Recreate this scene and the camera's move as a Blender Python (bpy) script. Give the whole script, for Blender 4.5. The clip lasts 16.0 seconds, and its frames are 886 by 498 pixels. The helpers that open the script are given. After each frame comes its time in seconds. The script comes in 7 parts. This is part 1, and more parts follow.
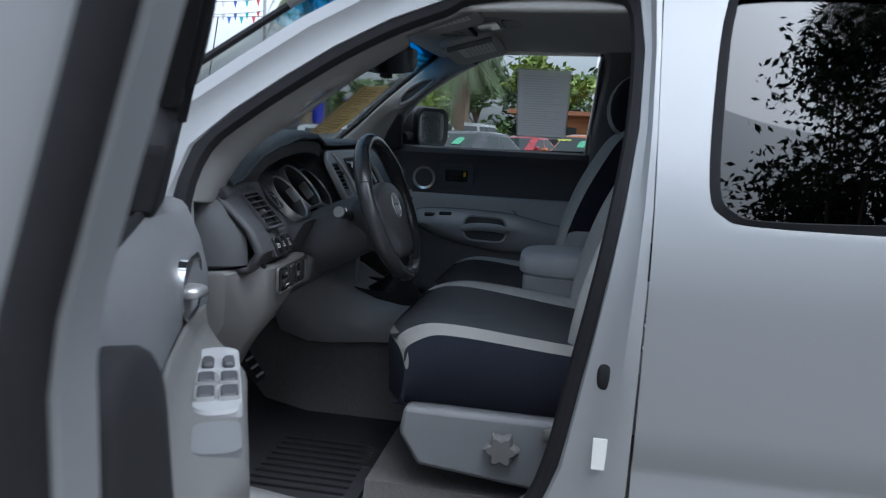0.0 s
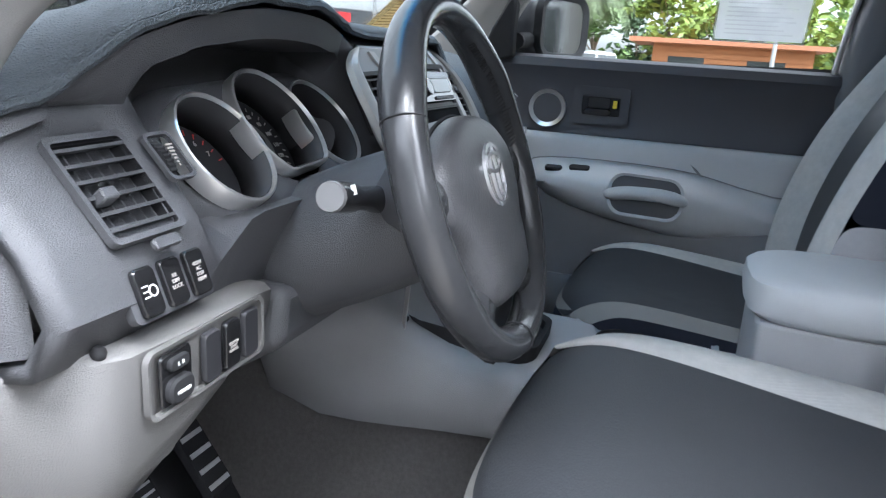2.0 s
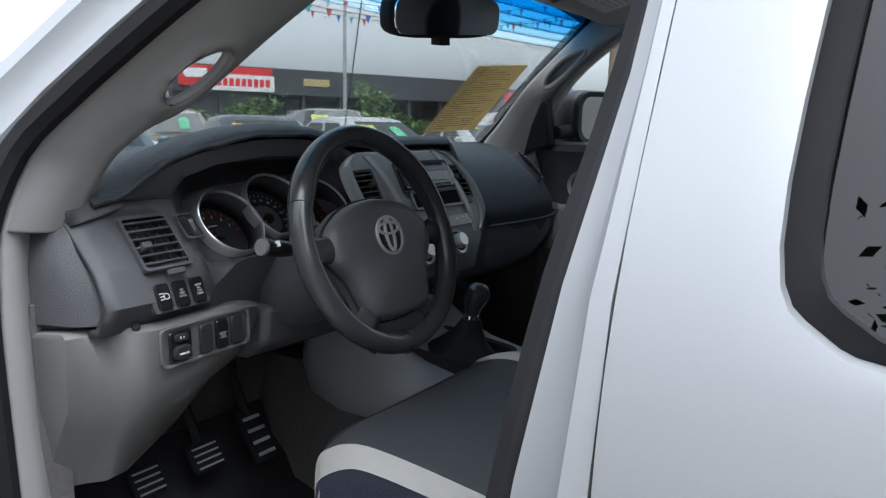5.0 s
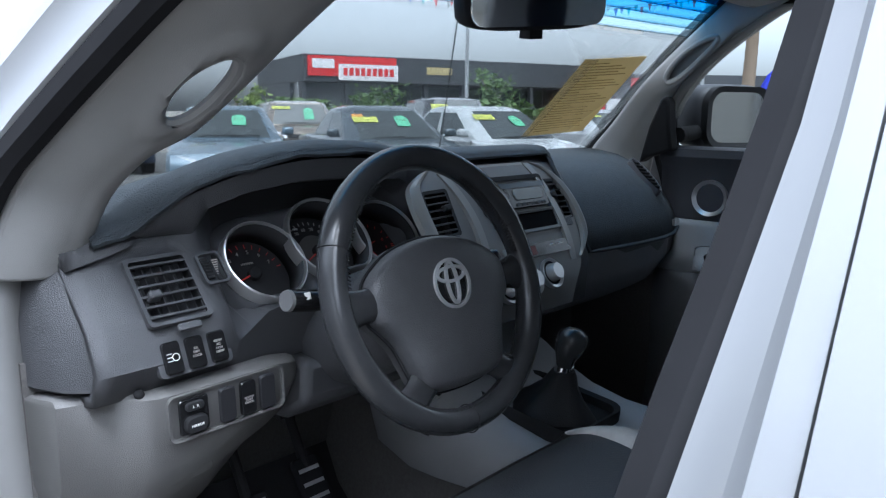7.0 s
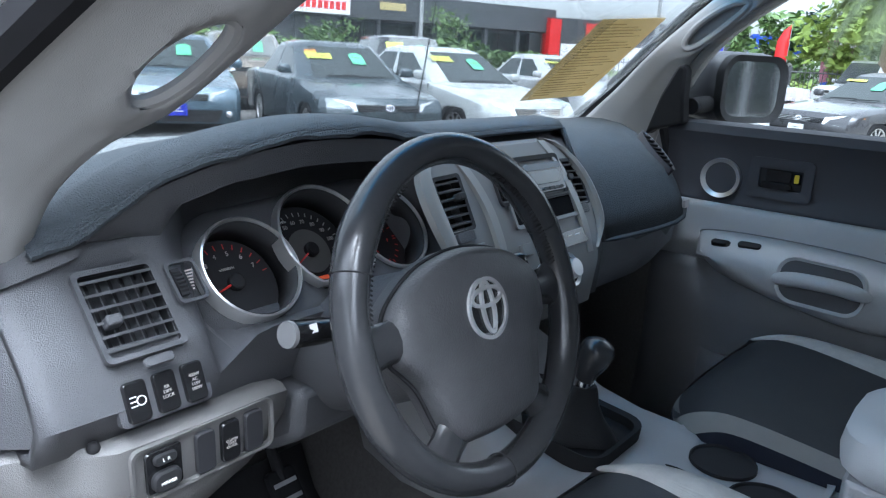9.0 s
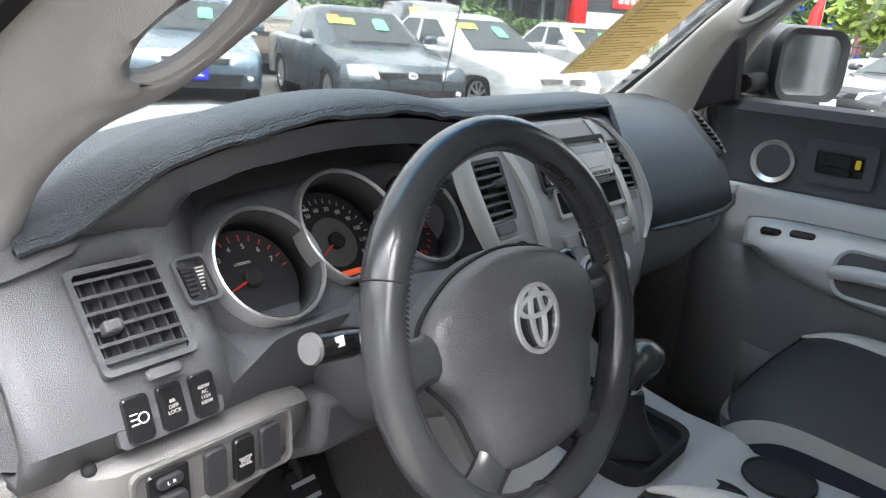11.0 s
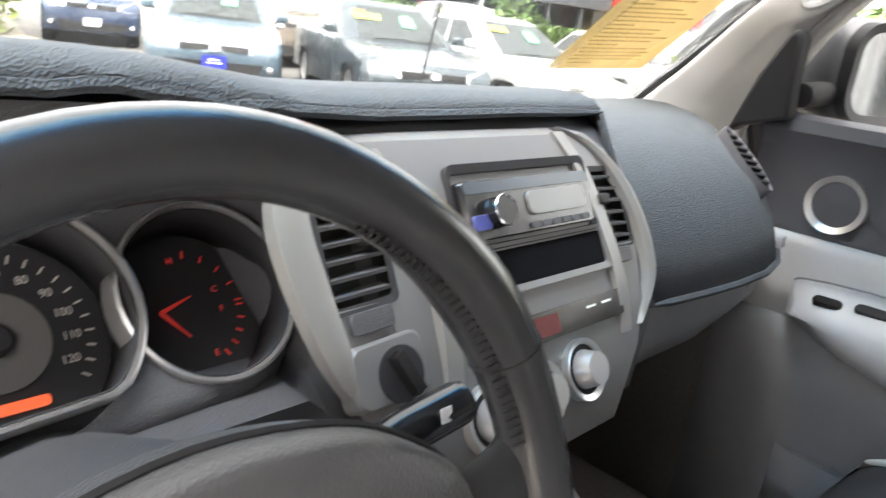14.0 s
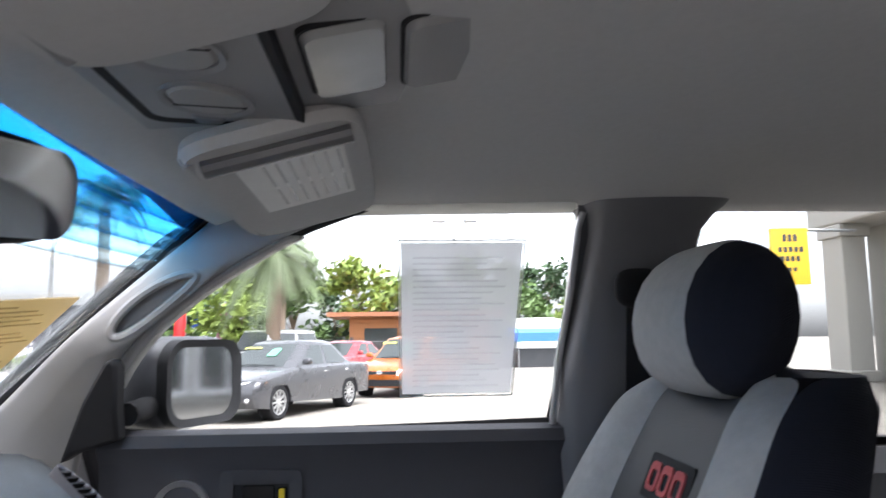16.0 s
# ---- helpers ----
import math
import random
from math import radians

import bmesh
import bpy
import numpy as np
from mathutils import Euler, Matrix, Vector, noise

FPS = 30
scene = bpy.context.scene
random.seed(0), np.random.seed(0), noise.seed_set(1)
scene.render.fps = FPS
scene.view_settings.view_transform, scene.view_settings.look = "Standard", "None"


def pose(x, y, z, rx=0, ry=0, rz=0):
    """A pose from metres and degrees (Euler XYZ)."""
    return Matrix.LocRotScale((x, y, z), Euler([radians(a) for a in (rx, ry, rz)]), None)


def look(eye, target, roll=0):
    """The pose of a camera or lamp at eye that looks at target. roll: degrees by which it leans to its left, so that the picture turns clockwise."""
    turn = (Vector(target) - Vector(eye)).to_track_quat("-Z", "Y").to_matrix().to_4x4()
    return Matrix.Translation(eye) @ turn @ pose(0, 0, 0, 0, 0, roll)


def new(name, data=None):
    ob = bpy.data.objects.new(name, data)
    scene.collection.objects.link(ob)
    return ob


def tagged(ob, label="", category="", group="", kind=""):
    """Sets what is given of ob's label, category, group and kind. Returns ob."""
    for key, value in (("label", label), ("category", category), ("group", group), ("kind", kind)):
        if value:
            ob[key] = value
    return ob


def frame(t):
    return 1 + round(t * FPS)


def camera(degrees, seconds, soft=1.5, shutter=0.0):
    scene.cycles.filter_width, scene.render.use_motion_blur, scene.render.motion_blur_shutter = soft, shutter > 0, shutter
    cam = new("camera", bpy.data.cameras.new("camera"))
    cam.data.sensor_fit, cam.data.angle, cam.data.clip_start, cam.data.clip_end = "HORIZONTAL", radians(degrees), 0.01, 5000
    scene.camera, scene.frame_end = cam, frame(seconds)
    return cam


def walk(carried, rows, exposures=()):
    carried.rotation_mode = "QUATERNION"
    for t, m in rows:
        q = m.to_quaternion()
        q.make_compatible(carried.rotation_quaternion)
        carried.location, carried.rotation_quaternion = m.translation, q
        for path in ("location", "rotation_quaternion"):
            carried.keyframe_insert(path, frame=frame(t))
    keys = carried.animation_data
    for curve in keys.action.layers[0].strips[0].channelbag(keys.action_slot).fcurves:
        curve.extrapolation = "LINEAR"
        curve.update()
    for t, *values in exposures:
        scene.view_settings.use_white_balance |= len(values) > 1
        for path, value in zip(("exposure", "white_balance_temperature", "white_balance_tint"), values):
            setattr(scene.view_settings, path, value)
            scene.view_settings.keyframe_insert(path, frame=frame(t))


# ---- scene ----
# ---- camera and its walk ----
cam = camera(62.0, 16.0, soft=1.2, shutter=0.25)
PATH = [
    (0, (-1.996, -0.359, 1.340), (-0.048, -0.025, 1.035), 2.9),
    (0.5, (-1.603, -0.344, 1.305), (0.325, 0.054, 0.954), 1.4),
    (1, (-1.391, -0.323, 1.282), (0.515, 0.143, 0.893), 0.6),
    (1.5, (-1.262, -0.321, 1.251), (0.608, 0.286, 0.886), -0.5),
    (2, (-1.026, -0.133, 1.279), (0.818, 0.455, 0.775), 4.0),
    (2.5, (-0.988, -0.211, 1.287), (0.750, 0.661, 0.820), 3.8),
    (3, (-0.874, -0.324, 1.309), (0.774, 0.676, 0.776), 4.4),
    (3.5, (-0.772, -0.291, 1.313), (0.863, 0.711, 0.746), 6.4),
    (4, (-0.761, -0.321, 1.289), (0.849, 0.734, 0.746), 5.9),
    (4.5, (-1.064, -0.539, 1.276), (0.598, 0.529, 0.963), 0.0),
    (5, (-1.208, -0.630, 1.335), (0.430, 0.471, 1.008), 1.0),
    (7.5, (-0.954, -0.520, 1.374), (0.459, 0.848, 1.009), 0.2),
    (8, (-0.982, -0.517, 1.384), (0.490, 0.781, 1.000), 0.6),
    (8.5, (-0.944, -0.409, 1.409), (0.565, 0.818, 0.942), 2.5),
    (11, (-0.851, -0.273, 1.410), (0.605, 0.961, 0.811), 4.1),
    (11.5, (-0.801, -0.234, 1.416), (0.529, 1.093, 0.729), 5.0),
    (12, (-0.712, -0.221, 1.407), (0.449, 1.249, 0.705), 5.2),
    (12.5, (-0.652, -0.186, 1.380), (0.319, 1.375, 0.594), 7.0),
    (13, (-0.573, -0.158, 1.356), (0.419, 1.387, 0.562), 8.8),
    (13.5, (-0.516, -0.132, 1.358), (0.607, 1.342, 0.605), 8.5),
    (14, (-0.467, -0.112, 1.369), (0.948, 1.170, 0.774), 7.3),
    (14.5, (-0.453, -0.097, 1.375), (1.242, 0.889, 0.980), 5.9),
    (15, (-0.449, -0.118, 1.405), (1.448, 0.493, 1.236), 4.1),
    (15.5, (-0.463, -0.114, 1.409), (1.526, 0.079, 1.494), 1.6),
    (16, (-0.505, -0.141, 1.433), (1.475, -0.273, 1.678), -0.7),
]
walk(cam, [(t, look(eye, target, roll)) for t, eye, target, roll in PATH], [(0, 1.0, 5500, 8), (0.5, 1.5, 5750, 8), (1.0, 2.3, 5950, 11), (1.5, 2.7, 5800, 9), (2.0, 3.25, 5800, 10), (2.5, 3.3, 5650, 10), (3.0, 3.75, 6000, 12), (3.5, 3.9, 6100, 14), (4.0, 3.9, 6200, 14), (4.5, 2.3, 6250, 11), (5, 1.7, 5850, 8), (7.5, 2.15, 5400, 9), (8.5, 2.55, 5350, 8), (11, 3.35, 6350, 11), (12.5, 3.5, 6500, 12), (13, 3.85, 6400, 12), (14, 4.2, 7000, 14), (14.5, 3.75, 6700, 13), (15, 3.12, 6450, 16), (16, 3.15, 6200, 17)])

# ---- overcast daylight ----
world = bpy.data.worlds.new("world")
scene.world = world
world.use_nodes = True
wt = world.node_tree
sky = wt.nodes.new("ShaderNodeTexSky")
sky.sky_type = "NISHITA"
sky.sun_disc = False
sky.sun_elevation = radians(62)
sky.sun_rotation = radians(228)
sky.dust_density = 4.0
soft_sky = wt.nodes.new("ShaderNodeHueSaturation")
soft_sky.inputs["Saturation"].default_value = 0.12
wt.links.new(sky.outputs["Color"], soft_sky.inputs["Color"])
wt.links.new(soft_sky.outputs["Color"], wt.nodes["Background"].inputs["Color"])
wt.nodes["Background"].inputs["Strength"].default_value = 0.15
sun = new("sun", bpy.data.lights.new("sun", "SUN"))
sun.data.energy = 1.2
sun.data.angle = radians(50)
sun.data.color = (1.0, 0.97, 0.92)
sun.matrix_world = look((0, 0, 0), (0.22, 0.30, -0.93))


# ---- materials ----
def material(name, color, rough=0.5, metal=0.0, vary=0.12, scale=20.0, bump=0.0, bump_scale=200.0, coat=0.0, spec=0.5):
    """Base colour varied at two scales, with fine relief."""
    m = bpy.data.materials.new(name)
    m.use_nodes = True
    nt = m.node_tree
    b = nt.nodes["Principled BSDF"]
    b.inputs["Roughness"].default_value = rough
    b.inputs["Metallic"].default_value = metal
    b.inputs["Coat Weight"].default_value = coat
    b.inputs["Coat Roughness"].default_value = 0.08
    b.inputs["Specular IOR Level"].default_value = spec
    tc = nt.nodes.new("ShaderNodeTexCoord")
    mixer = nt.nodes.new("ShaderNodeMix")
    mixer.data_type = "RGBA"
    mixer.inputs[6].default_value = (*[c * (1 - vary) for c in color], 1)
    mixer.inputs[7].default_value = (*[min(1, c * (1 + vary)) for c in color], 1)
    n1 = nt.nodes.new("ShaderNodeTexNoise")
    n1.inputs["Scale"].default_value = scale
    n1.inputs["Detail"].default_value = 6
    n1.inputs["Roughness"].default_value = 0.65
    nt.links.new(tc.outputs["Object"], n1.inputs["Vector"])
    nt.links.new(n1.outputs["Fac"], mixer.inputs[0])
    nt.links.new(mixer.outputs[2], b.inputs["Base Color"])
    rr_ = nt.nodes.new("ShaderNodeMapRange")
    rr_.inputs["To Min"].default_value = max(0.02, rough - 0.08)
    rr_.inputs["To Max"].default_value = min(1, rough + 0.08)
    nt.links.new(n1.outputs["Fac"], rr_.inputs["Value"])
    nt.links.new(rr_.outputs["Result"], b.inputs["Roughness"])
    if bump:
        n2 = nt.nodes.new("ShaderNodeTexVoronoi")
        n2.inputs["Scale"].default_value = bump_scale
        bp = nt.nodes.new("ShaderNodeBump")
        bp.inputs["Strength"].default_value = bump
        bp.inputs["Distance"].default_value = 0.002
        nt.links.new(tc.outputs["Object"], n2.inputs["Vector"])
        nt.links.new(n2.outputs["Distance"], bp.inputs["Height"])
        nt.links.new(bp.outputs["Normal"], b.inputs["Normal"])
    return m


def woven(name, color, scale=420.0, strength=0.5, rough=0.9):
    """Mesh cloth: crossed fine waves as relief and as a slight change of colour."""
    m = material(name, color, rough, vary=0.2, scale=60, spec=0.2)
    nt = m.node_tree
    b = nt.nodes["Principled BSDF"]
    tc = nt.nodes.new("ShaderNodeTexCoord")
    heights = []
    for axis in ("X", "Z"):
        w = nt.nodes.new("ShaderNodeTexWave")
        w.bands_direction = "DIAGONAL" if axis == "X" else axis
        w.inputs["Scale"].default_value = scale / 6
        w.inputs["Distortion"].default_value = 0.6
        nt.links.new(tc.outputs["Object"], w.inputs["Vector"])
        heights.append(w)
    add = nt.nodes.new("ShaderNodeMath")
    add.operation = "MULTIPLY"
    nt.links.new(heights[0].outputs["Fac"], add.inputs[0])
    nt.links.new(heights[1].outputs["Fac"], add.inputs[1])
    bp = nt.nodes.new("ShaderNodeBump")
    bp.inputs["Strength"].default_value = strength
    bp.inputs["Distance"].default_value = 0.002
    nt.links.new(add.outputs[0], bp.inputs["Height"])
    nt.links.new(bp.outputs["Normal"], b.inputs["Normal"])
    return m


def glass(name, tint=(0.92, 0.96, 0.95), gloss=1.0, rough=0.01):
    """Clear pane: tinted passage and a reflection that grows with the angle."""
    m = bpy.data.materials.new(name)
    m.use_nodes = True
    nt = m.node_tree
    nt.nodes.remove(nt.nodes["Principled BSDF"])
    tr = nt.nodes.new("ShaderNodeBsdfTransparent")
    tr.inputs["Color"].default_value = (*tint, 1)
    gl = nt.nodes.new("ShaderNodeBsdfGlossy")
    gl.inputs["Roughness"].default_value = rough
    fr = nt.nodes.new("ShaderNodeFresnel")
    fr.inputs["IOR"].default_value = 1.45
    mu = nt.nodes.new("ShaderNodeMath")
    mu.operation = "MULTIPLY"
    mu.inputs[1].default_value = gloss
    mx = nt.nodes.new("ShaderNodeMixShader")
    nt.links.new(fr.outputs[0], mu.inputs[0])
    nt.links.new(mu.outputs[0], mx.inputs[0])
    nt.links.new(tr.outputs[0], mx.inputs[1])
    nt.links.new(gl.outputs[0], mx.inputs[2])
    nt.links.new(mx.outputs[0], nt.nodes["Material Output"].inputs["Surface"])
    return m


def glowing(name, color, strength):
    m = bpy.data.materials.new(name)
    m.use_nodes = True
    b = m.node_tree.nodes["Principled BSDF"]
    b.inputs["Base Color"].default_value = (*color, 1)
    b.inputs["Emission Color"].default_value = (*color, 1)
    b.inputs["Emission Strength"].default_value = strength
    return m


paint = material("silver_paint", (0.285, 0.292, 0.302), 0.46, 0.25, 0.03, 300, coat=0.28)
jamb_paint = material("jamb_paint", (0.30, 0.307, 0.317), 0.45, 0.2, 0.04, 60, coat=0.3)
paint.node_tree.nodes["Principled BSDF"].inputs["Coat Roughness"].default_value = 0.3
rubber = material("rubber", (0.018, 0.018, 0.020), 0.75, vary=0.3, scale=40, spec=0.15)
dash_dark = material("dash_charcoal_plastic", (0.068, 0.069, 0.075), 0.5, vary=0.1, scale=30, bump=0.35, bump_scale=900)
dash_mid = material("dash_grey_plastic", (0.175, 0.178, 0.187), 0.5, vary=0.07, scale=30, bump=0.3, bump_scale=900)
panel_light = material("panel_light_grey_plastic", (0.135, 0.132, 0.129), 0.5, vary=0.06, scale=25, bump=0.3, bump_scale=900)
pillar_grey = material("pillar_trim", (0.27, 0.267, 0.263), 0.6, vary=0.06, scale=30, bump=0.25, bump_scale=1200)
liner_cloth = material("headliner_cloth", (0.49, 0.484, 0.468), 0.95, vary=0.08, scale=120, bump=0.3, bump_scale=1500, spec=0.2)
door_black = material("door_black_plastic", (0.046, 0.047, 0.055), 0.5, vary=0.1, scale=30, bump=0.3, bump_scale=900)
door_grey = material("door_grey_plastic", (0.456, 0.468, 0.480), 0.5, vary=0.06, scale=25, bump=0.3, bump_scale=900)
metal_silver = material("satin_silver", (0.62, 0.62, 0.62), 0.32, 0.8, 0.05, 200)
stack_silver = material("stack_silver_paint", (0.24, 0.234, 0.225), 0.42, 0.2, 0.05, 200)
stack_face = material("stack_face_grey", (0.155, 0.153, 0.152), 0.45, 0.15, 0.05, 100)
badge_chrome = material("badge_chrome", (0.88, 0.88, 0.89), 0.18, 0.6, 0.03, 100)
chrome = material("chrome", (0.85, 0.85, 0.86), 0.08, 1.0, 0.03, 100)
gloss_black = material("gloss_black", (0.012, 0.012, 0.013), 0.18, vary=0.2, scale=30, coat=0.3)
matt_black = material("matt_black", (0.026, 0.026, 0.028), 0.75, vary=0.2, scale=40, spec=0.15)
leather = material("black_leather", (0.085, 0.085, 0.09), 0.40, vary=0.25, scale=35, bump=0.22, bump_scale=560)
smooth_leather = material("polished_leather", (0.038, 0.039, 0.042), 0.22, vary=0.3, scale=25, bump=0.05, bump_scale=1400, coat=0.15)
mat_felt = material("dash_mat_cloth", (0.062, 0.071, 0.080), 0.95, vary=0.25, scale=90, bump=0.7, bump_scale=520, spec=0.2)
seat_black = material("seat_black_vinyl", (0.028, 0.030, 0.034), 0.5, vary=0.25, scale=18, bump=0.2, bump_scale=500, spec=0.35)
seat_grey = woven("seat_light_grey_cloth", (0.41, 0.405, 0.388), 1400, 0.35, 0.9)
seat_band = material("seat_band", (0.205, 0.2, 0.19), 0.75, vary=0.08, scale=60, bump=0.3, bump_scale=900)
seat_mesh = woven("seat_navy_mesh", (0.022, 0.025, 0.039), 1500, 0.8, 0.85)
seat_side = material("seat_side_grey_cloth", (0.336, 0.336, 0.348), 0.9, vary=0.1, scale=80, bump=0.4, bump_scale=1200)
carpet = material("carpet", (0.155, 0.148, 0.144), 1.0, vary=0.35, scale=150, bump=0.9, bump_scale=900, spec=0.1)
mat_rubber = material("floor_mat_rubber", (0.012, 0.012, 0.014), 0.55, vary=0.3, scale=40, bump=0.2, bump_scale=300)
console_grey = material("console_grey_plastic", (0.34, 0.342, 0.35), 0.5, vary=0.08, scale=18, bump=0.3, bump_scale=900)
red_plastic = material("red_plastic", (0.5, 0.03, 0.03), 0.4)
white_print = material("white_print", (0.75, 0.75, 0.72), 0.6)
red_print = glowing("red_dial_print", (0.38, 0.02, 0.015), 0.03)
dim_print = material("dim_dial_print", (0.38, 0.35, 0.33), 0.6)
vane_black = material("vane_black", (0.03, 0.03, 0.032), 0.6, vary=0.15, scale=40, spec=0.25)
paper_tan = material("tan_paper", (0.40, 0.30, 0.15), 0.85, vary=0.05, scale=30)
paper_white = material("grey_paper", (0.4, 0.4, 0.41), 0.85, vary=0.05, scale=30)
tag_card = material("manila_tag", (0.62, 0.57, 0.46), 0.8)
for pm in (paper_tan, paper_white, tag_card):
    nt_ = pm.node_tree
    tl_ = nt_.nodes.new("ShaderNodeBsdfTranslucent")
    tl_.inputs["Color"].default_value = {"tan_paper": (.46, .39, .25, 1)}.get(pm.name, (.68, .68, .69, 1))
    mx_ = nt_.nodes.new("ShaderNodeMixShader")
    mx_.inputs[0].default_value = 0.8
    nt_.links.new(nt_.nodes["Principled BSDF"].outputs[0], mx_.inputs[1])
    nt_.links.new(tl_.outputs[0], mx_.inputs[2])
    nt_.links.new(mx_.outputs[0], nt_.nodes["Material Output"].inputs["Surface"])
    if pm is paper_white:
        see_ = nt_.nodes.new("ShaderNodeBsdfTransparent")
        m2_ = nt_.nodes.new("ShaderNodeMixShader")
        m2_.inputs[0].default_value = 0.3
        nt_.links.new(mx_.outputs[0], m2_.inputs[1])
        nt_.links.new(see_.outputs[0], m2_.inputs[2])
        nt_.links.new(m2_.outputs[0], nt_.nodes["Material Output"].inputs["Surface"])
ink = glass("thin_brown_ink", (0.86, 0.82, 0.74), 0.1, 0.6)
ink_grey = glass("thin_grey_ink", (0.93, 0.93, 0.93), 0.1, 0.6)
pane = glass("clear_pane", (0.745, 0.765, 0.76), 0.5)
pane_dark = glass("privacy_pane", (0.05, 0.055, 0.06), 1.5)
mirror_glass = material("mirror_glass", (0.8, 0.82, 0.85), 0.02, 1.0, 0.0, 10)


# ---- mesh helpers ----
V = Vector


def thing(name, label, category, group="", kind="", at=(0, 0, 0)):
    ob = new(name)
    ob.location = at
    ob.empty_display_size = 0.05
    return tagged(ob, label, category, group, kind)


def part(name, bm, mat, parent=None, label="", sharp=38, smooth=True, bevel=0.0, solid=0.0):
    """Links a bmesh as one mesh object under a thing or a part."""
    bmesh.ops.recalc_face_normals(bm, faces=bm.faces)
    me = bpy.data.meshes.new(name)
    bm.to_mesh(me)
    bm.free()
    me.materials.append(mat)
    if smooth:
        me.polygons.foreach_set("use_smooth", [True] * len(me.polygons))
        me.set_sharp_from_angle(angle=radians(sharp))
    ob = new(name, me)
    if parent:
        ob.parent = parent
    if label:
        tagged(ob, label)
    if solid:
        s = ob.modifiers.new("solid", "SOLIDIFY")
        s.thickness, s.offset = solid, -1
    if bevel:
        b = ob.modifiers.new("bevel", "BEVEL")
        b.width, b.segments, b.limit_method, b.angle_limit = bevel, 2, "ANGLE", radians(40)
    return ob


def B():
    return bmesh.new()


def loft(bm, rings, closed=True, cap=True, wrap=False):
    """Skins rings of equal length; closed: each ring is a loop; wrap: the last ring joins the first."""
    vs = [[bm.verts.new(p) for p in r] for r in rings]
    n = len(rings[0])
    m = len(rings)
    for a in range(m if wrap else m - 1):
        for b in range(n if closed else n - 1):
            q = (vs[a][b], vs[a][(b + 1) % n], vs[(a + 1) % m][(b + 1) % n], vs[(a + 1) % m][b])
            bm.faces.new(q)
    if cap and closed and not wrap:
        bm.faces.new(vs[0][::-1])
        bm.faces.new(vs[-1])
    return vs


def box(bm, lo, hi, m=None):
    pts = [(x, y, z) for z in (lo[2], hi[2]) for x, y in ((lo[0], lo[1]), (hi[0], lo[1]), (hi[0], hi[1]), (lo[0], hi[1]))]
    pts = [(m @ V(p)) if m else V(p) for p in pts]
    loft(bm, [pts[:4], pts[4:]])


def frame_at(o, u, v):
    u, v = V(u).normalized(), V(v).normalized()
    v = (v - u * v.dot(u)).normalized()
    return V(o), u, v, u.cross(v)


def on(fr, a, b, c=0.0):
    return fr[0] + fr[1] * a + fr[2] * b + fr[3] * c


def rrect(w, h, r, n=4, cx=0.0, cy=0.0):
    out = []
    for sx, sy, a0 in ((1, 1, 0), (-1, 1, 90), (-1, -1, 180), (1, -1, 270)):
        for k in range(n + 1):
            a = radians(a0 + 90 * k / n)
            out.append((cx + sx * (w / 2 - r) + r * math.cos(a), cy + sy * (h / 2 - r) + r * math.sin(a)))
    return out


def circle(r, n=24, cx=0.0, cy=0.0, squash=1.0):
    return [(cx + r * math.cos(2 * math.pi * k / n), cy + squash * r * math.sin(2 * math.pi * k / n)) for k in range(n)]


def grown(outline, d):
    """An outline moved outwards by about d."""
    cx, cy = sum(p[0] for p in outline) / len(outline), sum(p[1] for p in outline) / len(outline)
    out = []
    for x, y in outline:
        l = math.hypot(x - cx, y - cy) or 1
        out.append((x + (x - cx) / l * d, y + (y - cy) / l * d))
    return out


def plate(bm, fr, outline, c0, c1, chamfer=0.0):
    """A slab on a frame, from c0 to c1 along its normal, with a chamfered face."""
    rings = [[on(fr, a, b, c0) for a, b in outline]]
    if chamfer:
        rings.append([on(fr, a, b, c1 - chamfer) for a, b in outline])
        rings.append([on(fr, a, b, c1) for a, b in grown(outline, -chamfer)])
    else:
        rings.append([on(fr, a, b, c1) for a, b in outline])
    loft(bm, rings)


def rim(bm, fr, outer, inner, c0, c1, c2=None):
    """A flat ring between two outlines of equal length."""
    c2 = c1 if c2 is None else c2
    loft(bm, [[on(fr, a, b, c) for a, b in o] for o, c in ((outer, c0), (outer, c1), (inner, c2), (inner, c0))], wrap=True)


def tube(bm, pts, r, n=10, closed=False, squash=1.0):
    """A round bar along points; r: one radius or one a point."""
    pts = [V(p) for p in pts]
    rs = r if isinstance(r, (list, tuple)) else [r] * len(pts)
    rings, up = [], None
    for k, p in enumerate(pts):
        a = pts[(k - 1) % len(pts)] if (k or closed) else p
        b = pts[(k + 1) % len(pts)] if (k < len(pts) - 1 or closed) else p
        d = (b - a).normalized()
        if up is None:
            up = V((0, 0, 1)) if abs(d.z) < 0.9 else V((1, 0, 0))
        side = d.cross(up).normalized()
        up = side.cross(d).normalized()
        rings.append([p + side * math.cos(2 * math.pi * j / n) * rs[k] + up * math.sin(2 * math.pi * j / n) * rs[k] * squash for j in range(n)])
    loft(bm, rings, wrap=closed)


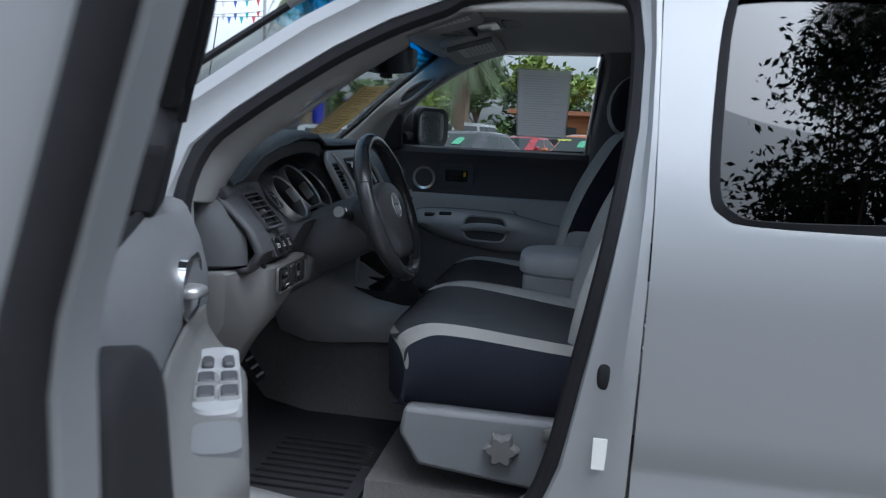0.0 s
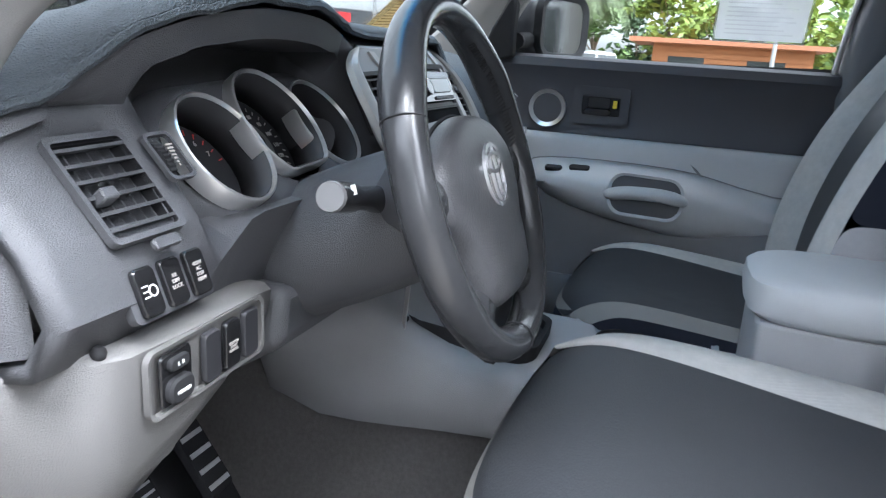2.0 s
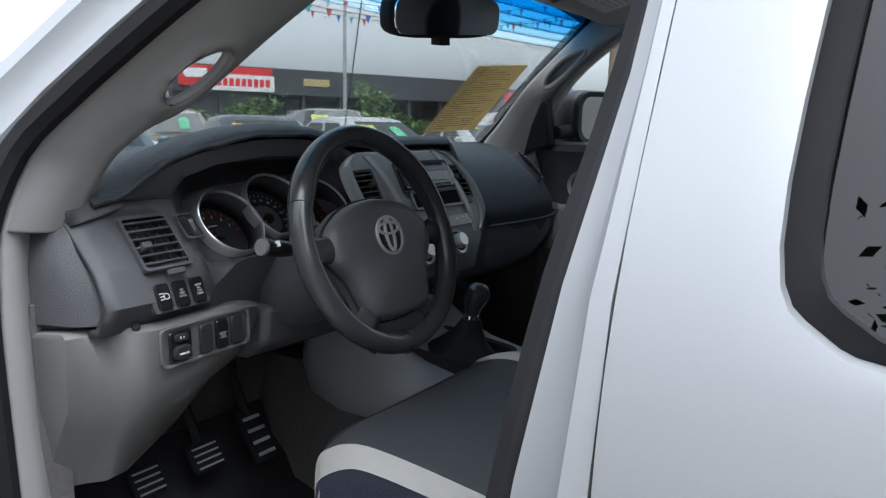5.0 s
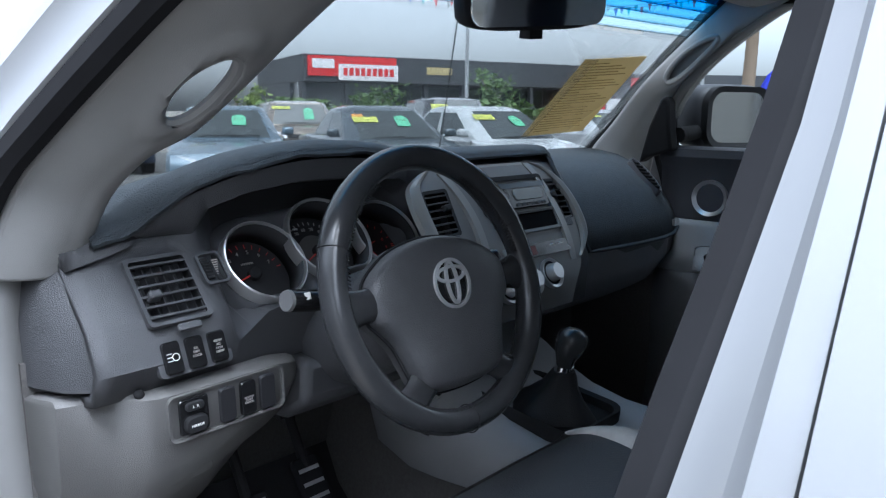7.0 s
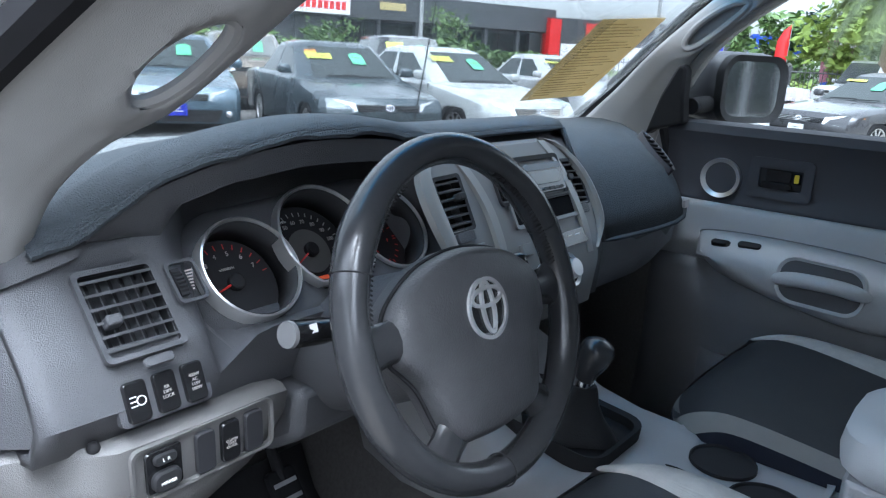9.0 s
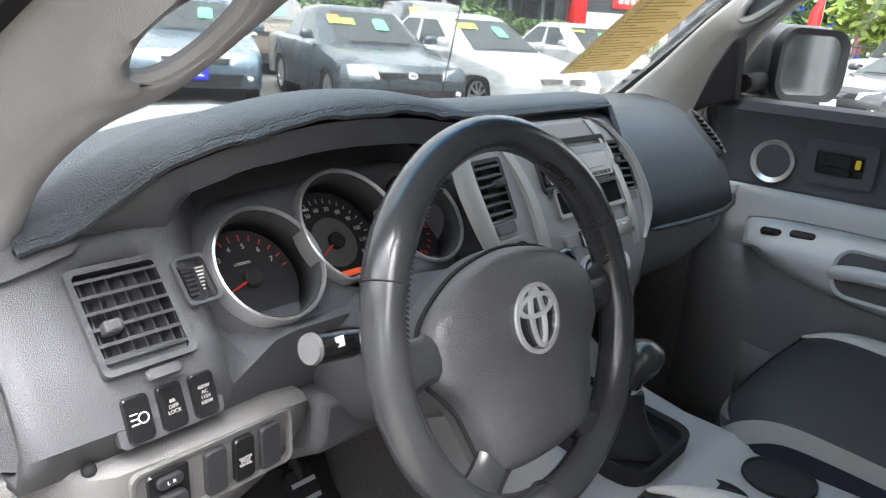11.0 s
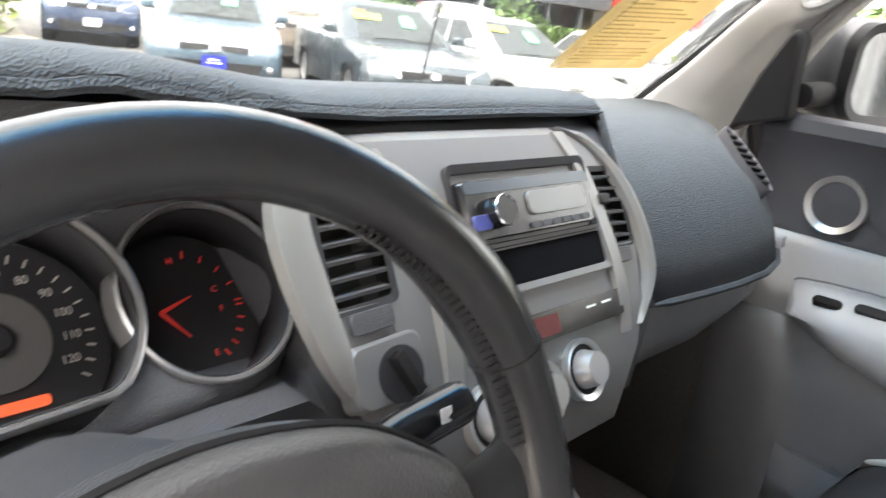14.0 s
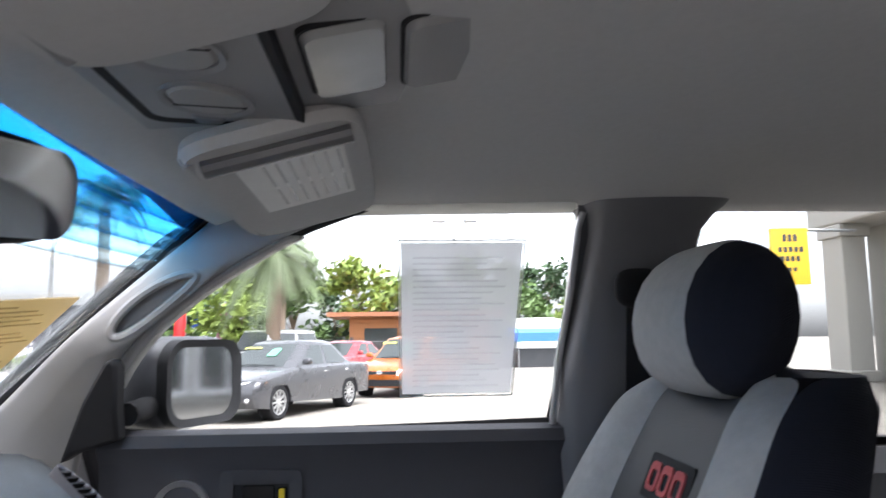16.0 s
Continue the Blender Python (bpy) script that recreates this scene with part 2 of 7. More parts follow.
def curve_through(pts, n=6, closed=False):
    """Catmull-Rom points through the given ones."""
    pts = [V(p) for p in pts]
    out, m = [], len(pts)
    for k in range(m if closed else m - 1):
        p0 = pts[(k - 1) % m] if (k or closed) else pts[0]
        p1, p2 = pts[k], pts[(k + 1) % m]
        p3 = pts[(k + 2) % m] if (k < m - 2 or closed) else pts[-1]
        for j in range(n):
            t = j / n
            out.append(0.5 * (2 * p1 + (p2 - p0) * t + (2 * p0 - 5 * p1 + 4 * p2 - p3) * t * t + (3 * p1 - p0 - 3 * p2 + p3) * t**3))
    if not closed:
        out.append(pts[-1])
    return out


def blob(bm, c, sx, sy, sz, power=2.6, nu=16, nv=10, m=None):
    """A rounded box (superellipsoid)."""
    def sp(v, p):
        return math.copysign(abs(v) ** (2 / p), v)
    rings = []
    for i in range(1, nv):
        la = -math.pi / 2 + math.pi * i / nv
        rings.append([V((sx * sp(math.cos(la), power) * sp(math.cos(lo), power), sy * sp(math.cos(la), power) * sp(math.sin(lo), power), sz * sp(math.sin(la), power))) for lo in (2 * math.pi * j / nu for j in range(nu))])
    rings = [[(m @ p if m else p) + V(c) for p in r] for r in rings]
    loft(bm, rings)


def lettering(name, body, size, m, mat, parent, depth=0.0004, align="CENTER"):
    cu = bpy.data.curves.new(name, "FONT")
    cu.body, cu.size, cu.extrude, cu.align_x, cu.align_y = body, size, depth, align, "CENTER"
    ob = new(name, cu)
    cu.materials.append(mat)
    ob.matrix_basis = m
    ob.parent = parent
    return ob


def face_matrix(fr, a, b, c, turn=0.0):
    u, v, n = fr[1], fr[2], fr[3]
    m = Matrix((u, v, n)).transposed().to_4x4()
    m.translation = on(fr, a, b, c)
    return m @ Matrix.Rotation(radians(turn), 4, "Z")

# ---- the pickup: shell ----
truck = thing("pickup_truck", "silver pickup truck with its driver door standing open", "pickup truck")


def cab_x(z):
    """Half width of the cab's side at a height: upright below the belt, a round shoulder, leaning in above."""
    if z < 1.10:
        return 0.842 - 0.25 * (max(0.0, 0.72 - z)) ** 2 - 0.06 * (1.10 - z) ** 2
    t = min(1.0, (z - 1.10) / 0.22)
    return 0.842 - 0.48 * (0.11 * t * t + max(0.0, z - 1.32))


HOLE = [(.318, 1.08), (.325, 1.20), (.30, 1.30), (.235, 1.365), (.15, 1.43), (.07, 1.485), (-.02, 1.535), (-.10, 1.568), (-.20, 1.593), (-.37, 1.61), (-.49, 1.605), (-.535, 1.58), (-.548, 1.50), (-.545, 1.37), (-.528, 1.24), (-.508, 1.116), (-.48, .96), (-.45, .80), (-.41, .70), (-.33, .63), (-.15, .605), (.10, .60), (.22, .615), (.29, .67), (.31, .80), (.315, .95)]
RING = [(.52, 1.08), (.50, 1.20), (.44, 1.305), (.34, 1.39), (.25, 1.46), (.15, 1.535), (.04, 1.60), (-.06, 1.637), (-.18, 1.66), (-.37, 1.675), (-.52, 1.675), (-.572, 1.66), (-.575, 1.50), (-.575, 1.37), (-.574, 1.24), (-.573, 1.116), (-.572, .96), (-.57, .80), (-.568, .70), (-.565, .60), (-.30, .50), (.10, .48), (.30, .48), (.50, .52), (.52, .80), (.52, .95)]


# the driver's aperture ends further forward, the passenger's reaches higher
def raised(y, z):
    k = max(0.0, min(1.0, (z - 1.15) / .15))
    return (y + .06 * k, z + .055 * k) if y > -.3 else (y, z + .05 * k)


HOLE_R, RING_R = [raised(*p) for p in HOLE], [raised(*p) for p in RING]
HOLE_L = [(y + .09, z) if y < -.3 else ((y + .05, z) if y < -.1 else (y, z)) for y, z in HOLE]
RING_L = [(y + .09, z) if y < -.45 else (y, z) for y, z in RING]


def side_ring(sign, hole, ring, inset=0.0, thick=0.05):
    bm = B()
    def at(p, dx):
        return V((sign * (cab_x(p[1]) - dx), p[0], p[1]))
    def mix(a, b, k):
        return (a[0] + (b[0] - a[0]) * k, a[1] + (b[1] - a[1]) * k)
    loft(bm, [[at(p, thick + inset) for p in hole], [at(mix(h, r, .12), .022 + inset) for h, r in zip(hole, ring)], [at(mix(h, r, .5), .016 + inset) for h, r in zip(hole, ring)], [at(mix(h, r, .72), .0 + inset) for h, r in zip(hole, ring)], [at(p, inset) for p in ring], [at(p, thick + (.03 if sign < 0 else -.01) + inset) for p in ring]], cap=False, wrap=True)
    return bm


for s in (-1, 1):
    hole_, ring_ = (HOLE_L, RING_L) if s < 0 else (HOLE_R, RING_R)
    part("side_frame", side_ring(s, hole_, ring_), jamb_paint if s < 0 else paint, truck, "silver painted door aperture frame")
    bm = B()
    seal = curve_through([(s * (cab_x(z) - .046), y, z) for y, z in hole_], 3, True)
    tube(bm, seal, .018, 8, True)
    part("door_seal", bm, rubber, truck, "black rubber weatherstrip")
    if s > 0:
        continue
    bm = B()
    trim_in = [(s * (cab_x(z) - .06), y, z) for y, z in HOLE_L]
    trim_out = [(s * (cab_x(z) - .12), y + (.03 if y > 0 else -.03), z + .01) for y, z in HOLE_L]
    loft(bm, [[V(p) for p in trim_in], [V(p) for p in trim_out]], cap=False)
    part("inner_jamb_trim", bm, pillar_grey, truck, solid=.012)

# rear door panels with dark side windows
RW = [(-.672, 1.248), (-.650, 1.29), (-.655, 1.45), (-.67, 1.585), (-.70, 1.615), (-.90, 1.625), (-1.15, 1.615), (-1.27, 1.57), (-1.33, 1.40), (-1.34, 1.29), (-1.30, 1.25), (-1.1, 1.238), (-.9, 1.236), (-.72, 1.237)]
RP = [(-.578, 1.19), (-.578, 1.32), (-.578, 1.52), (-.578, 1.64), (-.62, 1.675), (-.90, 1.68), (-1.22, 1.675), (-1.42, 1.64), (-1.46, 1.42), (-1.46, 1.28), (-1.46, 1.20), (-1.15, 1.19), (-.9, 1.19), (-.65, 1.19)]
RWs, RPs = ([(p.x, p.y) for p in curve_through([V((a, b, 0)) for a, b in o], 4, True)] for o in (RW, RP))
RPs = [(max(-1.46, min(-.578, a)), max(1.19, b)) for a, b in RPs]
RWd, RPd = RWs, RPs


def longer(y):
    """The rear door on the driver's side begins further forward."""
    return y + .092 * (y + 1.46) / .882



for s in (-1, 1):
    RPs = [(longer(a), b) for a, b in RPd] if s < 0 else [(a, b + .035 * max(0.0, min(1.0, (b - 1.3) / .28))) for a, b in RPd]
    RWs = [(longer(a), b - .012) for a, b in RWd] if s < 0 else [(a + .055 * max(0.0, min(1.0, (a + .80) / .12)), b + .04 * max(0.0, min(1.0, (b - 1.3) / .28))) for a, b in RWd]
    bm = B()
    between = [([(a[0] + (b[0] - a[0]) * k, a[1] + (b[1] - a[1]) * k) for a, b in zip(RWs, RPs)], .0) for k in (.15, .35, .55, .75, .9)]
    loft(bm, [[V((s * (cab_x(z) - d), y, z)) for y, z in o] for o, d in [(RWs, .04), (RWs, .001)] + between + [(RPs, .0), (RPs, .05)]], cap=False, wrap=True)
    rows = []
    for z in (1.19, 1.175, 1.16, 1.145, 1.13, 1.115, 1.10, 1.08, 1.06, 1.03, 1.0, .95, .90, .845, .83, .815, .79, .70, .60, .50, .47):
        dx = .006 if z in (.83, .815) else 0.0
        rows.append([V((s * (cab_x(z) - dx), y, z)) for y in (longer(v_) if s < 0 else v_ for v_ in (-.578, -.585, -.8, -1.1, -1.46))])
    loft(bm, rows, closed=False)
    rear = part("rear_door_panel", bm, paint, truck, "silver rear door with a dark tinted window")
    bm = B()
    loft(bm, [[V((s * (cab_x(z) - d), y, z)) for y, z in o] for o, d in ((RWs, .014), (grown(RWs, -.018), .006), (grown(RWs, -.018), .03))], cap=False)
    part("window_seal", bm, rubber, rear, "black rubber window surround")
    bm = B()
    loft(bm, [[V((s * (cab_x(z) - d), y, z)) for y, z in grown(RWs, -.01)] for d in (.016, .02)])
    w = part("window", bm, pane_dark if s < 0 else pane, rear, "dark privacy glass" if s < 0 else "clear window glass")
    w.visible_shadow = False

# roof, headliner, cab back
def roof_rows(dz, dx, ys):
    rows = []
    for y, z in ys:
        rows.append([V((x, y - (.11 * x * x if dx > 0 and y > .05 else 0), z + dz - d)) for x, d in ((-.655 + dx, .075), (-.60 + dx, .028), (-.45, .008), (0, 0), (.45, .008), (.60 - dx, .010 if dx > 0 else .028), (.655 - dx, .014 if dx > 0 else .075))])
    return rows
bm = B()
loft(bm, roof_rows(.08, -.02, [(.18, 1.56), (.10, 1.605), (.04, 1.64), (-.15, 1.665), (-.6, 1.675), (-1.2, 1.665), (-1.46, 1.63)]), closed=False)
part("roof", bm, paint, truck, solid=.015)
bm = B()
loft(bm, roof_rows(.0, .04, [(.152, 1.622), (.10, 1.636), (-.02, 1.647), (-.15, 1.65), (-.6, 1.655), (-1.0, 1.655), (-1.40, 1.63)]), closed=False)
part("headliner", bm, liner_cloth, truck, "grey cloth headliner", solid=.012)
bm = B()
box(bm, (-.80, -1.47, .5), (.80, -1.42, 1.25)); box(bm, (-.80, -1.47, 1.25), (-.5, -1.42, 1.66)); box(bm, (.5, -1.47, 1.25), (.80, -1.42, 1.66)); box(bm, (-.5, -1.47, 1.60), (.5, -1.42, 1.66))
part("cab_back", bm, dash_mid, truck)
bm = B()
box(bm, (-.5, -1.45, 1.25), (.5, -1.445, 1.60))
w = part("back_window", bm, pane, truck)
w.visible_shadow = False

# windscreen with a blue shade band at its top
bm = B()
rows = []
for k in range(33):
    t = k / 32
    y, z, hw = .760 - .60 * t, 1.165 + .465 * t, .82 - .24 * t
    rows.append([V((hw * u, y - .04 * u * u, z)) for u in (-1, -.9, -.8, -.65, -.5, -.25, 0, .25, .5, .65, .8, .9, 1)])
loft(bm, rows[:27], closed=False)
w = part("windscreen", bm, pane, truck, "clear windscreen glass", solid=.004)
w.visible_shadow = False
for k0, k1, tint in ((26, 27, (.80, .93, .98)), (27, 28, (.58, .84, .96)), (28, 29, (.34, .70, .93)), (29, 30, (.20, .60, .90)), (30, 32, (.10, .50, .86))):
    bm = B()
    loft(bm, rows[k0:k1 + 1], closed=False)
    w = part("shade_band", bm, glass("blue_shade_band", tint, .5), truck, "blue tinted shade band", solid=.004)
    w.visible_shadow = False
for s in (-1, 1):
    bm = B()
    tube(bm, [rows[k][0 if s < 0 else -1] + V((s * .004, 0, 0)) for k in range(0, 33, 4)], .008, 6)
    part("windscreen_seal", bm, rubber, truck)

# front pillars: wide smooth trims with an oval grab opening
PL = curve_through([(.78, .600, 1.17), (.765, .572, 1.262), (.690, .455, 1.351), (.615, .340, 1.439), (.588, .245, 1.514), (.573, .160, 1.580), (.565, .095, 1.632)], 10)
PR = curve_through([(.715, .370, 1.17), (.70, .345, 1.26), (.650, .305, 1.345), (.612, .248, 1.425), (.578, .168, 1.492), (.543, .048, 1.563), (.525, -.04, 1.600)], 10)


# the driver's trim: from its edge inside the cab out to the door opening
DI = curve_through([(-.67, .325, 1.20), (-.66, .30, 1.247), (-.65, .27, 1.289), (-.628, .23, 1.327), (-.59, .20, 1.354), (-.562, .15, 1.398), (-.535, .09, 1.45), (-.505, .0, 1.515)], 10)
DO = curve_through([(-.77, .325, 1.20), (-.75, .31, 1.26), (-.738, .30, 1.30), (-.715, .25, 1.35), (-.69, .19, 1.40), (-.672, .14, 1.438), (-.65, .07, 1.485), (-.626, -.02, 1.535)], 10)


def pillar_point(t, w, s, out=0.0):
    e0, e1, way = (PL, PR, V((-.62, -.72, -.30))) if s > 0 else (DI, DO, V((.30, -.90, -.32)))
    k = max(0.0, min(.9999, t)) * (len(e0) - 1)
    i = int(k)
    a, b = e0[i].lerp(e0[i + 1], k - i), e1[i].lerp(e1[i + 1], k - i)
    return a.lerp(b, w) + way * (.018 * math.sin(math.pi * w) ** .7 + out)


for s in (-1, 1):
    GT, GW, GA, GB = (.64, .54, .105, .30) if s > 0 else (.66, .36, .11, .22)
    bm = B()
    vp = {}
    for i in range(72):
        for j in range(16):
            if (((i + .5) / 72 - GT) / GA) ** 2 + (((j + .5) / 16 - GW) / GB) ** 2 < .86:
                continue
            q = []
            for di, dj in ((0, 0), (1, 0), (1, 1), (0, 1)):
                key = (i + di, j + dj)
                if key not in vp:
                    t, w = (i + di) / 72, (j + dj) / 16
                    e = math.hypot((t - GT) / GA, (w - GW) / GB)
                    if e < 1:
                        t, w = GT + (t - GT) / max(e, .01), GW + (w - GW) / max(e, .01)
                    # rolled lip round the opening
                    lipo = .008 * max(0.0, 1 - abs(e - 1.25) / .35) if w > GW - .05 else .002
                    vp[key] = bm.verts.new(pillar_point(t, w, s, lipo))
                q.append(vp[key])
            bm.faces.new(q)
    if s > 0:
        # return edge towards the door window
        loft(bm, [[b + V((.10, -.03, .012)) * k for b in PR[22:-6]] for k in (0, .15, .35, .5)], closed=False)
    pil = part("front_pillar_trim", bm, pillar_grey, truck, "grey plastic front pillar trim with grab handle", sharp=60, solid=.004)
    bm = B()
    tube(bm, [pillar_point(GT + GA * math.cos(q), GW + GB * math.sin(q), s, -.002) for q in (2 * math.pi * j / 40 for j in range(40))], .007, 8, True)
    part("grab_handle", bm, pillar_grey, pil, "moulded grey grab handle")
    if s > 0:
        bm = B()
        ring_ = [pillar_point(GT + GA * 1.02 * math.cos(q), GW + GB * 1.02 * math.sin(q), s, -.004) for q in (2 * math.pi * j / 32 for j in range(32))]
        mid_ = [pillar_point(GT + GA * .9 * math.cos(q), GW + GB * .9 * math.sin(q), s, -.016) for q in (2 * math.pi * j / 32 for j in range(32))]
        loft(bm, [ring_, mid_, [pillar_point(GT, GW, s, -.018) for q in range(32)]], cap=False)
        part("handle_recess", bm, dash_mid, pil, "recess behind the handle")
    if s < 0:
        bm = B()
        blob(bm, (-.688, .345, 1.240), .032, .030, .024)
        part("pillar_foot", bm, panel_light, truck)

# bonnet, wings, cowl and wipers
bm = B()
rows = []
for y, z, hw in ((.74, 1.142, .78), (.95, 1.155, .80), (1.25, 1.155, .80), (1.50, 1.138, .78), (1.70, 1.09, .74), (1.78, 1.03, .71)):
    rows.append([V((hw * u, y, z - .05 * abs(u) ** 3 + (.012 if abs(u) < .4 else 0))) for u in (-1, -.92, -.75, -.55, -.4, -.3, 0, .3, .4, .55, .75, .92, 1)])
loft(bm, rows, closed=False)
hood = part("bonnet", bm, paint, truck, solid=.02)
for x in (-.30, .30):
    bm = B()
    blob(bm, (x, 1.22, 1.170), .02, .018, .012)
    part("washer_nozzle", bm, matt_black, hood)
for s in (-1, 1):
    bm = B()
    prof = [(.52, .52), (.52, 1.12), (.60, 1.15), (.78, 1.12), (1.3, 1.07), (1.68, 1.0), (1.82, .9), (1.86, .62), (1.62, .60)]
    prof += [(1.25 + .40 * math.cos(radians(a)), .42 + .40 * math.sin(radians(a))) for a in range(25, 175, 15)]
    prof += [(.84, .50)]
    loft(bm, [[V((s * .865, y, min(z, 1.08))) for y, z in prof], [V((s * .82, y, z)) for y, z in prof], [V((s * .74, y, z)) for y, z in prof]])
    part("front_wing", bm, paint, truck)
    for wy in (1.25, -1.95):
        bm = B()
        rings = [[V((s * x, wy + r * math.cos(a), .38 + r * math.sin(a))) for a in (2 * math.pi * j / 28 for j in range(28))] for x, r in ((.62, .33), (.62, .37), (.65, .38), (.82, .38), (.86, .36), (.86, .22), (.80, .21))]
        loft(bm, rings)
        wh = part("wheel", bm, rubber, truck, "black tyre")
        bm = B()
        loft(bm, [[V((s * x, wy + r * math.cos(a), .38 + r * math.sin(a))) for a in (2 * math.pi * j / 20 for j in range(20))] for x, r in ((.80, .21), (.85, .205), (.83, .10), (.85, .06))])
        part("rim", bm, metal_silver, wh)
    bm = B()
    box(bm, (s * .60 if s > 0 else -.87, -3.1, .55), (.87 if s > 0 else -.60, -1.48, 1.12))
    part("bed_side", bm, paint, truck, bevel=.03)
bm = B()
box(bm, (-.61, -3.1, .60), (.61, -1.48, .66))
box(bm, (-.61, -1.53, .655), (.61, -1.48, 1.08))
part("bed_floor", bm, matt_black, truck, "black lined load bed")
bm = B()
box(bm, (-.85, -3.16, .58), (.85, -3.09, 1.10))
part("tailgate", bm, paint, truck, bevel=.02)
bm = B()
box(bm, (-.8, 1.78, .5), (.8, 1.86, .95))
part("grille", bm, matt_black, truck, bevel=.03)
bm = B()
loft(bm, [[V((-.78, y, z)), V((-.4, y + .03, z)), V((.4, y + .03, z)), V((.78, y, z))] for y, z in ((.60, 1.155), (.70, 1.14), (.77, 1.128))], closed=False)
part("cowl", bm, matt_black, truck, solid=.02)
for x0, x1 in ((-.55, -.02), (.05, .55)):
    bm = B()
    tube(bm, curve_through([(x0, .60, 1.215), ((x0 + x1) / 2, .655, 1.19), (x1, .68, 1.185)]), .008, 6)
    tube(bm, [(x1, .70, 1.15), (x1 - .03, .685, 1.195), ((x0 + x1) / 2, .665, 1.205)], .011, 6)
    part("wiper", bm, matt_black, truck)
bm = B()
tube(bm, [(.75, 1.15, 1.09), (.76, 1.10, 1.4), (.775, 1.05, 1.75)], .0025, 6)
part("aerial", bm, matt_black, truck)

# floor, sill, footwell
bm = B()
box(bm, (-.79, -1.42, .53), (.79, .62, .575))
part("cab_floor", bm, carpet, truck, "grey carpeted floor")
bm = B()
box(bm, (-.72, .56, .56), (.72, .60, 1.15))
box(bm, (-.74, .32, .575), (-.70, .58, 1.10))
box(bm, (.70, .26, .575), (.74, .58, 1.10))
loft(bm, [[V((x, y, z)) for x, z in ((-.20, .574), (-.165, .66), (-.145, .76), (-.12, .84), (.12, .84), (.145, .76), (.165, .66), (.20, .574))] for y in (.565, .30, .0, -.50)])
part("footwell_carpet", bm, carpet, truck)
bm = B()
loft(bm, [[V((x, y, z)) for x, z in ((-.80, .56), (-.80, .595), (-.77, .615), (-.70, .612), (-.68, .575))] for y in (.30, -.43)])
sill = part("sill_plate", bm, dash_mid, truck, "scuffed grey sill plate")
bm = B()
loft(bm, [[V((x, y, z)) for x, z in ((-.62, .57), (-.60, .625), (-.14, .625), (-.12, .57))] for y in (.02, -.50)])
part("seat_riser", bm, carpet, truck)

# striker and bump stop on the rear door jamb
bm = B()
tube(bm, curve_through([(-.795, -.495, 1.052), (-.795, -.468, 1.05), (-.795, -.448, 1.033), (-.795, -.468, 1.016), (-.795, -.495, 1.014)], 4), .006, 8)
box(bm, (-.803, -.502, 1.0), (-.788, -.490, 1.068))
part("door_striker", bm, chrome, truck, "bright metal door striker")
bm = B()
blob(bm, (-.812, -.435, .968), .016, .018, .028)
part("bump_stop", bm, rubber, truck)
bm = B()
box(bm, (-.834, -.446, .815), (-.832, -.422, .868))
part("jamb_sticker", bm, white_print, truck)
for z in (1.140, 1.034):
    bm = B()
    blob(bm, (-.812, .322, z), .014, .014, .014)
    part("hinge_plug", bm, rubber, truck)

# ---- open driver door ----
HINGE = V((-.862, .335, 0))
ang = radians(63.4)
dd = V((-math.sin(ang), -math.cos(ang), 0))
dn = V((math.cos(ang), -math.sin(ang), 0))          # towards the cab


def dpt(a, z, c=0.0):
    """A point of the open door: a from the hinge, z up, c out of the inner face."""
    lean = max(0.0, z - 1.22) * .27
    return HINGE + dd * (a * .9) + V((0, 0, z)) + dn * (c + lean)


door = part("driver_door", (lambda bm: (loft(bm, [[dpt(a, z, c) for a, z in ((.03, .52), (.03, 1.19), (1.0, 1.21), (1.02, 1.0), (1.0, .52))] for c in (-.13, -.09, -.02)]), bm)[1])(B()), paint, truck, "silver driver door standing open", bevel=.01)
# silver end face and window frame, wrapped by a black weatherstrip
sash = [(1.0, .52), (1.015, .80), (1.02, 1.0), (1.022, 1.2), (1.03, 1.35), (1.035, 1.48), (1.02, 1.585), (.93, 1.62), (.75, 1.615), (.58, 1.565), (.42, 1.475), (.30, 1.38)]
bm = B()
ln = curve_through([V((a, z, 0)) for a, z in sash], 4)
rings = []
for k, p in enumerate(ln):
    q = ln[min(k + 1, len(ln) - 1)] - ln[max(k - 1, 0)]
    q = V((q.y, -q.x, 0)).normalized()
    w0 = .060
    rings.append([dpt(p.x - q.x * w0 * f - .0, p.y - q.y * w0 * f, c) for f, c in ((0, -.035), (-.06, .018), (.0, .032), (.5, .037), (.9, .043), (1.0, .037), (1.0, -.035))])
loft(bm, rings[:25])
part("window_frame", bm, paint, door, "silver window frame", sharp=55)
bm = B()
tube(bm, [dpt(p.x - (.02 if k < 6 else 0), p.y - .012, .002) for k, p in enumerate(ln[24:])], .020, 8, squash=.7)
part("upper_frame", bm, matt_black, door, "black upper window frame")
bm = B()
tube(bm, [dpt(p.x + .012, p.y + (.012 if k > 26 else 0), .016) for k, p in enumerate(ln)], .013, 10)
part("frame_seal", bm, rubber, door, "black rubber weatherstrip")
bm = B()
tube(bm, [dpt(p.x - .066, p.y - (.036 if k > 26 else 0), .024) for k, p in enumerate(ln[12:])], .008, 6)
tube(bm, [dpt(.22, 1.205, .0), dpt(.6, 1.205, .0), dpt(.96, 1.225, .016)], .008, 6)
part("glass_run", bm, rubber, door)
bm = B()
loft(bm, [[dpt(a, z, c) for a, z in [(.98, 1.15), (1.0, 1.40), (1.0, 1.57), (.92, 1.60), (.75, 1.595), (.58, 1.545), (.42, 1.455), (.28, 1.36), (.22, 1.30), (.20, 1.15)]] for c in (-.022, -.018)])
w = part("door_window", bm, pane, door, "clear door glass")
w.visible_shadow = False
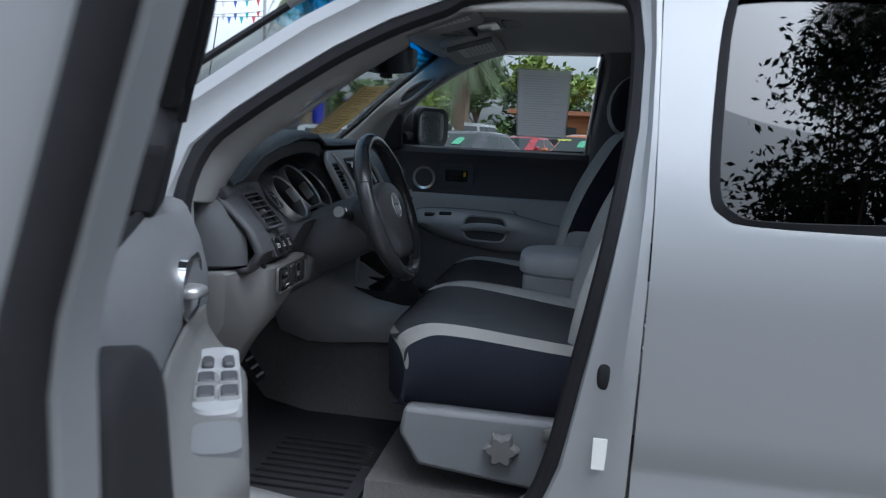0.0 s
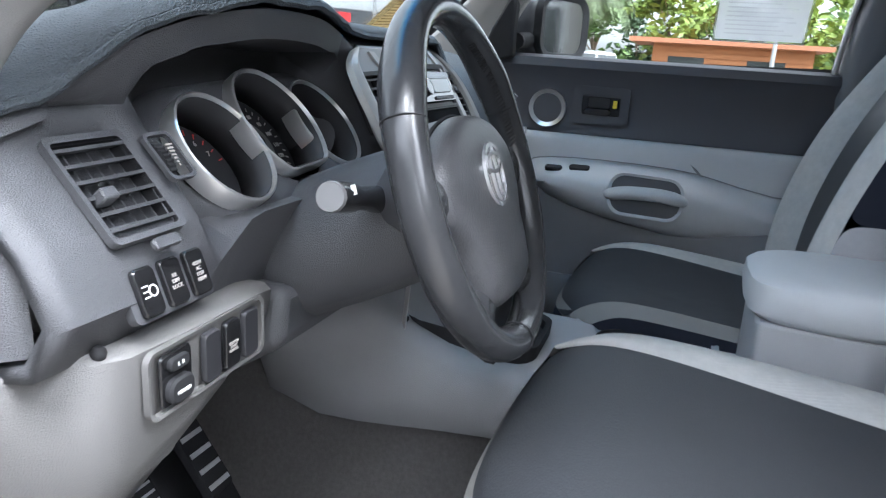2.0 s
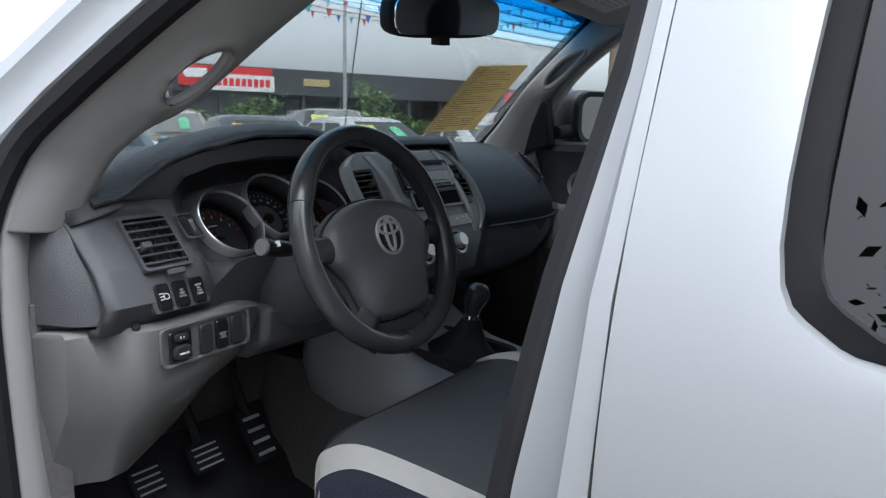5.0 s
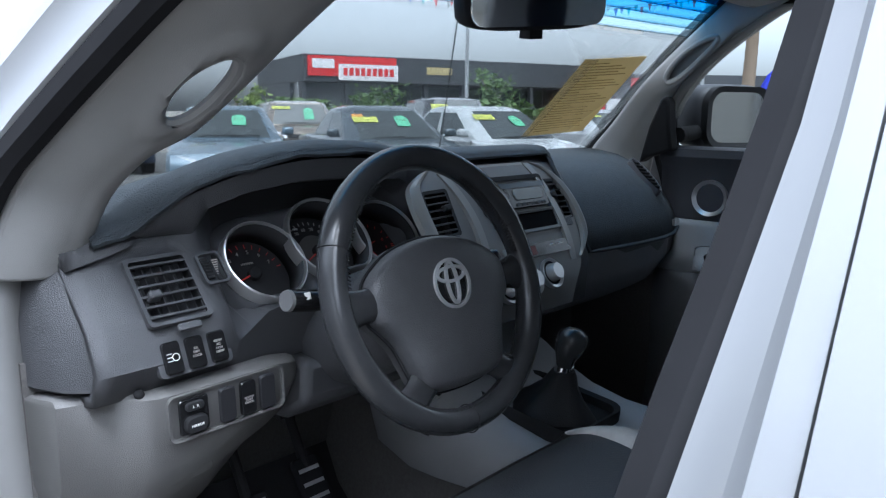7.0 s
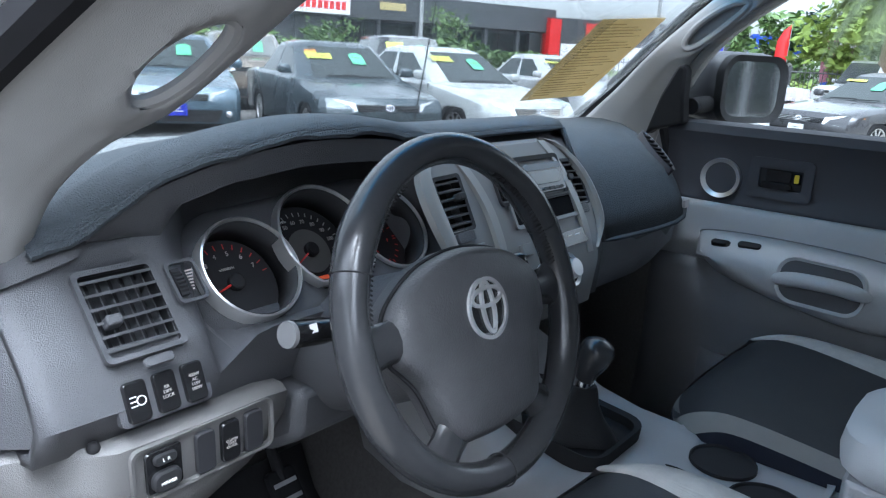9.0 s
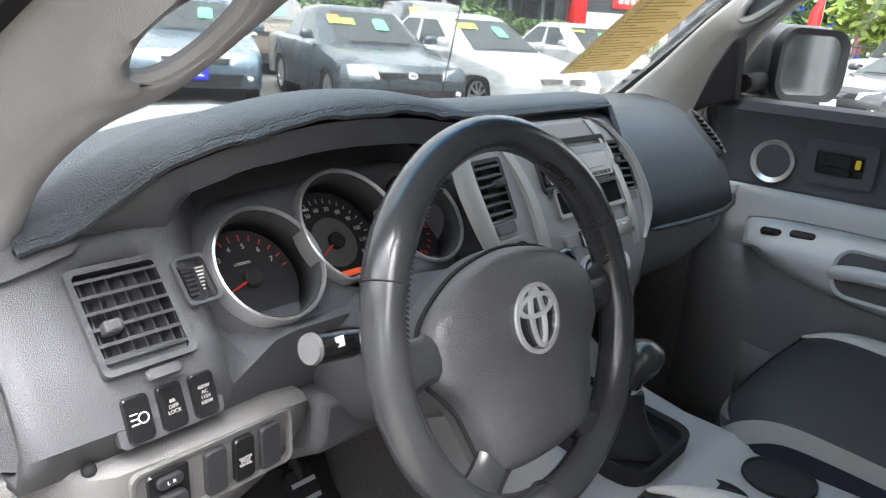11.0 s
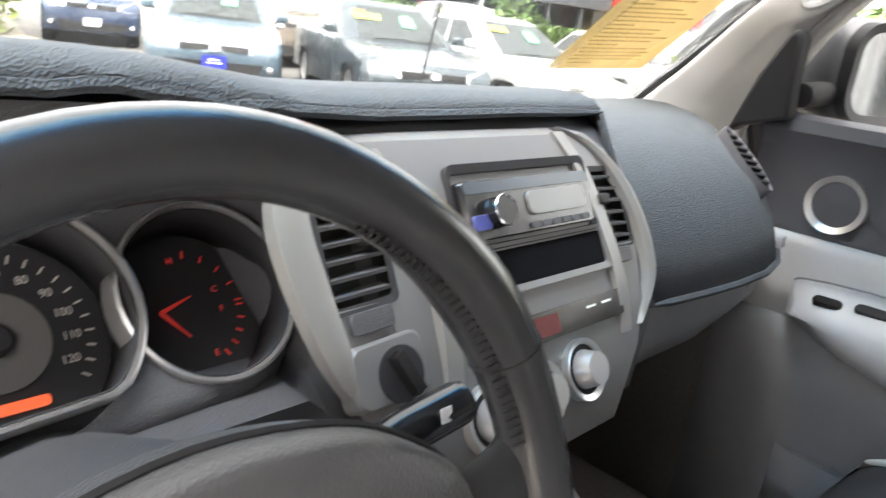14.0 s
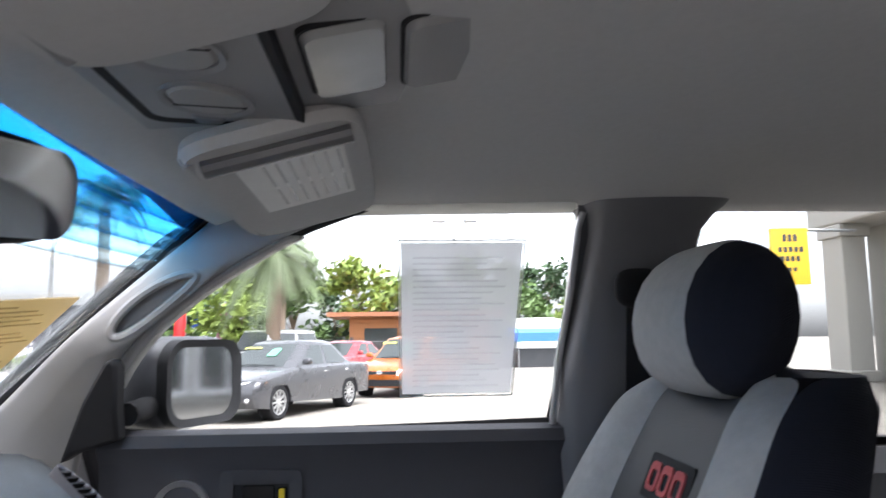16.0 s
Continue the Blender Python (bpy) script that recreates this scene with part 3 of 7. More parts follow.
# trim: a, then depth at the top, middle and foot of the upper pad
UP = [(.05, .030, .050, .060, .065), (.07, .050, .078, .090, .092), (.11, .045, .078, .088, .088), (.17, .030, .066, .074, .072), (.25, .012, .052, .060, .060), (.36, .005, .042, .052, .052), (.50, .004, .036, .046, .046), (.66, .006, .034, .044, .044), (.80, .014, .036, .042, .044), (.92, .026, .038, .040, .042), (.955, .020, .030, .032, .034)]
bm = B()
loft(bm, [[dpt(a, zt, -.015), dpt(a, zt, c0), dpt(a, zt - .010, c0 + .008), dpt(a, 1.155, c1), dpt(a, 1.10, c2), dpt(a, 1.055, c3), dpt(a, 1.035, c3 - .004)] for a, c0, c1, c2, c3 in UP for zt in (1.203 + .022 * max(0, (a - .4) / .55) + .012 * max(0, (.12 - a) / .05),)], closed=False)
part("upper_panel", bm, dash_mid, door, "grey padded upper door trim", solid=.008, sharp=50)
bm = B()
LOW = [(.05, .055, 0), (.075, .088, 0), (.12, .088, .12), (.18, .075, .42), (.25, .066, .72), (.33, .060, .95), (.45, .052, 1), (.58, .050, 1), (.68, .048, 1), (.76, .046, .62), (.84, .044, .25), (.93, .042, 0), (.96, .03, 0)]
loft(bm, [[dpt(a, z, c0 + (k * d if d > 0 else d)) for z, d in ((1.052, -.002), (1.046, .004), (1.030, .010), (1.014, .030), (1.008, .075), (1.000, .088), (.985, .092), (.95, .092), (.90, .078), (.85, .050), (.78, .030), (.66, .022), (.56, .004))] for a, c0, k in LOW], closed=False)
lower = part("lower_panel", bm, panel_light, door, "light grey lower door trim with armrest", solid=.008, sharp=45)
# dark pull cover bridging the armrest, with its grey foot
bm = B()
cov = curve_through([V((a, z, 0)) for a, z in ((.955, 1.10), (.945, 1.165), (.895, 1.182), (.825, 1.170), (.78, 1.13), (.75, 1.035), (.74, .97), (.825, .95), (.925, .955), (.955, .995))], 4, True)
cov = [(p.x, p.y) for p in cov]
loft(bm, [[dpt(cx_ + (a - cx_) * k, cz_ + (z - cz_) * k, c + .020 * (.93 - a) / .2) for a, z in cov] for cx_, cz_ in ((.855, 1.045),) for k, c in ((1, .02), (1, .044), (.97, .050), (.90, .054), (.5, .056))])
part("pull_cover", bm, matt_black, door, "charcoal door pull cover", sharp=50)
bm = B()
loft(bm, [[dpt(a, z, c + .020 * (.93 - a) / .2) for a, z in ((.945, .95), (.825, .943), (.737, .962), (.725, .87), (.74, .66), (.92, .66))] for c in (.02, .050, .055)])
part("pull_foot", bm, dash_mid, door, bevel=.006)
swf = (dpt(.40, 1.011, .108), -dd, -dn, V((0, 0, 1)))
swf = (swf[0], dd, dn, dd.cross(dn)) if dd.cross(dn).z > 0 else (swf[0], -dd, dn, (-dd).cross(dn))
sg = 1 if swf[1].dot(dd) > 0 else -1
bm = B()
plate(bm, swf, [(sg * a, b) for a, b in rrect(.26, .058, .026, 5)], -.02, .006, .004)
swp = part("switch_panel", bm, console_grey, door, "light grey window switch panel")
for k in range(2):
    for j in range(2):
        bm = B()
        rim(bm, swf, rrect(.044, .025, .004, 2, sg * (.020 + .054 * k), -.014 + .028 * j), rrect(.038, .020, .003, 2, sg * (.020 + .054 * k), -.014 + .028 * j), .005, .011)
        rg = part("switch_rim", bm, metal_silver, swp)
        bm = B()
        plate(bm, swf, rrect(.037, .020, .003, 2, sg * (.020 + .054 * k), -.014 + .028 * j), .005, .013, .003)
        part("window_switch", bm, dash_dark, rg)
for j in range(2):
    bm = B()
    plate(bm, swf, rrect(.036, .016, .006, 3, sg * -.045, -.013 + .027 * j), .005, .014, .004)
    part("lock_switch", bm, dash_dark, swp)
cupf = (dpt(.615, 1.012, .108), swf[1], swf[2], swf[3])
bm = B()
plate(bm, cupf, rrect(.085, .050, .016, 4), -.01, .002)
part("pull_pocket", bm, dash_mid, door, "recessed grey pull pocket")
bm = B()
hf = (dpt(.21, 1.10, .066), (dd - dn * .14).normalized(), V((0, 0, 1)), None)
hf = (hf[0], hf[1], hf[2], (dn + dd * .14).normalized())
rim(bm, hf, rrect(.150, .092, .044, 7), rrect(.140, .082, .040, 7), -.012, .006, .004)
ih = part("inner_handle", bm, chrome, door, "chrome edged inner door handle")
bm = B()
plate(bm, hf, rrect(.142, .084, .040, 7), -.012, -.001)
part("handle_recess", bm, dash_dark, ih)
bm = B()
blob(bm, on(hf, .02, -.004, .002), .026, .026, .010, 3)
part("handle_lever", bm, metal_silver, ih)
bm = B()
loft(bm, [[dpt(a, z, c) for a, z in ((.05, 1.205), (.07, 1.33), (.115, 1.375), (.19, 1.36), (.25, 1.30), (.235, 1.205))] for c in (-.04, .012, .020)])
part("mirror_gusset", bm, matt_black, door, bevel=.01)
bm = B()
tube(bm, curve_through([dpt(.16, 1.36, .0), dpt(.30, 1.42, .012), dpt(.45, 1.50, .012), dpt(.60, 1.575, .010)], 4), .022, 8, squash=.7)
part("front_sash", bm, matt_black, door)
mir = B()
blob(mir, dpt(.14, 1.30, -.22), .10, .075, .085, 3)
mo = part("mirror_housing", mir, paint, door)
bm = B()
tube(bm, [dpt(.14, 1.26, -.05), dpt(.14, 1.27, -.18)], .03, 8)
part("mirror_arm", bm, matt_black, mo)

# ---- dashboard ----
dash = thing("dashboard", "charcoal plastic dashboard with round gauges and vents", "dashboard")
DX = [-.70 + .02 * k for k in range(25)] + [-.55, -.535, -.52, -.505] + [-.205, -.195, -.15, -.10, .05, .19, .22, .35, .50, .58, .66, .69]
LIP = curve_through([(-.72, .292, 1.218), (-.66, .290, 1.231), (-.624, .286, 1.243), (-.595, .279, 1.266), (-.554, .266, 1.290), (-.491, .252, 1.311), (-.40, .246, 1.324), (-.30, .248, 1.322), (-.22, .264, 1.311), (-.16, .282, 1.304), (-.05, .286, 1.304), (.21, .286, 1.304)], 8)


def lip(x):
    """The mat's front edge over the instruments: y and z at x."""
    for p, q in zip(LIP, LIP[1:]):
        if p.x <= x <= q.x:
            k = (x - p.x) / (q.x - p.x)
            return p.y + (q.y - p.y) * k, p.z + (q.z - p.z) * k
    return LIP[-1].y, LIP[-1].z


def dash_profile(x):
    """Back edge, top, brow, brow underside, face top, face middle, face foot, underside."""
    if x <= -.195:
        y, z = lip(x)
        h = max(0.0, min(1.0, (x + .545) / .05, (-.185 - x) / .03))
        g = max(0.0, min(1.0, (x + .578) / .03)) * (1 - h)
        fy, fz = .300 + .050 * h - .012 * g, 1.226 + .045 * h
        return [(.62, 1.165), (.43, z - .045), (y + .04, z - .010), (y + .004, z - .013), (y + .010, max(z - .040, fz + .004)), (fy, min(fz, z - .016)), (.233 + .080 * h - .012 * g, 1.145 - .006 * h), (.212 - .008 * h, 1.10 + .040 * h), (.235, 1.062), (.30, 1.05)]
    top = 1.296
    if x <= .20:
        return [(.62, 1.18), (.45, top - .02), (.305, top), (.285, top - .012), (.278, top - .02), (.262, 1.25), (.225, 1.18), (.195, 1.10), (.20, 1.03), (.28, 1.0)]
    e = max(0.0, (x - .50) / .19)
    bulge = .0 if x < .21 else .02 * math.sin(math.pi * min(1, (x - .2) / .45))
    return [(.62, 1.19), (.47, 1.280 - .02 * e), (.40 + .0 * e, 1.29 - .03 * e), (.335 + .05 * e, 1.277 - .03 * e), (.29 + .06 * e, 1.25 - .025 * e), (.255 - bulge + .07 * e, 1.21), (.225 - bulge + .06 * e, 1.16), (.215 - bulge + .05 * e, 1.12), (.225 + .05 * e, 1.05), (.32, .98)]


def dash_loop(x):
    """The profile with two more points, at the top and foot of the side vent."""
    p = dash_profile(x)
    (y0, z0), (y1, z1) = p[5], p[6]
    return p[:6] + [(y0 + (y1 - y0) * f, z0 + (z1 - z0) * f) for f in (.22, .95)] + p[6:]


bm = B()
loft(bm, [[V((x, y, z)) for y, z in dash_loop(x)] for x in sorted(set(DX + [-.5690, -.6350]) - {-.70 + .02 * 3})], closed=False)
vent_hole = [f for f in bm.faces if -.6350 < f.calc_center_median().x < -.5690 and 1.150 < f.calc_center_median().z < 1.206 and .22 < f.calc_center_median().y < .300]
bmesh.ops.delete(bm, geom=vent_hole, context="FACES")
dbody = part("dash_body", bm, dash_dark, dash, "charcoal grained plastic shell", sharp=50, solid=.012)

# side end cap and light grey knee panel
bm = B()
loft(bm, [[V((x, y + dy, z)) for y, z in ((.33, 1.225), (.285, 1.19), (.25, 1.13), (.245, 1.075), (.30, 1.06), (.42, 1.06), (.45, 1.2))] for x, dy in ((-.735, .07), (-.715, .02), (-.69, -.004))])
part("dash_end_cap", bm, dash_dark, dash)
bm = B()
rows = []
for x, top, ymid, bot in ((-.74, 1.062, .32, .83), (-.725, 1.065, .27, .82), (-.68, 1.068, .25, .82), (-.665, 1.068, .225, .825), (-.64, 1.068, .212, .835), (-.56, 1.071, .205, .885), (-.49, 1.073, .205, .940), (-.46, 1.068, .210, .970), (-.445, 1.045, .228, .982)):
    rows.append([V((x, ymid + .06, top)), V((x, ymid + .008, top)), V((x, ymid, top - .006)), V((x, ymid + .004, (top + bot) / 2 + .02)), V((x, ymid + .035, (top + bot) / 2 - .03)), V((x, ymid + .075, bot + .01)), V((x, ymid + .11, bot)), V((x, ymid + .16, bot + .01))])
loft(bm, rows, closed=False)
knee = part("knee_panel", bm, panel_light, dash, "light grey lower dash panel", sharp=45, solid=.012)
bm = B()
loft(bm, [[V((x, y, z)) for y, z in ((.235, 1.06), (.20, 1.06), (.205, 1.0), (.26, .965), (.33, .96), (.34, 1.05))] for x in (-.452, -.20)])
part("column_surround", bm, dash_dark, dash, bevel=.012)
bm = B()
for x0, x1 in ((-.44, -.28), (-.28, -.12)):
    box(bm, (x0, .28, .955), (x1, .50, .985))
part("under_dash_cover", bm, matt_black, dash)

# left air vent
lf = frame_at((-.602, .2515, 1.1735), (1, 0.0, .02), (0, .67, .74))


def vent(fr, w, h, rows_, cols, parent, mat, label, knob=(-.3, -.1)):
    """A recessed vent: lip, dark tunnel, upright vanes behind thin slats."""
    bm = B()
    rim(bm, fr, rrect(w + .010, h + .010, .006), rrect(w, h, .004), -.004, .0025, .0015)
    fm = part("air_vent", bm, mat, parent, label)
    bm = B()
    loft(bm, [[on(fr, a, b, c) for a, b in rrect(w, h, .004)] for c in (-.020, .001)], cap=False)
    bm.faces.new([bm.verts.new(on(fr, a, b, -.0195)) for a, b in rrect(w, h, .004)])
    part("vent_tunnel", bm, vane_black, fm)
    for k in range(rows_):
        b = -h / 2 + h * (k + .5) / rows_
        bm = B()
        pts = [(b - .0012, .0012), (b + .0012, .0022), (b + .0050, -.0100), (b + .0034, -.0104)]
        loft(bm, [[on(fr, a, bb, c) for bb, c in pts] for a in (-w / 2, w / 2)])
        part("slat", bm, dash_dark, fm)
    for k in range(cols):
        a = -w / 2 + w * (k + .5) / cols
        bm = B()
        loft(bm, [[on(fr, a + da, bb, c) for da, c in ((-.0022, -.018), (-.0008, -.018), (.0022, -.0105), (.0008, -.0105))] for bb in (-h / 2, h / 2)])
        part("vane", bm, dash_dark, fm)
    bm = B()
    box(bm, (-.007, -.005, -.004), (.007, .005, .010), face_matrix(fr, knob[0] * w, knob[1] * h, 0))
    part("vent_tab", bm, mat, fm, bevel=.002)
    return fm


vent(lf, .066, .080, 6, 6, dash, dash_dark, "slatted charcoal air vent")
bm = B()
plate(bm, lf, rrect(.028, .009, .003, 3, .004, -.053), .002, .006, .0015)
part("blank_button", bm, dash_dark, dash)

# dimmer wheel
df = frame_at((-.5465, .2515, 1.188), (1, 0.03, .02), (0, .67, .74))
bm = B()
rim(bm, df, rrect(.032, .044, .006), rrect(.026, .038, .005), 0, .004)
dm = part("dimmer", bm, dash_dark, dash)
bm = B()
loft(bm, [[on(df, a, -.014 + .028 * k / 28, .003 + (.004 if k % 4 < 2 else .0025) * math.sin(math.pi * (k + 1) / 30)) for k in range(29)] + [on(df, a, .014, .0), on(df, a, -.014, .0)] for a in (-.0115, -.003)])
part("dimmer_wheel", bm, matt_black, dm, smooth=False)
bm = B()
for j in range(7):
    box(bm, (.001, -.011 + .0032 * j, .0042), (.003 + .0011 * j, -.0095 + .0032 * j, .0046), face_matrix(df, 0, 0, 0))
part("dimmer_scale", bm, dim_print, dm)

# upper row of three switches
uf = frame_at((-.593, .2155, 1.104), (1, .0, .02), (0, .36, .93))
bm = B()
plate(bm, uf, rrect(.088, .041, .006), -.006, .0012)
ub = part("switch_bezel", bm, dash_dark, dash)
for k, words in enumerate((None, "RR\nDIFF\nLOCK", "400W\nAC\n115V\n100W")):
    bm = B()
    a = -.0275 + .0275 * k
    plate(bm, uf, rrect(.021, .036, .004, 3, a, 0), .002, .0065, .0015)
    sw = part("switch", bm, gloss_black, ub, "black push switch")
    if words:
        lettering("print", words, .0042, face_matrix(uf, a, .0, .0068), dim_print, sw)
    else:
        bm = B()
        for j in range(3):
            box(bm, (-.007, -.004 + .004 * j, 0), (-.001, -.003 + .004 * j, .0004), face_matrix(uf, a, 0, .0066))
        rim(bm, (on(uf, a + .003, 0, .0066), uf[1], uf[2], uf[3]), circle(.0045, 14), circle(.0035, 14), 0, .0004)
        part("print", bm, white_print, sw)

# lower row on the light panel
kf = frame_at((-.558, .2045, 1.037), (1, .0, .03), (0, .0, 1))
bm = B()
rim(bm, kf, rrect(.150, .054, .009), rrect(.144, .048, .008), -.004, .0016, .0008)
blank_black = material("blank_switch", (.028, .028, .031), .5, spec=.3)
kb = part("switch_frame", bm, panel_light, dash)
for k, words in enumerate((None, "", "CLUTCH\nSTART\nCANCEL", "")):
    a = (-.045, -.004, .023, .050)[k]
    w = .036 if k == 0 else .020
    bm = B()
    plate(bm, kf, rrect(w, .042, .004, 3, a, 0), .0, .005 if k else .002, .0015)
    sw = part("switch", bm, gloss_black if k != 1 and k != 3 else blank_black, kb, "black push switch")
    if words:
        lettering("print", words, .0032, face_matrix(kf, a, -.002, .0054), dim_print, sw)
    if k == 0:
        bm = B()
        plate(bm, kf, rrect(.022, .010, .004, 3, a, .012), .002, .006, .001)
        plate(bm, kf, rrect(.028, .020, .008, 4, a, -.009), .002, .008, .002)
        part("mirror_control", bm, matt_black, sw)
        lettering("print", "L  R", .0045, face_matrix(kf, a, .012, .0064), white_print, sw)
        lettering("print", "MIRROR", .0042, face_matrix(kf, a, -.010, .0084), white_print, sw)
bm = B()
blob(bm, (-.654, .226, 1.068), .006, .006, .006, 2, 10, 6)
part("screw_cap", bm, matt_black, dash)
bm = B()
plate(bm, frame_at((-.60, .245, .955), (1, 0, .1), (0, -.35, .9)), rrect(.07, .018, .008), .002, .012, .003)
part("bonnet_release", bm, panel_light, dash)

# instrument cluster: three deep round gauges
CT = V((0, .64, .77))


def gauge(c, r, name, mat_face, square=False):
    fr = frame_at(c, (1, .02, 0), CT)
    n = 40
    out = circle(r, n)
    if square:
        out = [(x, max(y, -r * .80 + .05 * x)) for x, y in out]
    bm = B()
    inner = [(x * .90, y * .90) for x, y in out]
    loft(bm, [[on(fr, a, b, k) for a, b in o] for o, k in ((out, -.010), (out, .005), ([(x * .985, y * .985) for x, y in out], .009), ([(x * .955, y * .955) for x, y in out], .010), ([(x * .925, y * .925) for x, y in out], .005), ([(x * .92, y * .92) for x, y in out], .0))], cap=False)
    g = part(name, bm, metal_silver, dash, "satin silver gauge ring")
    bm = B()
    loft(bm, [[on(fr, a * .925, b * .925, k) for a, b in out] for k in (-.034, .006)], cap=False)
    part("gauge_tunnel", bm, vane_black, g, solid=.001)
    bm = B()
    plate(bm, fr, [(a * .9, b * .9) for a, b in out], -.040, -.034)
    part("gauge_face", bm, mat_face, g, "black gauge face")
    return g, (on(fr, 0, 0, -.034), fr[1], fr[2], fr[3])


g1, f1 = gauge((-.474, .252, 1.186), .057, "rev_counter", matt_black)
g2, f2 = gauge((-.363, .264, 1.199), .066, "speedometer", matt_black, True)
g3, f3 = gauge((-.252, .272, 1.192), .0585, "fuel_gauge", matt_black)


# fascia round the three gauges
ff = frame_at((-.363, .2575, 1.185), (1, .02, 0), CT)
bm = B()
holes = [((-.474, .252, 1.186), .0545), ((-.363, .264, 1.199), .0632), ((-.252, .272, 1.192), .056)]
holes = [((V(c) - ff[0]).dot(ff[1]), (V(c) - ff[0]).dot(ff[2]), r) for c, r in holes]
NA, NB = 120, 56
seg_a, seg_b = V((holes[0][0] + .018, holes[0][1] + .004)), V((holes[2][0] - .012, holes[2][1] + .004))
OUT = .082


def off_line(a, b):
    k = max(0.0, min(1.0, (V((a, b)) - seg_a).dot(seg_b - seg_a) / (seg_b - seg_a).length_squared))
    return (V((a, b)) - seg_a.lerp(seg_b, k)).length


def fascia_vertex(a, b):
    p = V((a, b))
    for ha, hb, r in holes:
        d = p - V((ha, hb))
        if d.length < r:
            p = V((ha, hb)) + d * (r / max(d.length, 1e-6))
    k = max(0.0, min(1.0, (p - seg_a).dot(seg_b - seg_a) / (seg_b - seg_a).length_squared))
    q = seg_a.lerp(seg_b, k)
    d = (p - q).length
    if d > OUT:
        p = q + (p - q) * (OUT / d)
        d = OUT
    return on(ff, p.x, p.y, -.030 * max(0.0, (d - OUT + .022) / .022) ** 2), d >= OUT


vg = {}
for i in range(NA):
    for j in range(NB):
        a, b = -.20 + .40 * (i + .5) / NA, -.085 + .19 * (j + .5) / NB
        cs = [(-.20 + .40 * (i + di) / NA, -.085 + .19 * (j + dj) / NB) for di, dj in ((0, 0), (1, 0), (1, 1), (0, 1))]
        if any(all((a - ha) ** 2 + (b - hb) ** 2 < r * r for a, b in cs) for ha, hb, r in holes):
            continue
        if all(off_line(a, b) > OUT for a, b in cs):
            continue
        q = []
        for di, dj in ((0, 0), (1, 0), (1, 1), (0, 1)):
            if (i + di, j + dj) not in vg:
                vg[i + di, j + dj] = bm.verts.new(fascia_vertex(-.20 + .40 * (i + di) / NA, -.085 + .19 * (j + dj) / NB)[0])
            q.append(vg[i + di, j + dj])
        bm.faces.new(q)
part("gauge_fascia", bm, dash_dark, dash, "charcoal instrument fascia")


def dial_ticks(fr, g, r0, r1, a0, a1, n, mat):
    bm = B()
    for k in range(n):
        a = radians(a0 + (a1 - a0) * k / (n - 1))
        d, q = V((math.cos(a), math.sin(a))), V((-math.sin(a), math.cos(a))) * .0006
        p = [d * r0 + q, d * r0 - q, d * r1 - q, d * r1 + q]
        loft(bm, [[on(fr, t.x, t.y, c) for t in p] for c in (.001, .0014)])
    part("dial_scale", bm, mat, g)


dial_ticks(f2, g2, .046, .051, 215, -35, 25, dim_print)
dial_ticks(f1, g1, .040, .046, 215, 10, 15, red_print)
dial_ticks(f3, g3, .036, .041, 75, 0, 5, red_print)
dial_ticks(f3, g3, .036, .041, -5, -60, 5, red_print)
for k, nm in enumerate(range(10, 121, 10)):
    a = radians(207 - 234 * (k + .2) / 11.2)
    lettering("numeral", str(nm), .0068, face_matrix(f2, math.cos(a) * .0385, math.sin(a) * .0385, .0015), dim_print, g2)
for k in range(1, 8):
    a = radians(215 - 205 * k / 7.6)
    lettering("numeral", str(k), .0075, face_matrix(f1, math.cos(a) * .034, math.sin(a) * .034, .0015), dim_print, g1)
lettering("numeral", "x1000RPM", .0042, face_matrix(f1, -.002, .017, .0015), dim_print, g1)
lettering("numeral", "MPH", .004, face_matrix(f2, -.018, .041, .0015), white_print, g2)
for tx, a, b in (("H", .012, .034), ("C", .036, .010), ("F", .037, -.004), ("E", .024, -.032)):
    lettering("numeral", tx, .006, face_matrix(f3, a - .012, b, .0015), red_print, g3)
bm = B()
plate(bm, f2, circle(.028, 30), .0005, .0025)
part("dial_disc", bm, material("dial_grey", (.10, .098, .095), .6), g2, "grey inner dial")
bm = B()
plate(bm, f2, rrect(.030, .006, .002, 2, .004, -.036), .001, .002)
part("odometer", bm, glowing("odometer_amber", (.40, .06, .02), .12), g2, "amber lit odometer")
for fr, g, a0, ln in ((f2, g2, 208, .034), (f1, g1, 197, .034), (f3, g3, 18, .024), (f3, g3, -52, .024)):
    a = radians(a0)
    cx = (0, 0) if fr is not f3 else (-.018, .0)
    bm = B()
    tube(bm, [on(fr, *cx, .006), on(fr, cx[0] + math.cos(a) * ln, cx[1] + math.sin(a) * ln, .005)], [.0015, .0006], 6)
    part("needle", bm, red_print, g)
    if fr is not f3:
        bm = B()
        plate(bm, fr, circle(.009, 16), .002, .010, .002)
        part("needle_hub", bm, matt_black, g)

# centre stack
SU = V((0, .47, .883))
sf = frame_at((-.02, .226, 1.178), (1, .0, 0), SU)


def S(a, b, c=0.0):
    return on(sf, a, b, c)


bm = B()
rows = []
for b, hw, c in ((.124, .120, -.006), (.120, .130, .004), (.112, .150, .012), (.095, .175, .014), (.076, .186, .015), (.004, .187, .016), (-.05, .176, .016), (-.09, .150, .015), (-.125, .115, .010), (-.145, .105, .0)):
    rows.append([S(a * hw, b, c * (1 if abs(a) < 1 else .2)) for a in (-1, -.975, -.955, -.68, -.4, 0, .4, .68, .955, .975, 1)])
loft(bm, rows, closed=False)
vent_hole = [f for f in bm.faces if .125 < abs(f.calc_center_median().x + .02) < .178 and .004 < (f.calc_center_median() - sf[0]).dot(sf[2]) < .076]
bmesh.ops.delete(bm, geom=vent_hole, context="FACES")
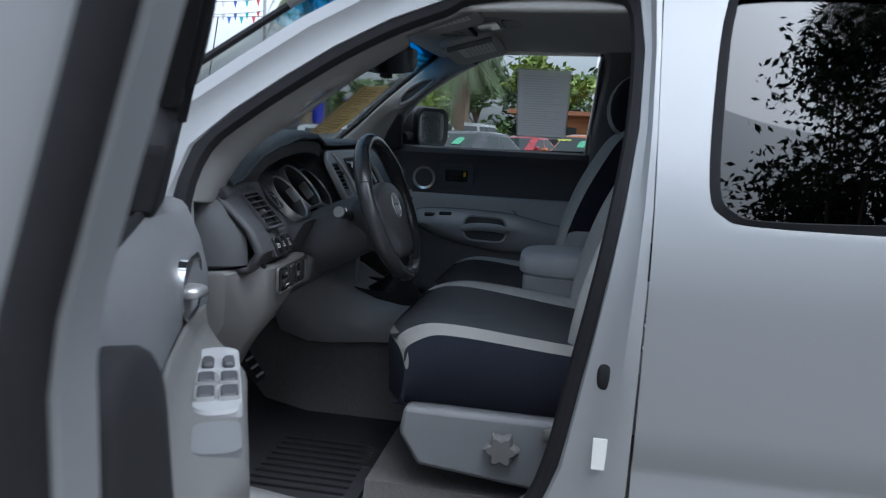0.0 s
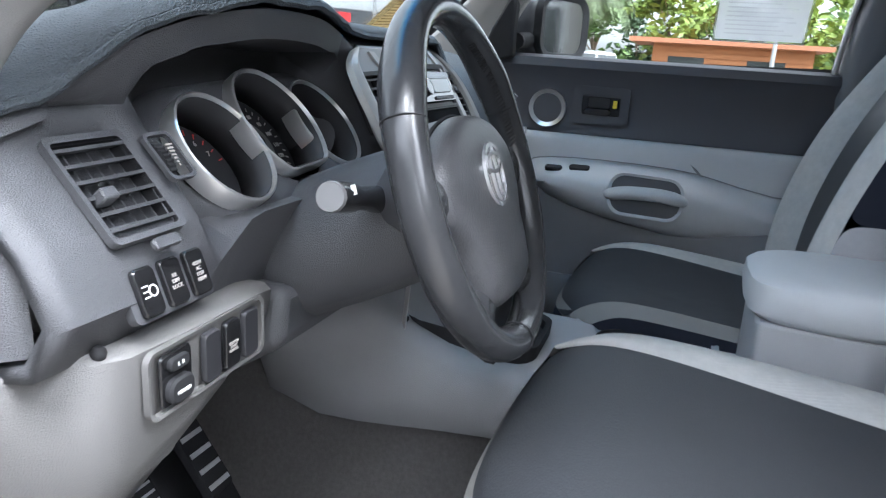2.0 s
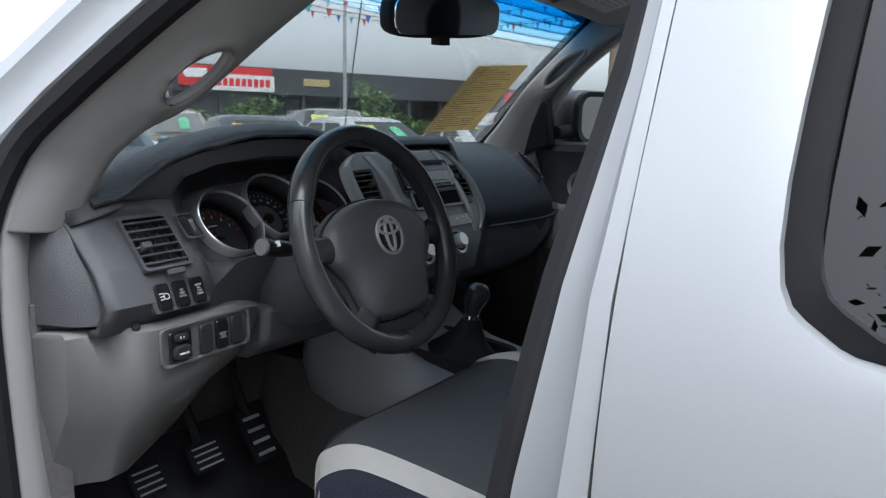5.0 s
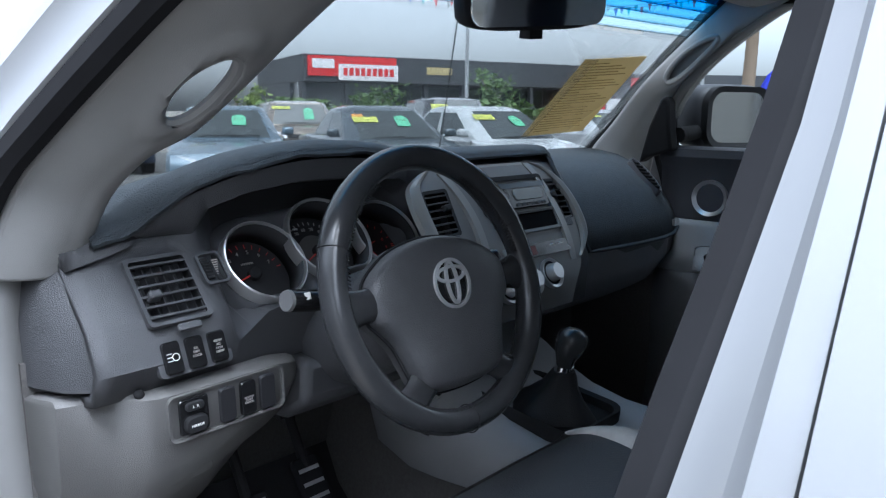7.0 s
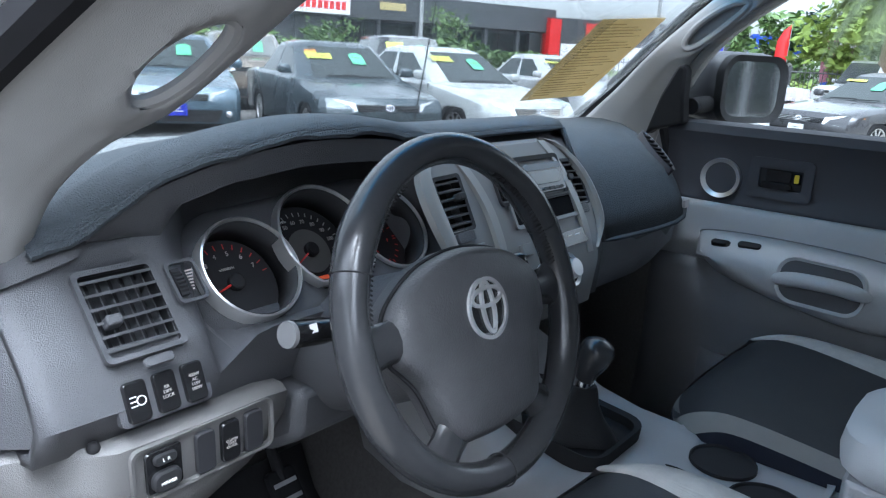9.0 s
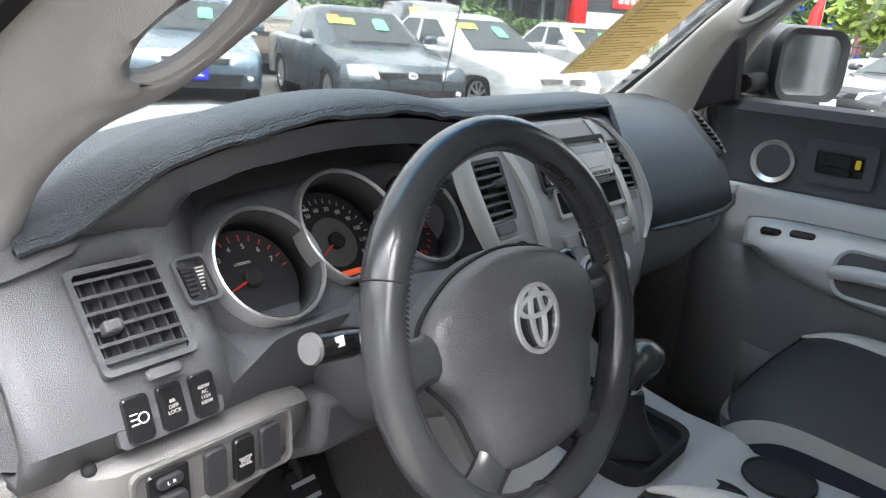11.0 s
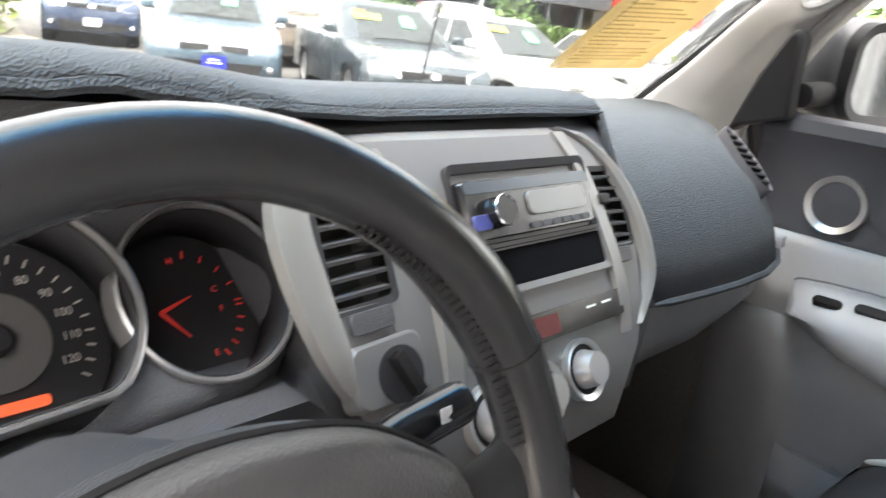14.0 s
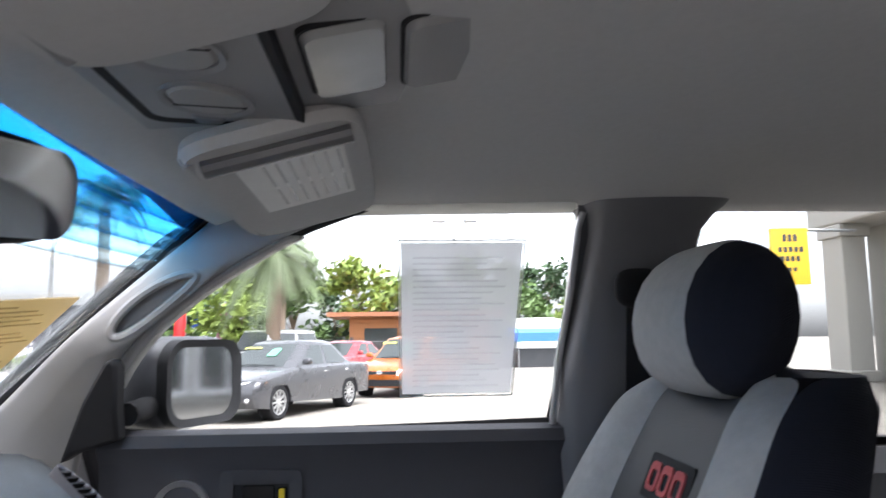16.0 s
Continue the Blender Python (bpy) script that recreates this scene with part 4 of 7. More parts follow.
stack = part("stack_fascia", bm, stack_face, dash, "grey centre console fascia")
for s in (-1, 1):
    bm = B()
    line = curve_through([S(a, b, c) for a, b, c in (((-.150, .112, .008), (-.188, .088, .014), (-.197, .060, .017), (-.194, .02, .018), (-.186, -.02, .017), (-.174, -.052, .013)) if s < 0 else ((.105, .119, .006), (.150, .098, .012), (.180, .06, .017), (.195, .01, .018), (.190, -.035, .017), (.155, -.072, .013)))], 5)
    rings = []
    for k, p in enumerate(line):
        w = (.003 + .0075 * math.sin(math.pi * k / (len(line) - 1)) ** .6) * (1.5 if s < 0 else 1)
        rings.append([p + sf[1] * a + sf[3] * c for a, c in ((-w, -.004), (-w * .8, .004), (0, .007), (w * .8, .004), (w, -.006))])
    loft(bm, rings, closed=True)
    part("stack_blade", bm, stack_silver, dash, "satin silver trim blade")
    bm = B()
    line = curve_through([S(a, b, c) for a, b, c in (((-.120, .106, .012), (-.100, .066, .016), (-.088, .02, .018), (-.088, -.03, .018), (-.093, -.075, .014)) if s < 0 else ((.104, .114, .010), (.122, .075, .015), (.134, .02, .017), (.138, -.03, .017), (.134, -.075, .013)))], 5)
    loft(bm, [[p + sf[1] * a + sf[3] * c for a, c in ((-.012, -.006), (-.010, .004), (.006, .004), (.009, -.006))] for p in line])
    part("stack_blade", bm, stack_silver, dash, "satin silver trim blade")
    vf = (S(s * .1525, .040, .014), (sf[1] - sf[2] * .04 * s).normalized(), sf[2], sf[3])
    vent(vf, .047, .068, 6, 0, dash, vane_black, "slatted charcoal centre vent", (.30 * -s, .1))
    bm = B()
    plate(bm, vf, rrect(.036 if s < 0 else .028, .014, .003, 2, 0, -.046), .0, .006, .001)
    part("vent_wheel", bm, dash_dark, dash)
    bm = B()
    plate(bm, vf, rrect(.062, .042, .008, 3, .004, -.080), -.01, .008, .003)
    if s < 0:
        pod_ = part("lower_pod", bm, stack_face, dash)
        dk = (on(vf, .010, -.084, .008), vf[1], vf[2], vf[3])
        bm = B()
        plate(bm, dk, circle(.0185, 26), -.004, .002)
        dial = part("pod_dial", bm, matt_black, pod_, "black rotary dial")
        bm = B()
        box(bm, (-.004, -.015, .002), (.004, .015, .011), face_matrix(dk, 0, 0, 0, 25))
        part("dial_grip", bm, gloss_black, dial)
bm = B()
rim(bm, sf, rrect(.180, .068, .008, 4, .032, .056), rrect(.170, .056, .005, 4, .032, .055), .010, .020, .018)
rb = part("radio_bezel", bm, vane_black, dash)
rf = (S(.032, .053, .012), sf[1], sf[2], sf[3])
bm = B()
plate(bm, rf, rrect(.166, .046, .004), -.01, .012, .003)
radio = part("car_radio", bm, gloss_black, dash, "black car radio with a grey display")
bm = B()
plate(bm, rf, rrect(.162, .009, .003, 3, 0, .017), .012, .0135)
part("radio_strip", bm, material("radio_strip", (.05, .065, .08), .25), radio)
bm = B()
plate(bm, rf, rrect(.080, .020, .006, 3, .030, .0), .012, .0145, .001)
part("display", bm, material("lcd_grey", (.17, .17, .16), .25), radio, "grey display")
bm = B()
plate(bm, rf, rrect(.020, .012, .003, 3, -.068, -.010), .012, .0145, .001)
part("blue_button", bm, material("blue_key", (.06, .07, .22), .3), radio)
bm = B()
tube(bm, [on(rf, -.050, -.004, .012), on(rf, -.050, -.004, .024)], [.0125, .011], 20)
vk = part("volume_knob", bm, gloss_black, radio, "black volume knob")
bm = B()
tube(bm, [on(rf, -.050 + .0118 * math.cos(q), -.004 + .0118 * math.sin(q), .0235) for q in (2 * math.pi * j / 24 for j in range(24))], .0009, 5, True)
part("knob_ring", bm, chrome, vk, "chrome ring")
bm = B()
for k in range(6):
    plate(bm, rf, rrect(.011, .005, .001, 1, -.005 + .014 * k, -.018), .012, .014)
part("radio_key", bm, dash_dark, radio)
bm = B()
rim(bm, sf, rrect(.172, .040, .005, 3, .044, .006), rrect(.158, .029, .003, 3, .044, .006), .010, .0205, .019)
part("pocket_bezel", bm, stack_face, dash)
# flat plate flush with the fascia, its near-black colour standing for shade in the slot
bm = B()
plate(bm, sf, rrect(.158, .029, .003, 3, .044, .006), .0165, .0175)
part("pocket", bm, material("slot_shade", (.006, .006, .007), .9, vary=.2, scale=40, spec=.08), dash, "near-black plate painted as the shade inside an empty storage slot")
cf = (S(.062, -.046, .0155), sf[1], sf[2], sf[3])
bm = B()
plate(bm, cf, rrect(.140, .023, .004), -.004, .004, .001)
cp = part("climate_display", bm, gloss_black, dash, "dark climate control strip")
bm = B()
plate(bm, cf, rrect(.036, .016, .002, 2, -.046, 0), .004, .0046)
part("warning_light", bm, material("dull_red", (.12, .01, .01), .4), cp)
bm = B()
for k in range(2):
    plate(bm, cf, rrect(.014, .002, .0005, 1, .020 + .024 * k, .004), .004, .0046)
part("print", bm, white_print, cp)
for a, b in ((-.067, -.096), (-.006, -.094), (.053, -.090)):
    bm = B()
    kn = (S(a, b, .016), sf[1], sf[2], sf[3])
    rim(bm, kn, circle(.026, 28), circle(.021, 28), -.004, .006, .004)
    kr = part("control_ring", bm, metal_silver, dash, "satin silver knob surround")
    bm = B()
    plate(bm, kn, circle(.0215, 24), -.003, .003)
    part("control_face", bm, matt_black, kr)
    bm = B()
    tube(bm, [on(kn, 0, 0, .002), on(kn, 0, 0, .018)], [.0165, .0135], 20)
    part("control_knob", bm, metal_silver, kr, "satin silver rotary knob")
bm = B()
plate(bm, sf, rrect(.026, .018, .003, 2, -.036, -.044), .0135, .022, .002)
part("hazard_button", bm, stack_face, dash)

# passenger dash lower edge, glove box, oval vent
bm = B()
loft(bm, [[V((x, y, z)) for y, z in ((.232 + e, 1.125), (.208 + e, 1.115), (.212 + e, 1.06), (.255 + e, 1.0), (.33 + e, .96), (.36 + e, 1.05))] for x, e in ((.17, 0), (.2, 0), (.45, -.003), (.55, .01), (.60, .03), (.655, .07))])
gl = part("glove_box", bm, dash_mid, dash, "grey glove box lid", sharp=50)
vent_dark = material("vent_dark", (.02, .02, .022), .95, spec=.05)
pvf = frame_at((.515, .262, 1.240), (.968, -.174, -.134), (.22, .77, .59))
bm = B()
oval = circle(.046, 28, squash=1.15)
oval = [(x * .32, y) for x, y in oval]
rim(bm, pvf, grown(oval, .004), oval, -.02, .004, .002)
pv = part("oval_vent", bm, door_black, dash, "oval passenger air vent")
bm = B()
plate(bm, pvf, oval, -.02, -.004)
part("vent_back", bm, matt_black, pv)
for k in range(8):
    b = -.04 + .0114 * k
    hw = .0155 * math.sqrt(max(.05, 1 - (b / .053) ** 2))
    bm = B()
    box(bm, (-hw, b - .002, -.004), (hw, b + .002, .004), face_matrix(pvf, 0, 0, 0))
    part("slat", bm, vent_dark, pv)

# ---- dash mat ----
bm = B()
rows = []
for x in [-.668 + .016 * k for k in range(30)] + [-.195, -.18, -.12, -.04, .05, .12, .17, .205, .235, .30, .38, .46, .53, .57, .60, .63]:
    pr = dash_profile(x)
    up = .007
    wob = .0016 * math.sin(x * 55) + .001 * math.sin(x * 131)
    if x <= .20:
        y, z = lip(x)
        zb = z - .030 if x < -.195 else 1.288
        top = [(.60, 1.180), (.53, 1.215 + (z - 1.23) * .3), (.44, 1.240 + (z - 1.23) * .62), (.37, z + .004 - (z - 1.23) * .15), (y + .055, z + .010), (y + .020, z + .010), (y + .004, z + .006), (y - .003, z + wob), (y - .002, z - .007 + wob)]
        if x < -.60:
            top[0:3] = [(.50, 1.205), (.46, 1.218), (.42, 1.232)]
    else:
        top = [(pr[0][0] - .02, pr[0][1] + up + .004), (.53, (pr[0][1] + pr[1][1]) / 2 + .012), (pr[1][0], pr[1][1] + up), (pr[2][0], pr[2][1] + up), (pr[3][0], pr[3][1] + up), (pr[4][0] - .004, pr[4][1] + .006), (pr[5][0] - .008, pr[5][1] + .004), (pr[6][0] - .009, pr[6][1]), (pr[7][0] - .012, pr[7][1] - .006)]
    rows.append([V((x, y, z)) for y, z in top])
loft(bm, rows, closed=False)
dmat = tagged(part("dash_mat", bm, mat_felt, None, sharp=60, solid=.006), "black woven cloth mat laid over the dashboard", "dash mat")
bm = B()
tube(bm, [r[-1] + V((0, -.001, .002)) for r in rows], .0045, 6)
part("piped_hem", bm, mat_felt, dmat)
bm = B()
box(bm, (.555, .205, 1.128), (.575, .212, 1.143))
part("label_tab", bm, paper_white, dmat)

# ---- steering wheel with its column ----
wheel = thing("steering_wheel", "black leather steering wheel with four spokes and chrome badge", "steering wheel", at=(0, 0, 0))
WC, WU = V((-.362, .0495, 1.171)), V((0, .33, .944))
wf = frame_at(WC, (1, 0, 0), WU)
RM = .158
bm = B()
ring = [on(wf, RM * math.cos(a), RM * math.sin(a)) for a in (2 * math.pi * k / 72 for k in range(72))]
thick = []
for k in range(72):
    a = 360 * k / 72
    thick.append(.0165 + .0022 * max(0, 1 - min(abs(a - 35), abs(a - 145)) / 22) + .001 * max(0, 1 - min(abs(a - 205), abs(a - 335)) / 30))
rings = []
for k, p in enumerate(ring):
    d = (p - WC).normalized()
    rings.append([p + d * math.cos(q) * thick[k] * .92 + wf[3] * math.sin(q) * thick[k] * 1.06 for q in (2 * math.pi * j / 16 for j in range(16))])
loft(bm, rings, wrap=True)
part("rim", bm, smooth_leather, wheel, "black leather rim")
for a0, a1 in ((8, 62), (118, 172)):
    bm = B()
    for j in range(34):
        a = radians(a0 + (a1 - a0) * j / 33)
        d = wf[1] * math.cos(a) + wf[2] * math.sin(a)
        e = -wf[1] * math.sin(a) + wf[2] * math.cos(a)
        p = WC + d * (RM - .0155) + wf[3] * .006
        tube(bm, [p - e * .0018 - wf[3] * .004, p - d * .0012, p + e * .0018 + wf[3] * .004], .0009, 5)
    part("stitching", bm, matt_black, wheel)
for a in (23, 157, -93):
    a = radians(a)
    d = wf[1] * math.cos(a) + wf[2] * math.sin(a)
    e = -wf[1] * math.sin(a) + wf[2] * math.cos(a)
    bm = B()
    tube(bm, [WC + d * RM + d * math.cos(q) * .0165 + wf[3] * math.sin(q) * .0182 for q in (2 * math.pi * j / 20 for j in range(20))], .0008, 5, True)
    part("rim_seam", bm, matt_black, wheel)
# airbag pad
bm = B()
outline = curve_through([V((a, b, 0)) for a, b in ((-.123, .018), (-.100, .044), (-.060, .066), (0, .076), (.060, .066), (.100, .044), (.123, .018), (.124, -.022), (.112, -.038), (.095, -.060), (.083, -.092), (.072, -.118), (.050, -.128), (.0, -.132), (-.050, -.128), (-.072, -.118), (-.083, -.092), (-.095, -.060), (-.112, -.038), (-.124, -.022))], 4, True)
ol = [(p.x * .91, p.y * (.80 if p.y > 0 else .91)) for p in outline]
rings = []
for k, c in ((1.0, -.030), (1.0, -.010), (.985, -.001), (.95, .006), (.90, .0095), (.75, .0135), (.45, .016), (.15, .0165)):
    rings.append([on(wf, a * k, b * k, c + .004 * (b * k < -.02) * min(1, (-.02 - b * k) / .05)) for a, b in ol])
loft(bm, rings)
part("airbag_pad", bm, leather, wheel, "grained black airbag cover")
bm = B()
tube(bm, [on(wf, a * 1.008, b * 1.008, -.012) for a, b in ol], .0022, 6, True)
part("pad_seam", bm, matt_black, wheel)
bm = B()
loft(bm, [[on(wf, a * k, b * k, c) for a, b in ol] for k, c in ((.55, -.085), (.80, -.045), (.98, -.022))])
part("hub_back", bm, dash_dark, wheel)
for s in (-1, 1):
    for (p0, p1), w0, w1 in ((((.102, -.003), (.153, -.004)), .020, .031), (((.053, -.098), (.093, -.129)), .022, .027)):
        bm = B()
        d = V((p1[0] - p0[0], p1[1] - p0[1])).normalized()
        q = V((-d.y, d.x))
        rings = []
        for k in range(7):
            t = k / 6
            c = V(p0).lerp(V(p1), t)
            w = (w0 + (w1 - w0) * t) * (1 - .22 * math.sin(math.pi * t)) + (.012 if k == 6 else 0)
            rings.append([on(wf, s * (c.x + q.x * w * math.cos(g)), c.y + q.y * w * math.cos(g), -.006 + .012 * math.sin(g)) for g in (2 * math.pi * j / 12 for j in range(12))])
        loft(bm, rings)
        part("spoke", bm, smooth_leather, wheel, "leather covered spoke")
# plain three-oval badge
bf = (on(wf, 0, .0, .0162), wf[1], wf[2], wf[3])
bm = B()
loft(bm, [[on(bf, a, b, c) for a, b in o] for o, c in ((circle(.030, 36), 0), (circle(.030, 36), .003), (circle(.0262, 36), .003), (circle(.0262, 36), 0))], wrap=True)
def oval_ring(cx, cy, rx, ry, w):
    n = 28
    o = [(cx + rx * math.cos(2 * math.pi * k / n), cy + ry * math.sin(2 * math.pi * k / n)) for k in range(n)]
    i = [(cx + (rx - w) * math.cos(2 * math.pi * k / n), cy + (ry - w) * math.sin(2 * math.pi * k / n)) for k in range(n)]
    rim(bm, bf, o, i, 0, .0035)
oval_ring(0, .011, .0245, .0105, .0040)
oval_ring(0, .001, .0105, .0262, .0042)
part("badge", bm, badge_chrome, wheel, "chrome oval badge")
bm = B()
plate(bm, bf, circle(.0275, 30), -.004, .0006)
part("badge_ground", bm, gloss_black, wheel)
# column shroud
ca = V((0, .907, -.42))
bm = B()
rings = []
for k, (d, w, h) in enumerate(((.02, .062, .058), (.06, .072, .066), (.13, .078, .07), (.20, .075, .07), (.27, .06, .06))):
    rings.append([WC + ca * d + wf[1] * (w * math.cos(q)) + wf[2] * (h * math.sin(q) - .012) for q in (2 * math.pi * j / 20 for j in range(20))])
loft(bm, rings)
part("column_shroud", bm, dash_dark, wheel, "charcoal steering column shroud", sharp=60)
def stalk(s):
    bm = B()
    p0 = WC + ca * .075 + wf[1] * s * .06 + wf[2] * .012
    p1 = p0 + wf[1] * s * .054 + wf[2] * .008 - ca * .006
    p2 = p0 + wf[1] * s * .075 + wf[2] * .011 - ca * .009
    p3 = p0 + wf[1] * s * .112 + wf[2] * .016 - ca * .014
    tube(bm, [p0, p1, p2, p3], [.013, .0095, .0125, .0125], 14)
    st = part("stalk", bm, gloss_black, wheel, "glossy black column stalk")
    d = (p3 - p2).normalized()
    bm = B()
    tube(bm, [p3 - d * .001, p3 + d * .004], [.0125, .0115], 14)
    part("stalk_tip", bm, material("stalk_tip_grey", (.12, .12, .122), .5) if s < 0 else gloss_black, st)
    bm = B()
    if s > 0:
        for k in range(6):
            tube(bm, [p0 + (p1 - p0) * .35 + wf[2] * .0105 + ca * (.003 * k - .008) - ca * .006, p0 + (p1 - p0) * .75 + wf[2] * .0095 + ca * (.003 * k - .008) - ca * .006], .0006, 4)
        part("print", bm, white_print, st)
        bm = B()
    box(bm, (-.004, -.004, 0), (.004, .004, .0005), Matrix.Translation((p2 + p3) / 2 - ca * .0122 + wf[2] * .002) @ Matrix((wf[1], wf[2], wf[3])).transposed().to_4x4())
    part("print", bm, white_print, st)
stalk(-1)
stalk(1)
bm = B()
tube(bm, [WC + ca * .15 + wf[1] * .06 - wf[2] * .03, WC + ca * .15 + wf[1] * .09 - wf[2] * .04], .016, 16)
part("ignition_lock", bm, metal_silver, wheel)

# ---- centre console ----
con = thing("centre_console", "grey plastic centre console with cup holders and armrest box", "centre console")
bm = B()
rows = []
for y, top, hw, bot in ((.415, 1.0, .15, .86), (.39, .99, .152, .80), (.31, .975, .152, .776), (.25, .95, .152, .778), (.20, .920, .15, .782), (.14, .897, .148, .788), (.07, .885, .146, .793), (.0, .885, .142, .795), (-.03, .884, .14, .795), (-.04, .878, .14, .795), (-.24, .878, .14, .795), (-.26, .878, .135, .795)):
    rows.append([V((x, y, z)) for x, z in ((-hw - .012, bot), (-hw - .002, (top + bot) / 2), (-hw, top - .02), (-hw + .015, top - .004), (-hw + .05, top), (hw - .05, top), (hw - .015, top - .004), (hw, top - .02), (hw + .002, (top + bot) / 2), (hw + .012, bot))])
loft(bm, rows, closed=False)
part("console_body", bm, console_grey, con, "grey scuffed console side", sharp=50, solid=.01)
# tray rim round the gaiter
bm = B()
tf = frame_at((-.030, .120, .897), (1, 0, 0), (0, 1, .10))
rim(bm, tf, rrect(.158, .195, .03), rrect(.142, .178, .025), -.01, .018, .014)
part("gaiter_tray", bm, matt_black, con, "black moulded tray rim")
bm = B()
plate(bm, tf, rrect(.144, .180, .025), -.006, .0)
part("tray_floor", bm, matt_black, con)
# cup holders
for cx, cy, r in ((-.042, -.047, .038), (.062, -.086, .043), (-.003, -.165, .047)):
    fr = frame_at((cx, cy, .8785), (1, 0, 0), (0, 1, 0))
    bm = B()
    loft(bm, [[on(fr, a, b, c) for a, b in circle(r * k, 28)] for k, c in ((1.06, .0), (1.05, .005), (1.0, .005), (.97, .0015), (.0001, .0012))], cap=False)
    part("cup_holder", bm, matt_black, con, "black round cup holder")
bm = B()
rim(bm, frame_at((.006, -.108, .878), (1, 0, 0), (0, 1, 0)), rrect(.25, .225, .03), rrect(.232, .208, .028), 0, .006, .004)
part("cup_bezel", bm, console_grey, con)
# armrest box
bm = B()
rows = []
for y, w in ((-.245, .075), (-.25, .092), (-.30, .098), (-.56, .098), (-.60, .09)):
    rows.append([V((x + .02, y, z)) for x, z in ((-w, .58), (-w, .985), (w, .985), (w, .58))])
loft(bm, rows)
part("armrest_box", bm, console_grey, con, "grey scuffed armrest box", bevel=.015)
bm = B()
blob(bm, (.022, -.420, 1.013), .112, .190, .036, 4.5, 28, 12)
part("armrest_lid", bm, door_grey, con, "grey padded armrest lid")

# gear lever
gaiter_leather = material("gaiter_leather", (0.02, 0.02, 0.022), 0.5, vary=0.25, scale=40, bump=0.2, bump_scale=500, spec=0.3)
lever = thing("gear_lever", "black leather gear knob on a black gaiter", "gear lever")
bm = B()
rows = []
for z, w, d, oy in ((.896, .066, .080, .118), (.910, .056, .068, .114), (.93, .038, .046, .104), (.95, .026, .030, .094), (.968, .020, .022, .087), (.976, .017, .018, .085)):
    rows.append([V((-.034 - (z - .896) * .12 + w * math.cos(q) * (1 + .10 * math.cos(4 * q)), oy + d * math.sin(q) * (1 + .10 * math.cos(4 * q)), z)) for q in (2 * math.pi * j / 24 for j in range(24))])
loft(bm, rows)
part("gaiter", bm, gaiter_leather, lever, "folded black leather gaiter")
bm = B()
tube(bm, [(-.044, .087, .968), (-.046, .082, .986)], [.016, .014], 14)
part("collar", bm, chrome, lever, "chrome collar")
bm = B()
tube(bm, curve_through([(-.046, .083, .983), (-.047, .079, 1.002), (-.046, .073, 1.020), (-.044, .067, 1.036), (-.043, .064, 1.046)], 3), [.013, .014, .0155, .018, .0205, .0225, .0240, .0245, .0240, .0225, .019, .014, .006], 18)
part("knob", bm, smooth_leather, lever, "polished leather knob")

# key tag hanging under the column
tag = B()
box(tag, (-.021, -.0008, -.075), (.021, .0008, .0), Matrix.Translation((-.250, .152, 1.045)) @ Matrix.Rotation(radians(10), 4, "Y") @ Matrix.Rotation(radians(25), 4, "Z"))
kt = tagged(part("key_tag", tag, tag_card, None, smooth=False), "cream paper key tag hanging from the ignition", "key tag")
bm = B()
tube(bm, [(-.2615, .150, .980), (-.262, .148, .980)], .0035, 10)
part("punched_hole", bm, matt_black, kt)
bm = B()
tube(bm, [(-.250, .152, 1.043), (-.255, .16, 1.075), (-.25, .17, 1.10)], .0012, 6)
part("key_ring", bm, chrome, kt)

# ---- seats ----
COLS = [(-.215, -.165), (-.245, -.12), (-.256, -.05), (-.247, -.012), (-.228, .006), (-.16, .0), (-.08, -.006), (0, -.008), (.07, -.004), (.125, .004), (.175, .016), (.222, .008), (.248, -.03), (.25, -.10), (.22, -.165)]
ROWS = [(.015, -.17, .90), (.012, -.13, .95), (.018, -.075, .98), (.012, -.045, 1), (.003, -.027, 1), (-.04, -.004, 1), (-.11, .002, 1), (-.20, -.004, 1), (-.30, -.014, 1), (-.40, -.022, .99), (-.47, -.03, .98)]
BACK = [(-.20, -.12), (-.25, -.07), (-.262, -.01), (-.252, .035), (-.215, .062), (-.165, .045), (-.13, .012), (-.05, .0), (.05, .0), (.13, .012), (.165, .045), (.215, .062), (.252, .035), (.262, -.01), (.25, -.07), (.20, -.12)]


def grid_part(name, rows, r0, r1, c0, c1, mat, parent, label=""):
    bm = B()
    loft(bm, [r[c0:c1 + 1] for r in rows[r0:r1 + 1]], closed=False)
    ob = part(name, bm, mat, parent, label, sharp=70)
    sub_ = ob.modifiers.new("smooth", "SUBSURF")
    sub_.levels = sub_.render_levels = 2
    return ob


